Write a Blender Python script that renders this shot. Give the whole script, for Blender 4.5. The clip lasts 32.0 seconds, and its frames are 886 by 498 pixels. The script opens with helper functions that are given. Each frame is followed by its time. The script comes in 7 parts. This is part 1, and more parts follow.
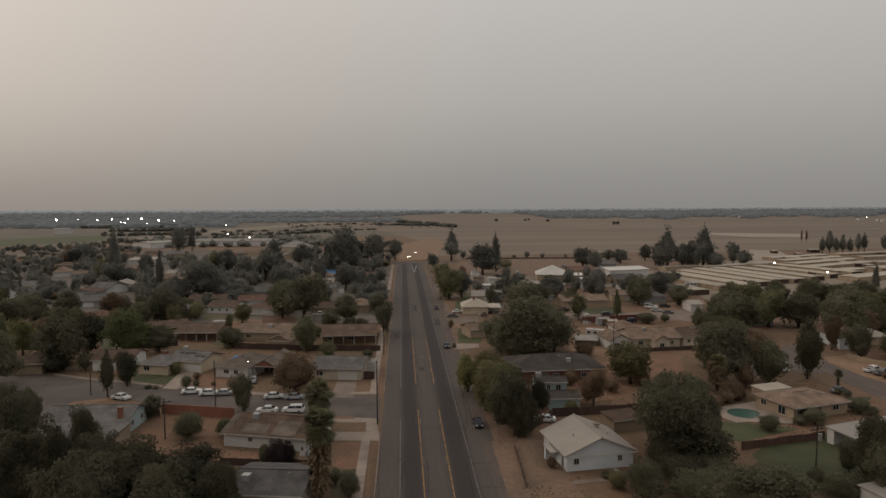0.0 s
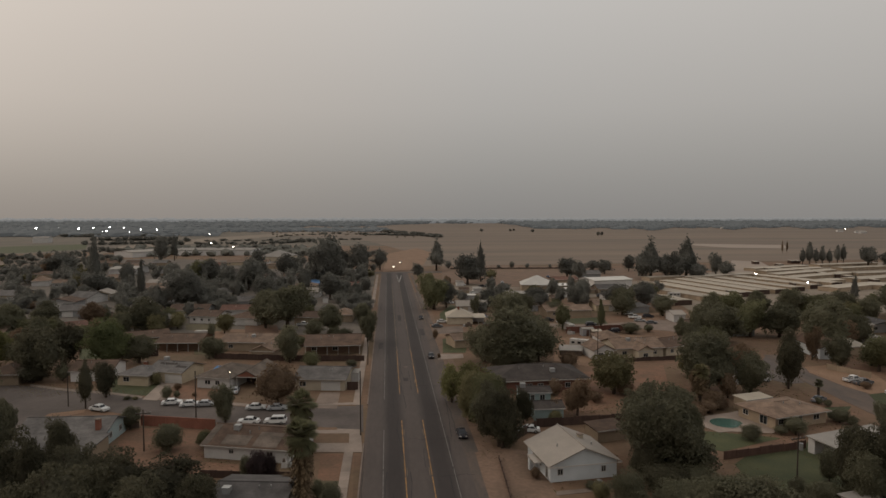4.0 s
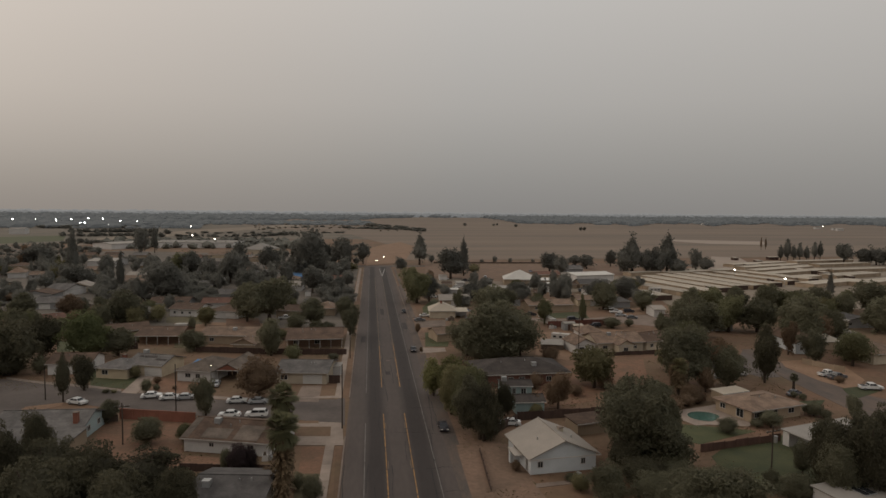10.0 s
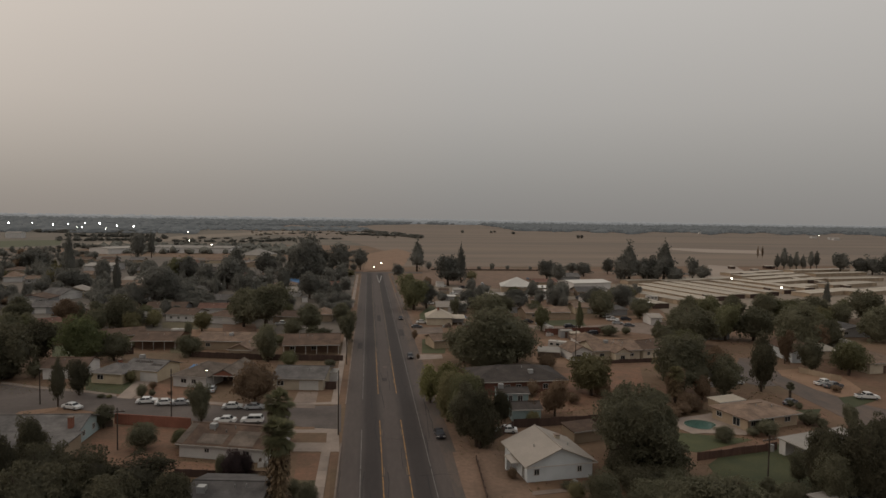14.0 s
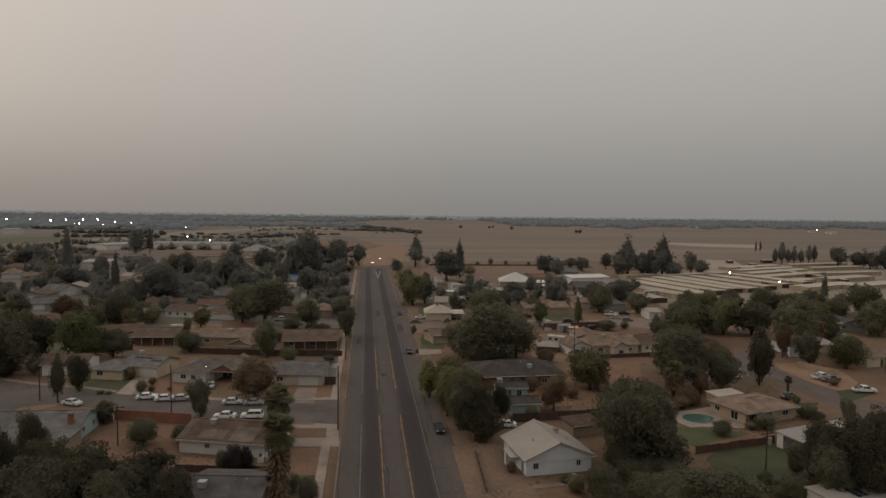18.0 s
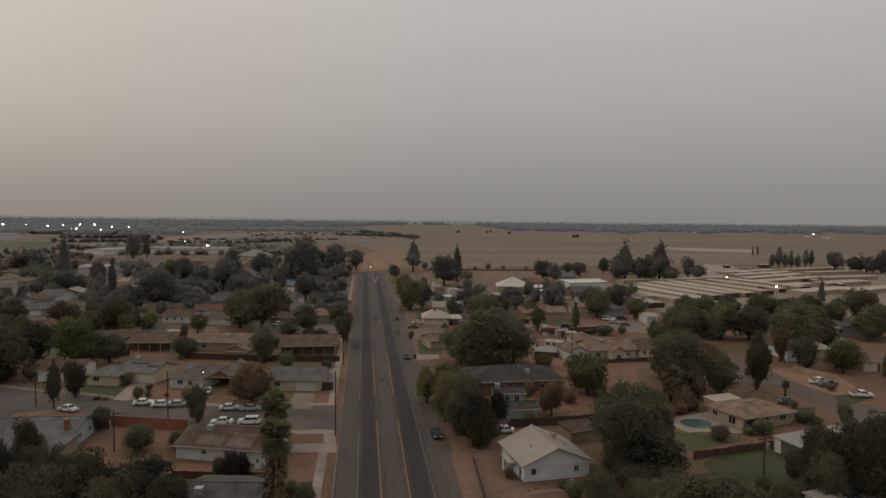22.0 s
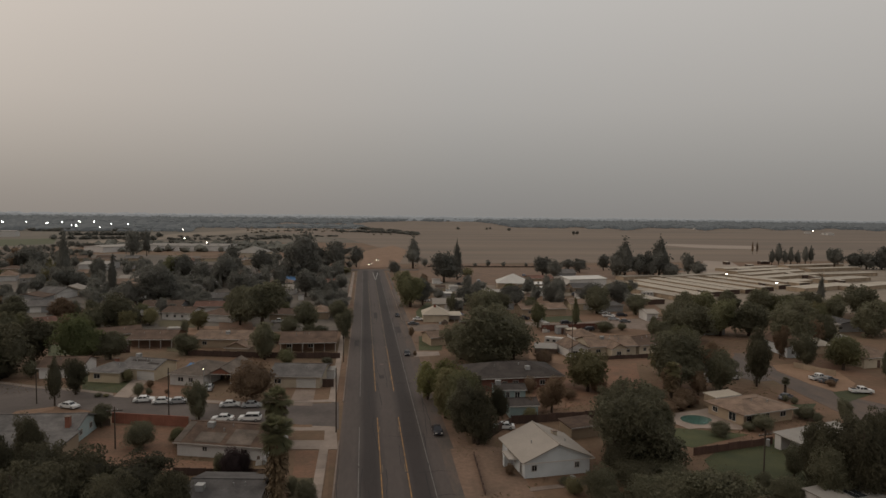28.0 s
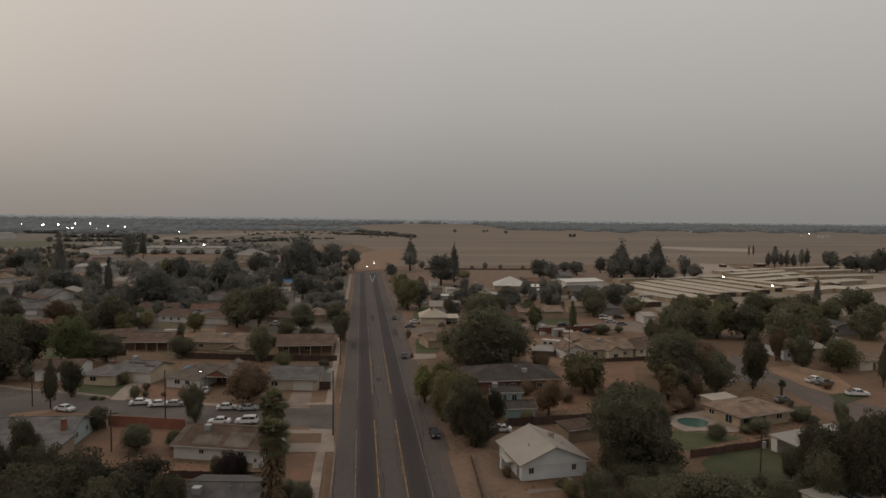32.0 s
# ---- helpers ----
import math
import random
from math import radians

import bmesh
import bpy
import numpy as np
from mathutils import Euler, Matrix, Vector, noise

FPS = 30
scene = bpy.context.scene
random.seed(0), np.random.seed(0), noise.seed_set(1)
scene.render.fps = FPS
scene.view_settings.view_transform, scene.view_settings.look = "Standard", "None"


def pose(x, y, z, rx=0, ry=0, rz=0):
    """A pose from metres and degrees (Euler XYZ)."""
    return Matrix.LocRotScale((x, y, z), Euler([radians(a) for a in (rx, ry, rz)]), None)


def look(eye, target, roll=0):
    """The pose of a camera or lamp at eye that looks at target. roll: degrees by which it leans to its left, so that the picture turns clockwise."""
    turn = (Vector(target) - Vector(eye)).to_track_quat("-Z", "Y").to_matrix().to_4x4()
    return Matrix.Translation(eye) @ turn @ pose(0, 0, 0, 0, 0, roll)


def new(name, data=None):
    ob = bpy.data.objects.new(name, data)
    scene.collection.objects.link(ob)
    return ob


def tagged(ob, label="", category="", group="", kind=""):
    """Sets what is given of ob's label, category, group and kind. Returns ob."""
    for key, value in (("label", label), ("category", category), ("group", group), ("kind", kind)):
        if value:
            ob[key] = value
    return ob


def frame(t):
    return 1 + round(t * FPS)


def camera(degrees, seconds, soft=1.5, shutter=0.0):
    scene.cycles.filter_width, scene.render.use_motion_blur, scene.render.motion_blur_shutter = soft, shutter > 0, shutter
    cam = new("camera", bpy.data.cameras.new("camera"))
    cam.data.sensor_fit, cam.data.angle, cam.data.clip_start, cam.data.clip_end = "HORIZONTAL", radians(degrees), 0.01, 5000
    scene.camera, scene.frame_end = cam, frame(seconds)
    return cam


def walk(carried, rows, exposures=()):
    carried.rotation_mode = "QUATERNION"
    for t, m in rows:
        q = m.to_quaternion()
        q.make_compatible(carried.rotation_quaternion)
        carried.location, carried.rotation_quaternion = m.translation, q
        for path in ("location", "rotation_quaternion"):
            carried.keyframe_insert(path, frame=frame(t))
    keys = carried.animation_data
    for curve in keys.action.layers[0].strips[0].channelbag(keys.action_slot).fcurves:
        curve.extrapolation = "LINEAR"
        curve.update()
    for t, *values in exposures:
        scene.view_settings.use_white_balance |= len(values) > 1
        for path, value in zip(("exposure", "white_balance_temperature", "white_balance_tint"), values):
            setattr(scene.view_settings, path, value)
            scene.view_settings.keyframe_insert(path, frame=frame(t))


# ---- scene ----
cam = camera(70.0, 32.0, soft=1.5)
PATH = [
    (0, (-0.11, 0.40, 40.12), (6.32, 99.96, 33.26), -0.29),
    (0.5, (-0.10, 0.42, 40.10), (7.30, 99.92, 33.36), 0.53),
    (1, (-0.07, 0.45, 40.08), (7.64, 99.92, 33.38), 0.70),
    (1.5, (-0.05, 0.47, 40.07), (7.29, 100.04, 34.31), 0.56),
    (2, (-0.03, 0.50, 40.06), (7.43, 100.06, 34.47), 0.09),
    (2.5, (-0.00, 0.52, 40.05), (8.17, 100.04, 34.64), -0.02),
    (3, (0.02, 0.54, 40.05), (8.65, 100.03, 34.89), 0.23),
    (3.5, (0.05, 0.54, 40.05), (8.61, 100.04, 34.81), 0.07),
    (5.5, (0.08, 0.45, 40.12), (9.95, 99.82, 34.75), 0.11),
    (6, (0.09, 0.43, 40.12), (10.16, 99.76, 34.57), 0.51),
    (6.5, (0.10, 0.41, 40.11), (10.06, 99.76, 34.69), 0.05),
    (7, (0.11, 0.39, 40.10), (10.54, 99.71, 34.86), 0.60),
    (7.5, (0.12, 0.38, 40.09), (11.00, 99.62, 34.38), 0.88),
    (8, (0.14, 0.37, 40.07), (11.01, 99.62, 34.46), 0.55),
    (8.5, (0.15, 0.36, 40.06), (10.97, 99.59, 34.00), 0.59),
    (9, (0.16, 0.35, 40.05), (11.47, 99.55, 34.47), 0.67),
    (9.5, (0.17, 0.33, 40.05), (11.65, 99.50, 34.24), 0.80),
    (10, (0.17, 0.32, 40.04), (11.53, 99.48, 33.84), 0.46),
    (10.5, (0.17, 0.31, 40.03), (11.27, 99.52, 34.22), 0.52),
    (11, (0.17, 0.30, 40.02), (11.75, 99.45, 34.05), 0.59),
    (11.5, (0.17, 0.29, 40.02), (11.65, 99.49, 34.86), 0.19),
    (12, (0.16, 0.28, 40.01), (11.80, 99.43, 34.31), 0.37),
    (12.5, (0.15, 0.27, 40.00), (11.63, 99.46, 34.68), 0.76),
    (13, (0.14, 0.26, 39.99), (11.80, 99.42, 34.51), 0.84),
    (13.5, (0.13, 0.25, 39.98), (11.82, 99.39, 34.11), 0.26),
    (14, (0.12, 0.24, 39.97), (11.89, 99.41, 34.87), 0.85),
    (14.5, (0.11, 0.22, 39.96), (11.73, 99.38, 34.33), 0.72),
    (16.5, (0.04, 0.12, 39.96), (12.06, 99.24, 34.26), 0.38),
    (17, (0.03, 0.11, 39.96), (11.95, 99.24, 34.35), 0.34),
    (17.5, (0.02, 0.10, 39.97), (12.22, 99.19, 34.17), 0.74),
    (18, (0.02, 0.10, 39.99), (12.05, 99.20, 34.14), 0.69),
    (18.5, (0.02, 0.10, 40.00), (11.94, 99.20, 33.95), 0.74),
    (19, (0.01, 0.10, 40.02), (12.06, 99.24, 34.83), 0.63),
    (19.5, (0.02, 0.10, 40.03), (12.17, 99.17, 34.02), 0.06),
    (20, (0.02, 0.09, 40.04), (11.79, 99.21, 33.85), 0.11),
    (20.5, (0.02, 0.09, 40.05), (12.45, 99.17, 34.62), 0.25),
    (21, (0.02, 0.08, 40.06), (11.96, 99.18, 33.88), 0.90),
    (21.5, (0.03, 0.08, 40.07), (12.28, 99.18, 34.74), 0.30),
    (22, (0.03, 0.08, 40.07), (12.43, 99.17, 34.98), 0.66),
    (22.5, (0.02, 0.07, 40.07), (12.10, 99.15, 33.87), 0.57),
    (23, (0.02, 0.07, 40.07), (12.31, 99.15, 34.42), 0.67),
    (23.5, (0.01, 0.08, 40.07), (12.42, 99.11, 33.87), 0.86),
    (24, (0.00, 0.08, 40.07), (12.23, 99.17, 34.43), 1.17),
    (24.5, (-0.01, 0.08, 40.06), (12.41, 99.13, 34.22), 0.62),
    (25, (-0.02, 0.08, 40.06), (12.72, 99.12, 34.76), 0.63),
    (25.5, (-0.03, 0.09, 40.06), (12.51, 99.17, 35.03), 0.55),
    (27.5, (-0.09, 0.11, 40.08), (12.30, 99.19, 34.66), 0.90),
    (28, (-0.10, 0.11, 40.08), (12.35, 99.17, 34.48), 0.61),
    (28.5, (-0.11, 0.10, 40.08), (12.32, 99.17, 34.52), 0.55),
    (29, (-0.12, 0.09, 40.08), (12.41, 99.12, 34.01), 0.36),
    (29.5, (-0.13, 0.08, 40.08), (12.43, 99.13, 34.57), 0.11),
    (30, (-0.13, 0.07, 40.08), (12.21, 99.17, 35.00), 0.29),
    (30.5, (-0.14, 0.05, 40.08), (12.60, 99.13, 35.39), 0.83),
    (31, (-0.14, 0.04, 40.08), (12.64, 99.05, 34.33), 0.15),
    (31.5, (-0.15, 0.03, 40.09), (12.12, 99.09, 34.16), 0.85),
    (32, (-0.15, 0.02, 40.10), (12.77, 99.04, 34.90), 0.67),
]
walk(cam, [(t, look(eye, target, roll)) for t, eye, target, roll in PATH], exposures=((0, 0.09), (3, 0.07), (6, 0.05), (12, 0.03), (20, 0.0), (32, 0.0)))

# ---- smoky overcast sky and a weak sun behind it ----
SUN_UP, SUN_SIDE = 24.0, -62.0  # degrees above the horizon, and from +y towards +x
world = bpy.data.worlds.new("smoky_sky")
scene.world = world
world.use_nodes = True
wn, wl = world.node_tree.nodes, world.node_tree.links
bg = wn["Background"]
sky = wn.new("ShaderNodeTexSky")
sky.sky_type = "NISHITA"
sky.sun_disc = False
sky.sun_elevation = radians(SUN_UP)
sky.sun_rotation = radians(SUN_SIDE)
sky.dust_density = 8.0
dim = wn.new("ShaderNodeHueSaturation")
dim.inputs["Saturation"].default_value = 0.35
dim.inputs["Value"].default_value = 0.055
wl.new(sky.outputs["Color"], dim.inputs["Color"])
tco = wn.new("ShaderNodeTexCoord")
sep = wn.new("ShaderNodeSeparateXYZ")
wl.new(tco.outputs["Generated"], sep.inputs["Vector"])
lift = wn.new("ShaderNodeValToRGB")  # smoke layer, from the horizon up
for e_pos, e_col in ((0.0, (0.280, 0.270, 0.258)), (0.05, (0.327, 0.316, 0.300)), (0.16, (0.446, 0.427, 0.404)), (0.34, (0.58, 0.555, 0.525)), (0.55, (0.78, 0.75, 0.71)), (1.0, (1.02, 0.98, 0.93))):
    el = lift.color_ramp.elements.new(e_pos)
    el.color = (*e_col, 1)
lift.color_ramp.elements.remove(lift.color_ramp.elements[0])
lift.color_ramp.elements.remove(lift.color_ramp.elements[-1])
wl.new(sep.outputs["Z"], lift.inputs["Fac"])
side = wn.new("ShaderNodeMapRange")  # brighter and warmer towards the veiled sun
side.inputs["From Min"].default_value, side.inputs["From Max"].default_value = 0.15, -0.75
side.inputs["To Min"].default_value, side.inputs["To Max"].default_value = 0.0, 1.0
wl.new(sep.outputs["X"], side.inputs["Value"])
warm = wn.new("ShaderNodeMix")
warm.data_type = "RGBA"
warm.inputs["A"].default_value, warm.inputs["B"].default_value = (0.99, 0.985, 0.98, 1), (1.23, 1.10, 0.99, 1)
wl.new(side.outputs["Result"], warm.inputs["Factor"])
tint = wn.new("ShaderNodeMix")
tint.data_type, tint.blend_type = "RGBA", "MULTIPLY"
tint.inputs["Factor"].default_value = 1.0
wl.new(lift.outputs["Color"], tint.inputs["A"])
wl.new(warm.outputs["Result"], tint.inputs["B"])
veil = wn.new("ShaderNodeMix")
veil.data_type = "RGBA"
veil.inputs["Factor"].default_value = 0.85
wl.new(dim.outputs["Color"], veil.inputs["A"])
wl.new(tint.outputs["Result"], veil.inputs["B"])
wl.new(veil.outputs["Result"], bg.inputs["Color"])
bg.inputs["Strength"].default_value = 1.0
sun = new("sun", bpy.data.lights.new("sun", "SUN"))
sun.data.energy, sun.data.angle, sun.data.color = 0.5, radians(30), (1.0, 0.86, 0.72)
sa, se = radians(SUN_SIDE), radians(SUN_UP)
sun.matrix_basis = look((0, 0, 60), (-math.sin(sa) * math.cos(se), -math.cos(sa) * math.cos(se), 60 - math.sin(se)))

# ---- materials ----
def mat(name, col, rough=0.85, var=0.3, big=0.25, small=4.0, bump=0.25, metal=0.0, rand=0.15, col2=None, stretch=None):
    """A weathered surface: base colour broken up at two scales, with fine relief."""
    m = bpy.data.materials.new(name)
    m.use_nodes = True
    nt = m.node_tree
    n, l = nt.nodes, nt.links
    b = n["Principled BSDF"]
    b.inputs["Roughness"].default_value = rough
    b.inputs["Metallic"].default_value = metal
    b.inputs["Specular IOR Level"].default_value = 0.25
    tc = n.new("ShaderNodeTexCoord")
    mp = n.new("ShaderNodeMapping")
    mp.inputs["Scale"].default_value = stretch or (1, 1, 1)
    l.new(tc.outputs["Object"], mp.inputs["Vector"])
    na, nb = n.new("ShaderNodeTexNoise"), n.new("ShaderNodeTexNoise")
    for q, s, d in ((na, big, 4.0), (nb, small, 6.0)):
        q.inputs["Scale"].default_value = s
        q.inputs["Detail"].default_value = d
        q.inputs["Roughness"].default_value = 0.6
        l.new(mp.outputs["Vector"], q.inputs["Vector"])
    c1 = tuple(col)
    c2 = tuple(col2) if col2 else tuple(c * (1 - var) for c in c1)
    ra = n.new("ShaderNodeValToRGB")
    ra.color_ramp.elements[0].position, ra.color_ramp.elements[1].position = 0.35, 0.66
    ra.color_ramp.elements[0].color, ra.color_ramp.elements[1].color = (*c2, 1), (*c1, 1)
    l.new(na.outputs["Fac"], ra.inputs["Fac"])
    hs = n.new("ShaderNodeHueSaturation")
    l.new(ra.outputs["Color"], hs.inputs["Color"])
    oi = n.new("ShaderNodeObjectInfo")
    v1 = n.new("ShaderNodeMath")
    v1.operation = "MULTIPLY_ADD"
    l.new(oi.outputs["Random"], v1.inputs[0])
    v1.inputs[1].default_value, v1.inputs[2].default_value = 2 * rand, 1 - rand
    v2 = n.new("ShaderNodeMath")
    v2.operation = "MULTIPLY_ADD"
    l.new(nb.outputs["Fac"], v2.inputs[0])
    v2.inputs[1].default_value, v2.inputs[2].default_value = var * 1.6, 1 - var * 0.8
    v3 = n.new("ShaderNodeMath")
    v3.operation = "MULTIPLY"
    l.new(v1.outputs[0], v3.inputs[0])
    l.new(v2.outputs[0], v3.inputs[1])
    l.new(v3.outputs[0], hs.inputs["Value"])
    l.new(hs.outputs["Color"], b.inputs["Base Color"])
    if bump:
        bp = n.new("ShaderNodeBump")
        bp.inputs["Strength"].default_value = bump
        bp.inputs["Distance"].default_value = 0.05
        l.new(nb.outputs["Fac"], bp.inputs["Height"])
        l.new(bp.outputs["Normal"], b.inputs["Normal"])
    return m


def road_mat(name, bands):
    """Asphalt worn in long streaks: bands give the tone across the road, from x to x, with soft uneven edges."""
    m = mat(name, (1, 1, 1), 0.9, 0.22, 0.1, 1.6, 0.2, rand=0.0, col2=(0.84, 0.84, 0.84), stretch=(1, 0.22, 1))
    n, l = m.node_tree.nodes, m.node_tree.links
    b = n["Principled BSDF"]
    grain = b.inputs["Base Color"].links[0].from_socket
    tc = n.new("ShaderNodeTexCoord")
    sp = n.new("ShaderNodeSeparateXYZ")
    l.new(tc.outputs["Object"], sp.inputs["Vector"])
    mp = n.new("ShaderNodeMapping")
    mp.inputs["Scale"].default_value = (0.6, 0.05, 1)
    l.new(tc.outputs["Object"], mp.inputs["Vector"])
    ns = n.new("ShaderNodeTexNoise")
    ns.inputs["Scale"].default_value, ns.inputs["Detail"].default_value = 1.0, 5.0
    l.new(mp.outputs["Vector"], ns.inputs["Vector"])
    sway = n.new("ShaderNodeMath")
    sway.operation = "MULTIPLY_ADD"
    l.new(ns.outputs["Fac"], sway.inputs[0])
    sway.inputs[1].default_value = 1.1
    l.new(sp.outputs["X"], sway.inputs[2])
    place = n.new("ShaderNodeMapRange")
    place.inputs["From Min"].default_value, place.inputs["From Max"].default_value = -4.45, 15.55
    l.new(sway.outputs[0], place.inputs["Value"])
    r = n.new("ShaderNodeValToRGB")
    while len(r.color_ramp.elements) < len(bands):
        r.color_ramp.elements.new(0.5)
    for e, (x, c) in zip(r.color_ramp.elements, bands):
        e.position = (x + 5.0) / 20.0
        e.color = (*c, 1)
    l.new(place.outputs["Result"], r.inputs["Fac"])
    mx = n.new("ShaderNodeMix")
    mx.data_type, mx.blend_type = "RGBA", "MULTIPLY"
    mx.inputs["Factor"].default_value = 1.0
    l.new(r.outputs["Color"], mx.inputs["A"])
    l.new(grain, mx.inputs["B"])
    l.new(mx.outputs["Result"], b.inputs["Base Color"])
    return m


def leafmat(name, col, col2):
    """Foliage: every clump its own tone."""
    m = bpy.data.materials.new(name)
    m.use_nodes = True
    n, l = m.node_tree.nodes, m.node_tree.links
    b = n["Principled BSDF"]
    b.inputs["Roughness"].default_value = 0.7
    b.inputs["Specular IOR Level"].default_value = 0.2
    g, oi = n.new("ShaderNodeNewGeometry"), n.new("ShaderNodeObjectInfo")
    r = n.new("ShaderNodeValToRGB")
    r.color_ramp.elements[0].color, r.color_ramp.elements[1].color = (*col, 1), (*col2, 1)
    l.new(g.outputs["Random Per Island"], r.inputs["Fac"])
    hs = n.new("ShaderNodeHueSaturation")
    v = n.new("ShaderNodeMath")
    v.operation = "MULTIPLY_ADD"
    l.new(oi.outputs["Random"], v.inputs[0])
    v.inputs[1].default_value, v.inputs[2].default_value = 0.5, 0.75
    l.new(v.outputs[0], hs.inputs["Value"])
    l.new(r.outputs["Color"], hs.inputs["Color"])
    l.new(hs.outputs["Color"], b.inputs["Base Color"])
    tr, mx = n.new("ShaderNodeBsdfTranslucent"), n.new("ShaderNodeMixShader")  # light passes through thin leaves
    l.new(hs.outputs["Color"], tr.inputs["Color"])
    mx.inputs["Fac"].default_value = 0.5
    l.new(b.outputs["BSDF"], mx.inputs[1])
    l.new(tr.outputs["BSDF"], mx.inputs[2])
    l.new(mx.outputs["Shader"], n["Material Output"].inputs["Surface"])
    return m


def glow(name, col, power):
    m = bpy.data.materials.new(name)
    m.use_nodes = True
    b = m.node_tree.nodes["Principled BSDF"]
    b.inputs["Base Color"].default_value = (*col, 1)
    b.inputs["Emission Color"].default_value = (*col, 1)
    b.inputs["Emission Strength"].default_value = power
    return m


M = {
    "dirt": mat("dry_dirt", (0.127, 0.074, 0.048), 0.95, 0.5, 0.045, 0.7, 0.3, col2=(0.088, 0.061, 0.036)),
    "reddirt": mat("reddish_dirt", (0.140, 0.076, 0.048), 0.95, 0.45, 0.2, 1.6, 0.3, col2=(0.100, 0.062, 0.040)),
    "tandirt": mat("tan_dirt", (0.191, 0.120, 0.078), 0.95, 0.4, 0.12, 1.5, 0.3, col2=(0.141, 0.088, 0.056)),
    "field": mat("dry_field", (0.136, 0.103, 0.077), 0.95, 0.28, 0.012, 0.11, 0.2, col2=(0.086, 0.069, 0.055), stretch=(0.09, 1.0, 1)),
    "palefield": mat("pale_stubble", (0.238, 0.194, 0.158), 0.95, 0.2, 0.02, 0.3, 0.2, stretch=(0.1, 1, 1)),
    "dustydirt": mat("dusty_dirt", (0.138, 0.089, 0.062), 0.95, 0.45, 0.15, 1.2, 0.3, col2=(0.102, 0.069, 0.048)),
    # dirt colour greyed to imitate haze over far ground
    "greydirt": mat("haze_grey_dirt", (0.118, 0.098, 0.080), 0.95, 0.45, 0.06, 0.7, 0.3, col2=(0.080, 0.069, 0.057)),
    "drylot": mat("dusty_gravel_lot", (0.165, 0.135, 0.103), 0.95, 0.35, 0.1, 1.2, 0.3, col2=(0.131, 0.106, 0.081)),
    "drygrass": mat("dry_grass", (0.090, 0.075, 0.042), 0.95, 0.4, 0.12, 2.5, 0.4, col2=(0.060, 0.051, 0.030)),
    "lawn": mat("lawn_grass", (0.036, 0.042, 0.019), 0.9, 0.35, 0.25, 3.0, 0.4, col2=(0.053, 0.055, 0.024)),
    "darkasphalt": mat("dark_asphalt", (0.033, 0.026, 0.025), 0.85, 0.38, 0.2, 2.2, 0.2, col2=(0.025, 0.021, 0.019), stretch=(1, 0.12, 1)),
    "dustyasphalt": mat("dusty_asphalt_edge", (0.107, 0.079, 0.063), 0.95, 0.3, 0.35, 3.0, 0.3, col2=(0.070, 0.059, 0.052), stretch=(1, 0.3, 1)),
    "sideasphalt": mat("grey_asphalt", (0.083, 0.068, 0.060), 0.9, 0.36, 0.1, 1.3, 0.2),
    "concrete": mat("concrete", (0.214, 0.171, 0.140), 0.9, 0.25, 0.3, 4.0, 0.15),
    "oldconcrete": mat("stained_concrete", (0.158, 0.121, 0.098), 0.9, 0.3, 0.3, 4.0, 0.15),
    "yellow": mat("worn_yellow_paint", (0.288, 0.152, 0.044), 0.8, 0.5, 0.7, 6.0, 0.1, col2=(0.136, 0.084, 0.044)),
    "oldyellow": mat("worn_out_yellow_paint", (0.13, 0.09, 0.055), 0.85, 0.5, 0.5, 4.0, 0.1, col2=(0.075, 0.062, 0.05)),
    "whitepaint": mat("worn_white_paint", (0.135, 0.124, 0.114), 0.8, 0.5, 0.5, 6.0, 0.1, col2=(0.078, 0.072, 0.066)),
    "turnpaint": mat("white_road_paint", (0.32, 0.31, 0.29), 0.8, 0.3, 0.5, 4.0, 0.1),
    "white": mat("white_stucco", (0.450, 0.435, 0.420), 0.85, 0.12, 0.4, 5.0, 0.1),
    "cream": mat("cream_stucco", (0.390, 0.338, 0.262), 0.85, 0.15, 0.4, 5.0, 0.1),
    "yellowwall": mat("pale_yellow_stucco", (0.410, 0.340, 0.245), 0.85, 0.15, 0.4, 5.0, 0.1),
    "tanwall": mat("tan_stucco", (0.270, 0.210, 0.150), 0.85, 0.15, 0.4, 5.0, 0.1),
    "bluewall": mat("pale_blue_siding", (0.310, 0.375, 0.375), 0.8, 0.12, 0.4, 5.0, 0.1),
    "palewall": mat("off_white_siding", (0.40, 0.42, 0.43), 0.8, 0.12, 0.4, 5.0, 0.1),
    "tealwall": mat("teal_siding", (0.235, 0.300, 0.295), 0.8, 0.15, 0.4, 5.0, 0.1),
    "greywall": mat("grey_siding", (0.247, 0.247, 0.247), 0.8, 0.12, 0.4, 5.0, 0.1),
    "brownwall": mat("brown_siding", (0.15, 0.095, 0.065), 0.85, 0.2, 0.4, 5.0, 0.1),
    "darkbrick": mat("dark_red_brick", (0.13, 0.062, 0.046), 0.9, 0.25, 0.5, 7.0, 0.2),
    "brickwall": mat("red_brick", (0.20, 0.085, 0.058), 0.9, 0.25, 0.5, 7.0, 0.2),
    "r_brown": mat("brown_shingle", (0.091, 0.059, 0.042), 0.95, 0.44, 0.4, 2.2, 0.4, stretch=(1, 1, 2)),
    "r_tan": mat("tan_shingle", (0.171, 0.119, 0.087), 0.95, 0.44, 0.4, 2.2, 0.4, stretch=(1, 1, 2)),
    "r_red": mat("reddish_shingle", (0.137, 0.073, 0.054), 0.95, 0.44, 0.4, 2.2, 0.4, stretch=(1, 1, 2)),
    "r_taupe": mat("taupe_shingle", (0.118, 0.094, 0.076), 0.95, 0.44, 0.4, 2.2, 0.4, stretch=(1, 1, 2)),
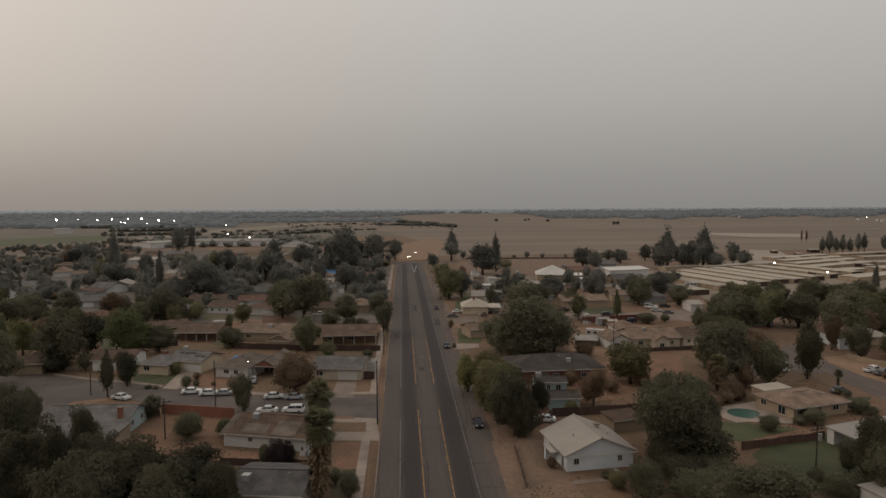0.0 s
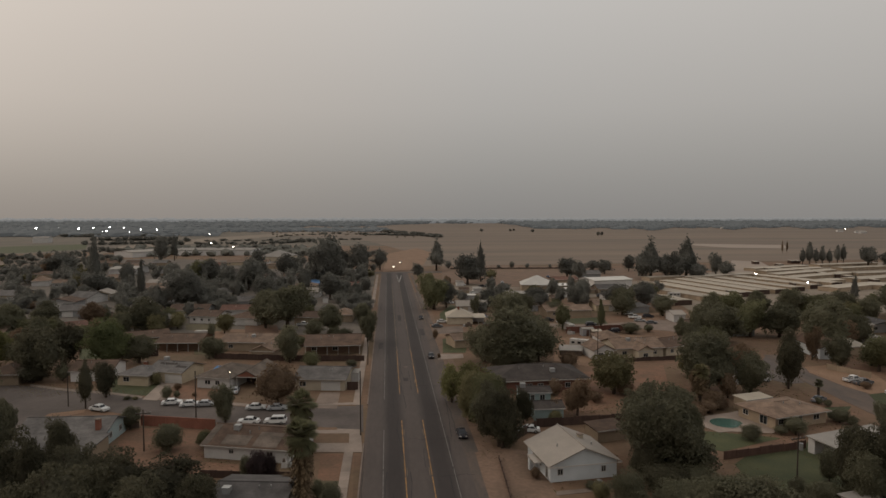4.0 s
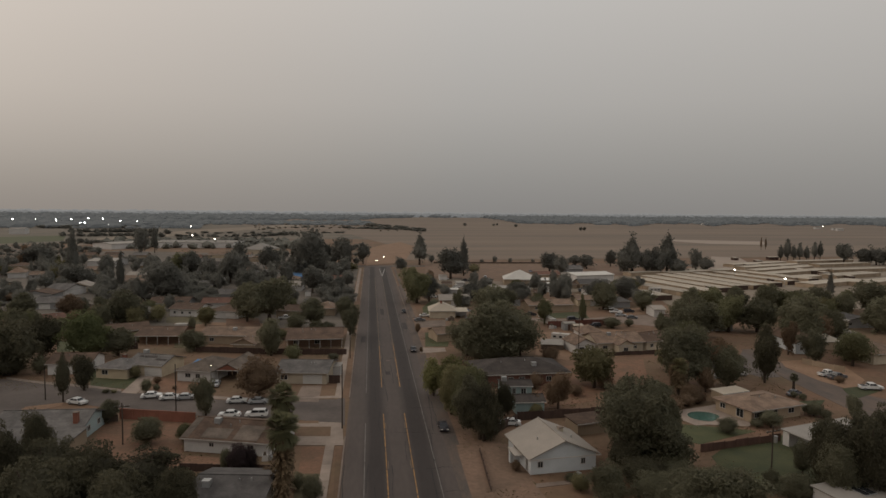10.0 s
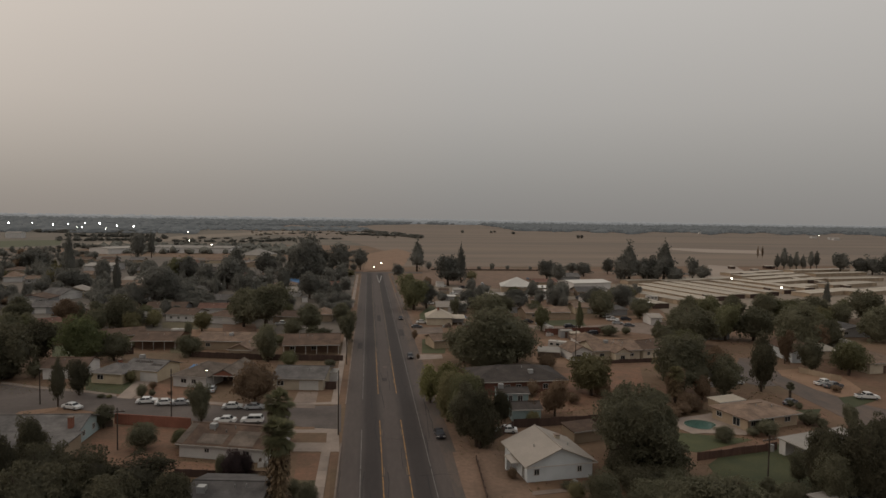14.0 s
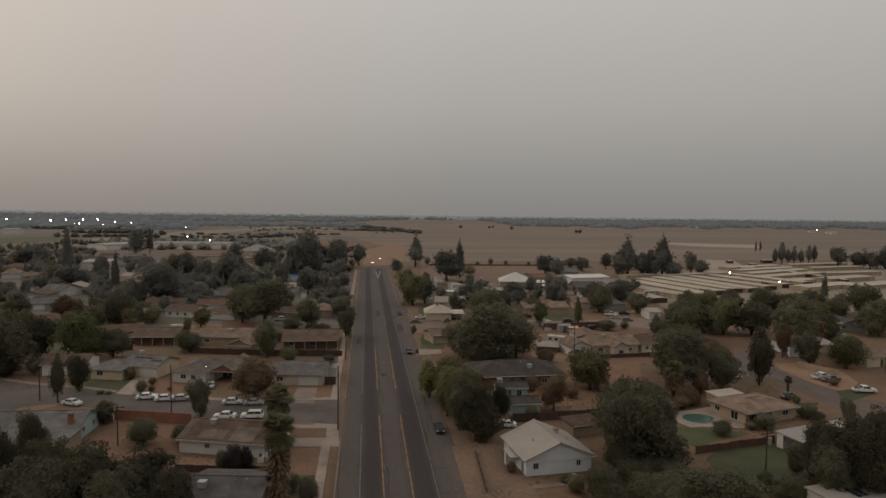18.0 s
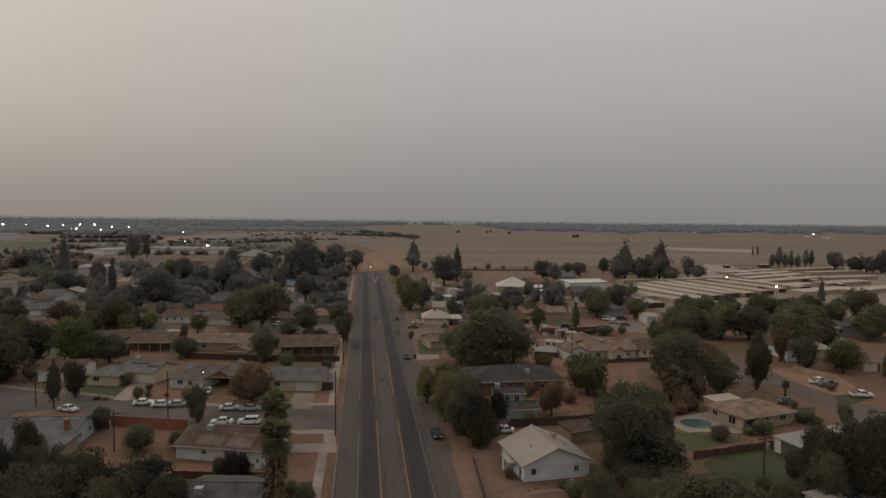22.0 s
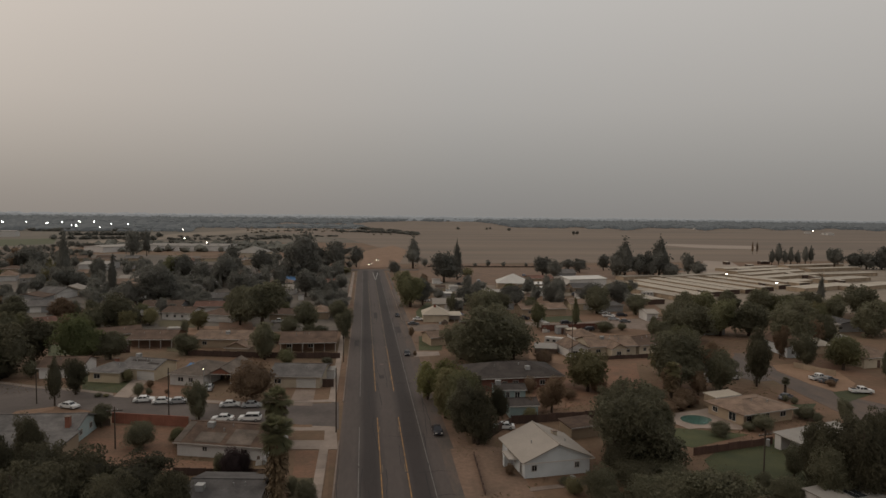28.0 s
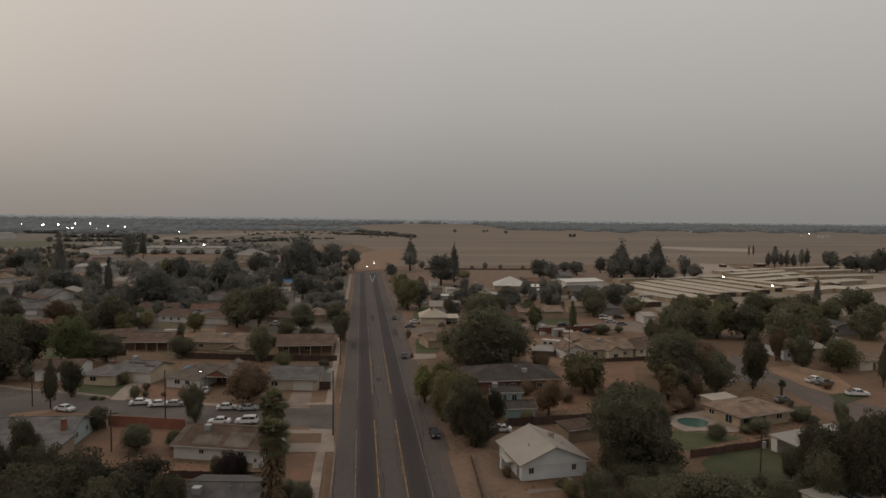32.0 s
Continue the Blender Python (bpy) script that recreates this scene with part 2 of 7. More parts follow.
    "r_grey": mat("grey_shingle", (0.115, 0.106, 0.100), 0.95, 0.44, 0.4, 2.2, 0.4, stretch=(1, 1, 2)),
    "r_dark": mat("charcoal_shingle", (0.055, 0.046, 0.041), 0.95, 0.44, 0.4, 2.2, 0.4, stretch=(1, 1, 2)),
    "r_blue": mat("blue_grey_shingle", (0.082, 0.076, 0.073), 0.95, 0.44, 0.4, 2.2, 0.4, stretch=(1, 1, 2)),
    "r_cream": mat("pale_cream_shingle", (0.238, 0.211, 0.182), 0.9, 0.14, 0.25, 3.0, 0.3, stretch=(1, 1, 2)),
    "r_white": mat("white_roof_coating", (0.218, 0.201, 0.179), 0.85, 0.15, 0.25, 2.5, 0.15),
    "r_bright": mat("bright_white_canopy", (0.45, 0.43, 0.395), 0.8, 0.12, 0.25, 2.5, 0.1),
    "r_metal": mat("cream_metal_roofing", (0.294, 0.255, 0.203), 0.7, 0.14, 0.08, 1.2, 0.1),
    "trim": mat("off_white_trim", (0.390, 0.367, 0.338), 0.7, 0.15, 0.6, 5.0, 0.05),
    "darkwood": mat("dark_stained_boards", (0.06, 0.038, 0.03), 0.9, 0.3, 0.5, 5.0, 0.3, stretch=(3, 3, 0.5)),
    "redwood": mat("red_brown_boards", (0.12, 0.05, 0.036), 0.9, 0.3, 0.5, 5.0, 0.3, stretch=(3, 3, 0.5)),
    "fencewood": mat("faded_redwood_boards", (0.085, 0.048, 0.036), 0.9, 0.3, 0.5, 5.0, 0.3, stretch=(3, 3, 0.5)),
    "greywood": mat("weathered_boards", (0.12, 0.09, 0.07), 0.9, 0.3, 0.5, 5.0, 0.3, stretch=(3, 3, 0.5)),
    "polewood": mat("creosoted_pole", (0.055, 0.042, 0.034), 0.9, 0.3, 0.6, 6.0, 0.3, stretch=(4, 4, 0.3)),
    "bark": mat("bark", (0.07, 0.052, 0.04), 0.95, 0.35, 2.0, 12.0, 0.6, stretch=(4, 4, 1)),
    "skirt": mat("dead_palm_fronds", (0.108, 0.077, 0.045), 0.95, 0.4, 2.0, 9.0, 0.5, stretch=(4, 4, 1)),
    "garage": mat("white_garage_door", (0.435, 0.420, 0.398), 0.6, 0.1, 0.5, 4.0, 0.05),
    "door": mat("brown_painted_door", (0.10, 0.06, 0.045), 0.6, 0.2, 0.6, 6.0, 0.1),
    "glass": mat("window_glass", (0.02, 0.022, 0.024), 0.08, 0.1, 0.6, 4.0, 0.0),
    "carglass": mat("car_glass", (0.015, 0.016, 0.018), 0.08, 0.1, 0.6, 4.0, 0.0),
    "tyre": mat("tyre_rubber", (0.02, 0.02, 0.02), 0.9, 0.2, 2, 9, 0.1),
    "rim": mat("alloy_rim", (0.3, 0.3, 0.3), 0.4, 0.1, 2, 9, 0.0, metal=0.8),
    "metal": mat("galvanised_metal", (0.30, 0.30, 0.29), 0.5, 0.15, 1, 6, 0.05, metal=0.5),
    "c_white": mat("white_car_paint", (0.52, 0.52, 0.51), 0.3, 0.06, 0.8, 4, 0.0),
    "c_silver": mat("silver_car_paint", (0.36, 0.37, 0.38), 0.3, 0.08, 0.8, 4, 0.0, metal=0.4),
    "c_grey": mat("grey_car_paint", (0.11, 0.115, 0.125), 0.3, 0.08, 0.8, 4, 0.0, metal=0.3),
    "c_dark": mat("dark_car_paint", (0.022, 0.022, 0.027), 0.25, 0.1, 0.8, 4, 0.0),
    "c_blue": mat("blue_car_paint", (0.03, 0.05, 0.09), 0.3, 0.1, 0.8, 4, 0.0),
    "water": mat("pool_water", (0.040, 0.080, 0.066), 0.12, 0.12, 0.2, 1.5, 0.1),
    "tarp": mat("blue_tarpaulin", (0.06, 0.14, 0.27), 0.6, 0.2, 0.4, 3, 0.2),
    "farwood": mat("distant_woods", (0.038, 0.040, 0.038), 1.0, 0.3, 0.004, 0.03, 0.0, col2=(0.027, 0.028, 0.027)),
    # tree belt colour lightened and greyed in place of distance haze
    "midwood": mat("tree_belts", (0.098, 0.095, 0.080), 1.0, 0.35, 0.02, 0.2, 0.0, col2=(0.074, 0.073, 0.063)),
    "scrub": mat("dry_scrub", (0.128, 0.107, 0.083), 1.0, 0.35, 0.02, 0.2, 0.0, col2=(0.092, 0.080, 0.064)),
    "lamp": glow("lit_lamp", (1.0, 0.93, 0.80), 14.0),
    "flood": glow("lit_floodlight", (1.0, 0.98, 0.93), 25.0),
    "headlight": glow("lit_headlight", (1.0, 0.85, 0.6), 22.0),
}
PALE, MILD, WORN, DUST = (0.068, 0.055, 0.049), (0.052, 0.043, 0.039), (0.033, 0.027, 0.025), (0.088, 0.067, 0.055)
M["road"] = road_mat("worn_road", ((-4.4, DUST), (-3.4, PALE), (-1.4, PALE), (-0.5, MILD), (0.2, WORN), (1.9, WORN), (2.9, MILD), (3.8, PALE), (5.9, PALE), (6.8, MILD), (7.5, WORN), (9.6, WORN), (10.5, MILD), (11.3, PALE), (12.6, PALE), (14.0, DUST)))
fw = M["farwood"].node_tree.nodes["Principled BSDF"]  # emission stands in for smoke haze on woods kilometres off
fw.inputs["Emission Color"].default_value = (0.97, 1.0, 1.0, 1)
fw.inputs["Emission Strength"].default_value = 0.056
# a stronger glow paints thicker haze onto the horizon woods
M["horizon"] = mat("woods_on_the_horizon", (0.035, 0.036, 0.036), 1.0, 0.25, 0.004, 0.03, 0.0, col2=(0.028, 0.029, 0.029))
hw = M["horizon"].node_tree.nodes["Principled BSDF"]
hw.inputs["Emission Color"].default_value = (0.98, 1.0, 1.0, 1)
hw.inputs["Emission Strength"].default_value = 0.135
# glow set near the sky's brightness, so the skyline fades as in haze
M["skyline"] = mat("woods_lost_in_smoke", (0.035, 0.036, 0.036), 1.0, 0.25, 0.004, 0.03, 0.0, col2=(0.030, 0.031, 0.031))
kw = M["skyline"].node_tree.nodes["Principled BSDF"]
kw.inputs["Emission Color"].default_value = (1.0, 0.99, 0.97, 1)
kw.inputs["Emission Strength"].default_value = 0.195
LEAF = {
    "deep": leafmat("deep_evergreen_leaves", (0.064, 0.060, 0.039), (0.086, 0.080, 0.052)),
    "green": leafmat("green_leaves", (0.110, 0.109, 0.060), (0.144, 0.141, 0.077)),
    "dark": leafmat("dark_green_leaves", (0.108, 0.104, 0.068), (0.142, 0.136, 0.089)),
    "olive": leafmat("olive_leaves", (0.148, 0.134, 0.072), (0.188, 0.170, 0.090)),
    "yellow": leafmat("yellow_green_leaves", (0.136, 0.134, 0.060), (0.176, 0.168, 0.074)),
    "bright": leafmat("fresh_green_leaves", (0.122, 0.138, 0.064), (0.160, 0.174, 0.080)),
    # far-tree leaves, greyed and lightened to stand in for haze
    "greyed": leafmat("haze_grey_leaves", (0.120, 0.118, 0.103), (0.150, 0.147, 0.129)),
    "plum": leafmat("plum_dark_leaves", (0.034, 0.024, 0.025), (0.050, 0.034, 0.034)),
    "brown": leafmat("brownish_leaves", (0.140, 0.096, 0.063), (0.180, 0.126, 0.082)),
}


# ---- mesh helpers ----
class Geo:
    """Collects plain solids into one mesh."""

    def __init__(self):
        self.v, self.f = [], []

    def solid(self, verts, faces):
        o = len(self.v)
        self.v += [tuple(p) for p in verts]
        self.f += [tuple(i + o for i in q) for q in faces]
        return self

    def box(self, x0, y0, z0, x1, y1, z1, taper=0.0):
        t = taper
        return self.solid(
            [(x0, y0, z0), (x1, y0, z0), (x1, y1, z0), (x0, y1, z0), (x0 + t, y0 + t, z1), (x1 - t, y0 + t, z1), (x1 - t, y1 - t, z1), (x0 + t, y1 - t, z1)],
            [(3, 2, 1, 0), (4, 5, 6, 7), (0, 1, 5, 4), (1, 2, 6, 5), (2, 3, 7, 6), (3, 0, 4, 7)],
        )

    def prism(self, pts, z0, z1):
        """A solid over a flat outline, counter-clockwise from above."""
        n = len(pts)
        return self.solid([(x, y, z0) for x, y in pts] + [(x, y, z1) for x, y in pts], [tuple(range(n - 1, -1, -1)), tuple(range(n, 2 * n))] + [(i, (i + 1) % n, n + (i + 1) % n, n + i) for i in range(n)])

    def sheet(self, quad, thick):
        """A slab whose top is the given flat quad, thickened downwards."""
        a = [Vector(p) for p in quad]
        n = (a[1] - a[0]).cross(a[2] - a[0]).normalized()
        if n.z < 0:
            n = -n
            a.reverse()
        k = len(a)
        low = [p - n * thick for p in a]
        return self.solid(a + low, [tuple(range(k)), tuple(range(2 * k - 1, k - 1, -1))] + [(i, k + i, k + (i + 1) % k, (i + 1) % k) for i in range(k)])

    def tube(self, p0, p1, r0, r1, n=8):
        p0, p1 = Vector(p0), Vector(p1)
        q = (p1 - p0).to_track_quat("Z", "Y")
        ring = [Vector((math.cos(2 * math.pi * i / n), math.sin(2 * math.pi * i / n), 0)) for i in range(n)]
        vs = [p0 + q @ (c * r0) for c in ring] + [p1 + q @ (c * r1) for c in ring]
        return self.solid(vs, [tuple(range(n - 1, -1, -1)), tuple(range(n, 2 * n))] + [(i, (i + 1) % n, n + (i + 1) % n, n + i) for i in range(n)])

    def mesh(self, name, m=None, smooth=False):
        me = bpy.data.meshes.new(name)
        me.from_pydata(self.v, [], self.f)
        if m:
            me.materials.append(m)
        if smooth:
            me.polygons.foreach_set("use_smooth", [True] * len(me.polygons))
        me.update()
        return me


def part(name, geo, m, parent=None, label=""):
    """One mesh object under a thing or a part."""
    me = geo.mesh(name, m) if isinstance(geo, Geo) else geo
    ob = new(name, me)
    if parent:
        ob.parent = parent
    return tagged(ob, label) if label else ob


def thing(name, m, label, category, group="", kind=""):
    ob = new(name)
    ob.matrix_basis = m
    return tagged(ob, label, category, group, kind)


def strip(name, pts, z, m, label, category="ground", thick=0.03, kind="structure"):
    """A thin layer of ground cover or paving over an outline."""
    a = sum(pts[i - 1][0] * pts[i][1] - pts[i][0] * pts[i - 1][1] for i in range(len(pts)))
    ob = part(name, Geo().prism(pts if a > 0 else pts[::-1], z - thick, z), m)
    return tagged(ob, label, category, kind=kind)


# ---- houses ----
TAKEN = []  # what stands where: x, y, reach
def window_part(house, face, x, z, w, h, label="", frame_m="trim"):
    """A framed window on a wall; face maps (along, out, up) to the house."""
    g, p = Geo(), Geo()
    t = 0.09

    def bar(a0, a1, u0, u1, o0, o1, to):
        c = [face(a, o, u) for a, o, u in ((a0, o0, u0), (a1, o0, u0), (a1, o1, u0), (a0, o1, u0), (a0, o0, u1), (a1, o0, u1), (a1, o1, u1), (a0, o1, u1))]
        to.solid(c, [(3, 2, 1, 0), (4, 5, 6, 7), (0, 1, 5, 4), (1, 2, 6, 5), (2, 3, 7, 6), (3, 0, 4, 7)])

    for a0, a1, u0, u1 in ((x, x + w, z, z + t), (x, x + w, z + h - t, z + h), (x, x + t, z + t, z + h - t), (x + w - t, x + w, z + t, z + h - t), (x + w / 2 - 0.03, x + w / 2 + 0.03, z + t, z + h - t)):
        bar(a0, a1, u0, u1, 0.0, 0.08, g)
    bar(x + t, x + w - t, z + t, z + h - t, 0.005, 0.03, p)
    f = part("window", g, M[frame_m], house, label)
    part("pane", p, M["glass"], f)
    return f


def house(label, xl, yl, xr, yr, depth, h=2.6, roof="gable", rise=1.4, wall="cream", top="r_brown", over=0.5, wins=(), side=(), garage=None, door=None, chimney=None, vents=1, unit=None, cat="house", posts=0, fascia="trim", name="house", deep=0.0, patches=(), patch="r_grey"):
    """A house from the two ends of its front eave, with its depth behind that. Along the front, u runs from the left end."""
    W, D = math.hypot(xr - xl, yr - yl), depth
    hs = thing(name, pose(xl, yl, 0, 0, 0, math.degrees(math.atan2(yr - yl, xr - xl))), label, cat)
    o, th = over, 0.16
    mid = hs.matrix_basis @ Vector((W / 2, D / 2, 0))
    TAKEN.append((mid.x, mid.y, 0.55 * max(W, D)))
    wm, rm = M[wall], M[top]
    R = Geo()
    if roof == "gable":
        k = rise / (D / 2)
        c = [(o, o + deep), (W - o, o + deep), (W - o, D - o), (o, D - o)]
        zt = h + k * o - th
        zf = h + k * (o + deep) - th
        b = [(x, y, 0) for x, y in c] + [(x, y, zf if y < D / 2 else zt) for x, y in c] + [(o, D / 2, h + rise - th), (W - o, D / 2, h + rise - th)]
        wg = Geo().solid(b, [(3, 2, 1, 0), (0, 1, 5, 4), (2, 3, 7, 6), (1, 2, 6, 9, 5), (3, 0, 4, 8, 7), (4, 5, 9, 8), (6, 7, 8, 9)])
        R.sheet([(0, 0, h), (W, 0, h), (W, D / 2, h + rise), (0, D / 2, h + rise)], th)
        R.sheet([(0, D / 2, h + rise), (W, D / 2, h + rise), (W, D, h), (0, D, h)], th)
        ridge = ((0, D / 2, h + rise), (W, D / 2, h + rise))
    elif roof == "gablef":
        k = rise / (W / 2)
        c = [(o, o + deep), (W - o, o + deep), (W - o, D - o), (o, D - o)]
        zt = h + k * o - th
        b = [(x, y, 0) for x, y in c] + [(x, y, zt) for x, y in c] + [(W / 2, o + deep, h + rise - th), (W / 2, D - o, h + rise - th)]
        wg = Geo().solid(b, [(3, 2, 1, 0), (1, 2, 6, 5), (3, 0, 4, 7), (0, 1, 5, 8, 4), (2, 3, 7, 9, 6), (5, 6, 9, 8), (7, 4, 8, 9)])
        R.sheet([(0, 0, h), (W / 2, 0, h + rise), (W / 2, D, h + rise), (0, D, h)], th)
        R.sheet([(W / 2, 0, h + rise), (W, 0, h), (W, D, h), (W / 2, D, h + rise)], th)
        ridge = ((W / 2, 0, h + rise), (W / 2, D, h + rise))
    elif roof == "hip":
        wg = Geo().box(o, o + deep, 0, W - o, D - o, h - 0.05)
        if W >= D:
            ridge = ((D / 2, D / 2, h + rise), (W - D / 2, D / 2, h + rise))
        else:
            ridge = ((W / 2, W / 2, h + rise), (W / 2, D - W / 2, h + rise))
        e = [(0, 0), (W, 0), (W, D), (0, D)]
        vs = [(x, y, h - 0.14) for x, y in e] + [(x, y, h) for x, y in e] + list(ridge)
        sl = [(4, 5, 9, 8), (5, 6, 9), (6, 7, 8, 9), (7, 4, 8)] if W >= D else [(4, 5, 8), (5, 6, 9, 8), (6, 7, 9), (7, 4, 8, 9)]
        R.solid(vs, [(3, 2, 1, 0)] + [(i, (i + 1) % 4, 4 + (i + 1) % 4, 4 + i) for i in range(4)] + sl)
    else:
        ridge = None
        wg = Geo().box(o, o, 0, W - o, D - o, h - 0.05) if not posts else Geo().box(o, D * 0.75, 0, W - o, D - o, h - 0.05)
        R.sheet([(0, 0, h), (W, 0, h), (W, D, h + rise), (0, D, h + rise)], 0.18)
    part("wall", wg, wm, hs)
    rf = part("roof", R, rm, hs)
    if ridge:
        part("ridge_cap", Geo().tube(ridge[0], ridge[1], 0.11, 0.11, 6), rm, rf)
    if fascia:
        part("fascia", Geo().box(0.02, -0.045, h - 0.2, W - 0.02, -0.01, h - 0.02), M[fascia], rf)
    for i in range(posts):
        x = o + (W - 2 * o) * i / max(1, posts - 1)
        part("post", Geo().box(x - 0.06, o - 0.06, 0, x + 0.06, o + 0.06, h - 0.16), M["trim"], hs)
    if deep and roof == "gablef":
        part("gable_board", Geo().solid([(0.3, 0.1, h - 0.1), (W - 0.3, 0.1, h - 0.1), (W / 2, 0.1, h + rise - 0.35), (0.3, 0.18, h - 0.1), (W - 0.3, 0.18, h - 0.1), (W / 2, 0.18, h + rise - 0.35)], [(0, 1, 2), (5, 4, 3), (0, 3, 4, 1), (1, 4, 5, 2), (2, 5, 3, 0)]), M["brickwall"], hs, "red-brown gable boards")
    if deep:
        for i in range(int(W / 3) + 1):
            x = o + (W - 2 * o) * i / int(W / 3)
            part("post", Geo().box(x - 0.06, 0.2, 0, x + 0.06, 0.32, h - 0.12), M["trim"], hs)
    for u0, u1, v0, v1 in patches:
        k = rise / (D / 2)
        part("roof_patch", Geo().sheet([(u0, v0, h + k * v0 + 0.05), (u1, v0, h + k * v0 + 0.05), (u1, v1, h + k * v1 + 0.05), (u0, v1, h + k * v1 + 0.05)], 0.04), M[patch], rf)
    front = lambda a, out, up: (a, o + deep - out, up)
    west = lambda a, out, up: (o - out, a, up)
    east = lambda a, out, up: (W - o + out, a, up)
    for u, w, z, hh in wins:
        window_part(hs, front, u, z, w, hh)
    for s, a, w, z, hh in side:
        window_part(hs, west if s == "w" else east, a, z, w, hh)
    if garage:
        u, w = garage
        g = part("garage_door", Geo().box(u, o + deep - 0.05, 0.02, u + w, o + deep - 0.004, 2.15), M["garage"], hs)
        for i in range(4):
            part("panel", Geo().box(u + 0.06, o + deep - 0.075, 0.08 + i * 0.52, u + w - 0.06, o + deep - 0.052, 0.54 + i * 0.52, 0.02), M["garage"], g)
    if door is not None:
        part("door", Geo().box(door, o + deep - 0.06, 0.02, door + 0.95, o + deep - 0.004, 2.05), M["door"], hs)
    zr = h + rise
    if chimney:
        u, v, hh, cm = chimney
        ch = part("chimney", Geo().box(u, v, 0.5, u + 0.75, v + 0.75, zr + hh), M[cm], hs)
        part("cap", Geo().box(u - 0.07, v - 0.07, zr + hh, u + 0.82, v + 0.82, zr + hh + 0.12), M["oldconcrete"], ch)
    rnd = random.Random(int(abs(xl * 13 + yl * 7)))
    for i in range(vents):
        u, v = rnd.uniform(0.25, 0.75) * W, rnd.uniform(0.3, 0.45) * D
        zv = h + rise * (min(u, W - u) / (W / 2) if roof == "gablef" else min(v, D - v) / (D / 2) if roof == "gable" else min(u, W - u, v, D - v) / (min(W, D) / 2) if roof == "hip" else v / D)
        part("vent_pipe", Geo().tube((u, v, h), (u, v, zv + 0.45), 0.09, 0.09, 8), M["metal"], rf)
    if unit:
        u, v = unit
        zu = h + (rise * min(v, D - v) / (D / 2) if roof in ("gable", "hip") else rise * v / D)
        un = part("cooler", Geo().box(u, v, zu - 0.35, u + 1.1, v + 1.0, zu + 0.85), M["metal"], hs, "pale metal evaporative cooler")
        part("grille", Geo().box(u + 0.1, v - 0.02, zu - 0.1, u + 1.0, v - 0.004, zu + 0.7), M["greywall"], un)
    return hs


# ---- trees ----
def ico(level=1):
    bm = bmesh.new()
    bmesh.ops.create_icosphere(bm, subdivisions=level, radius=1.0)
    v = np.array([p.co[:] for p in bm.verts])
    f = [[q.index for q in p.verts] for p in bm.faces]
    bm.free()
    return v, f


LOBES = {}


def crown_mesh(kind, seed, leaves, size):
    """A crown of lobes clothed in small leaf clumps, within a box one wide and one high."""
    r = np.random.RandomState(seed)
    lobes = []
    taper = lambda z: np.ones_like(z)
    if kind == "conifer":
        taper = lambda z: 0.16 + 1.25 * np.clip(1 - z, 0, 1) ** 0.75
    elif kind == "cypress":
        taper = lambda z: np.interp(z, (0.0, 0.25, 0.6, 1.0), (0.7, 1.0, 0.9, 0.22))
    # many small lobes on an uneven hull; zc and zh: its middle height and half height
    n, zc, zh, wide, small = {"round": (64, 0.52, 0.44, 0.41, (0.045, 0.13)), "wide": (84, 0.50, 0.42, 0.42, (0.04, 0.115)), "bush": (40, 0.46, 0.46, 0.42, (0.08, 0.14)), "conifer": (70, 0.5, 0.48, 0.40, (0.05, 0.12)), "cypress": (50, 0.5, 0.48, 0.46, (0.06, 0.11))}[kind]
    sway = r.normal(size=(4, 3)) * 2.2
    shift = r.uniform(0, 6, 4)
    swell = lambda d: 1 + (0.06 if kind in ("bush", "cypress") else 0.17 if kind == "wide" else 0.14) * np.sin(d @ sway.T + shift).sum(-1)
    dirs = r.normal(size=(n, 3))
    dirs[:, 2] += 0.1
    dirs /= np.linalg.norm(dirs, axis=1)[:, None]
    for d in dirs:
        k = swell(d) * r.uniform(0.72, 1.06)
        flat = 1.0 if d[2] > 0 else 0.86
        lobes.append((d[0] * wide * k, d[1] * wide * k, zc + d[2] * zh * k * flat, r.uniform(*small)))
    lobes = np.array(lobes)
    lobes[:, :2] *= taper(lobes[:, 2])[:, None]
    sz = 0.5 if kind in ("conifer", "cypress") else 1.0  # lobes of tall trees are kept round in height
    wt = lobes[:, 3] ** 2
    pick = r.choice(len(lobes), leaves, p=wt / wt.sum())
    d = r.normal(size=(leaves, 3))
    d[:, 2] += 0.25
    d /= np.linalg.norm(d, axis=1)[:, None]
    rad = lobes[pick, 3:4] * (0.55 + 0.75 * np.sqrt(r.uniform(0, 1, (leaves, 1))))
    squash = np.array([1, 1, 0.75 * sz])
    c = lobes[pick, :3] + d * rad * squash
    m = int(leaves * 0.42)
    flat = np.where(d[:m, 2:3] < 0, 0.86, 1.0)
    c[:m] = d[:m] * (swell(d[:m]) * (0.74 + 0.3 * r.uniform(0, 1, m) ** 1.4))[:, None] * np.array([wide, wide, zh]) * np.concatenate([np.ones((m, 2)), flat], 1) + (0, 0, zc)
    c[:m, :2] *= taper(c[:m, 2])[:, None]
    nrm = d + r.normal(scale=0.5, size=(leaves, 3))
    nrm /= np.linalg.norm(nrm, axis=1)[:, None]
    t1 = np.cross(nrm, r.normal(size=(leaves, 3)))
    t1 /= np.linalg.norm(t1, axis=1)[:, None]
    t2 = np.cross(nrm, t1)
    s = size * r.uniform(0.55, 1.35, (leaves, 1))
    fold = nrm * s * 0.35
    V = np.stack([c - t1 * s - fold, c - t2 * s * 0.6, c + t1 * s - fold, c + t2 * s * 0.6], 1).reshape(-1, 3)
    F = np.arange(leaves * 4).reshape(-1, 4).tolist()
    vs, o = [V], leaves * 4
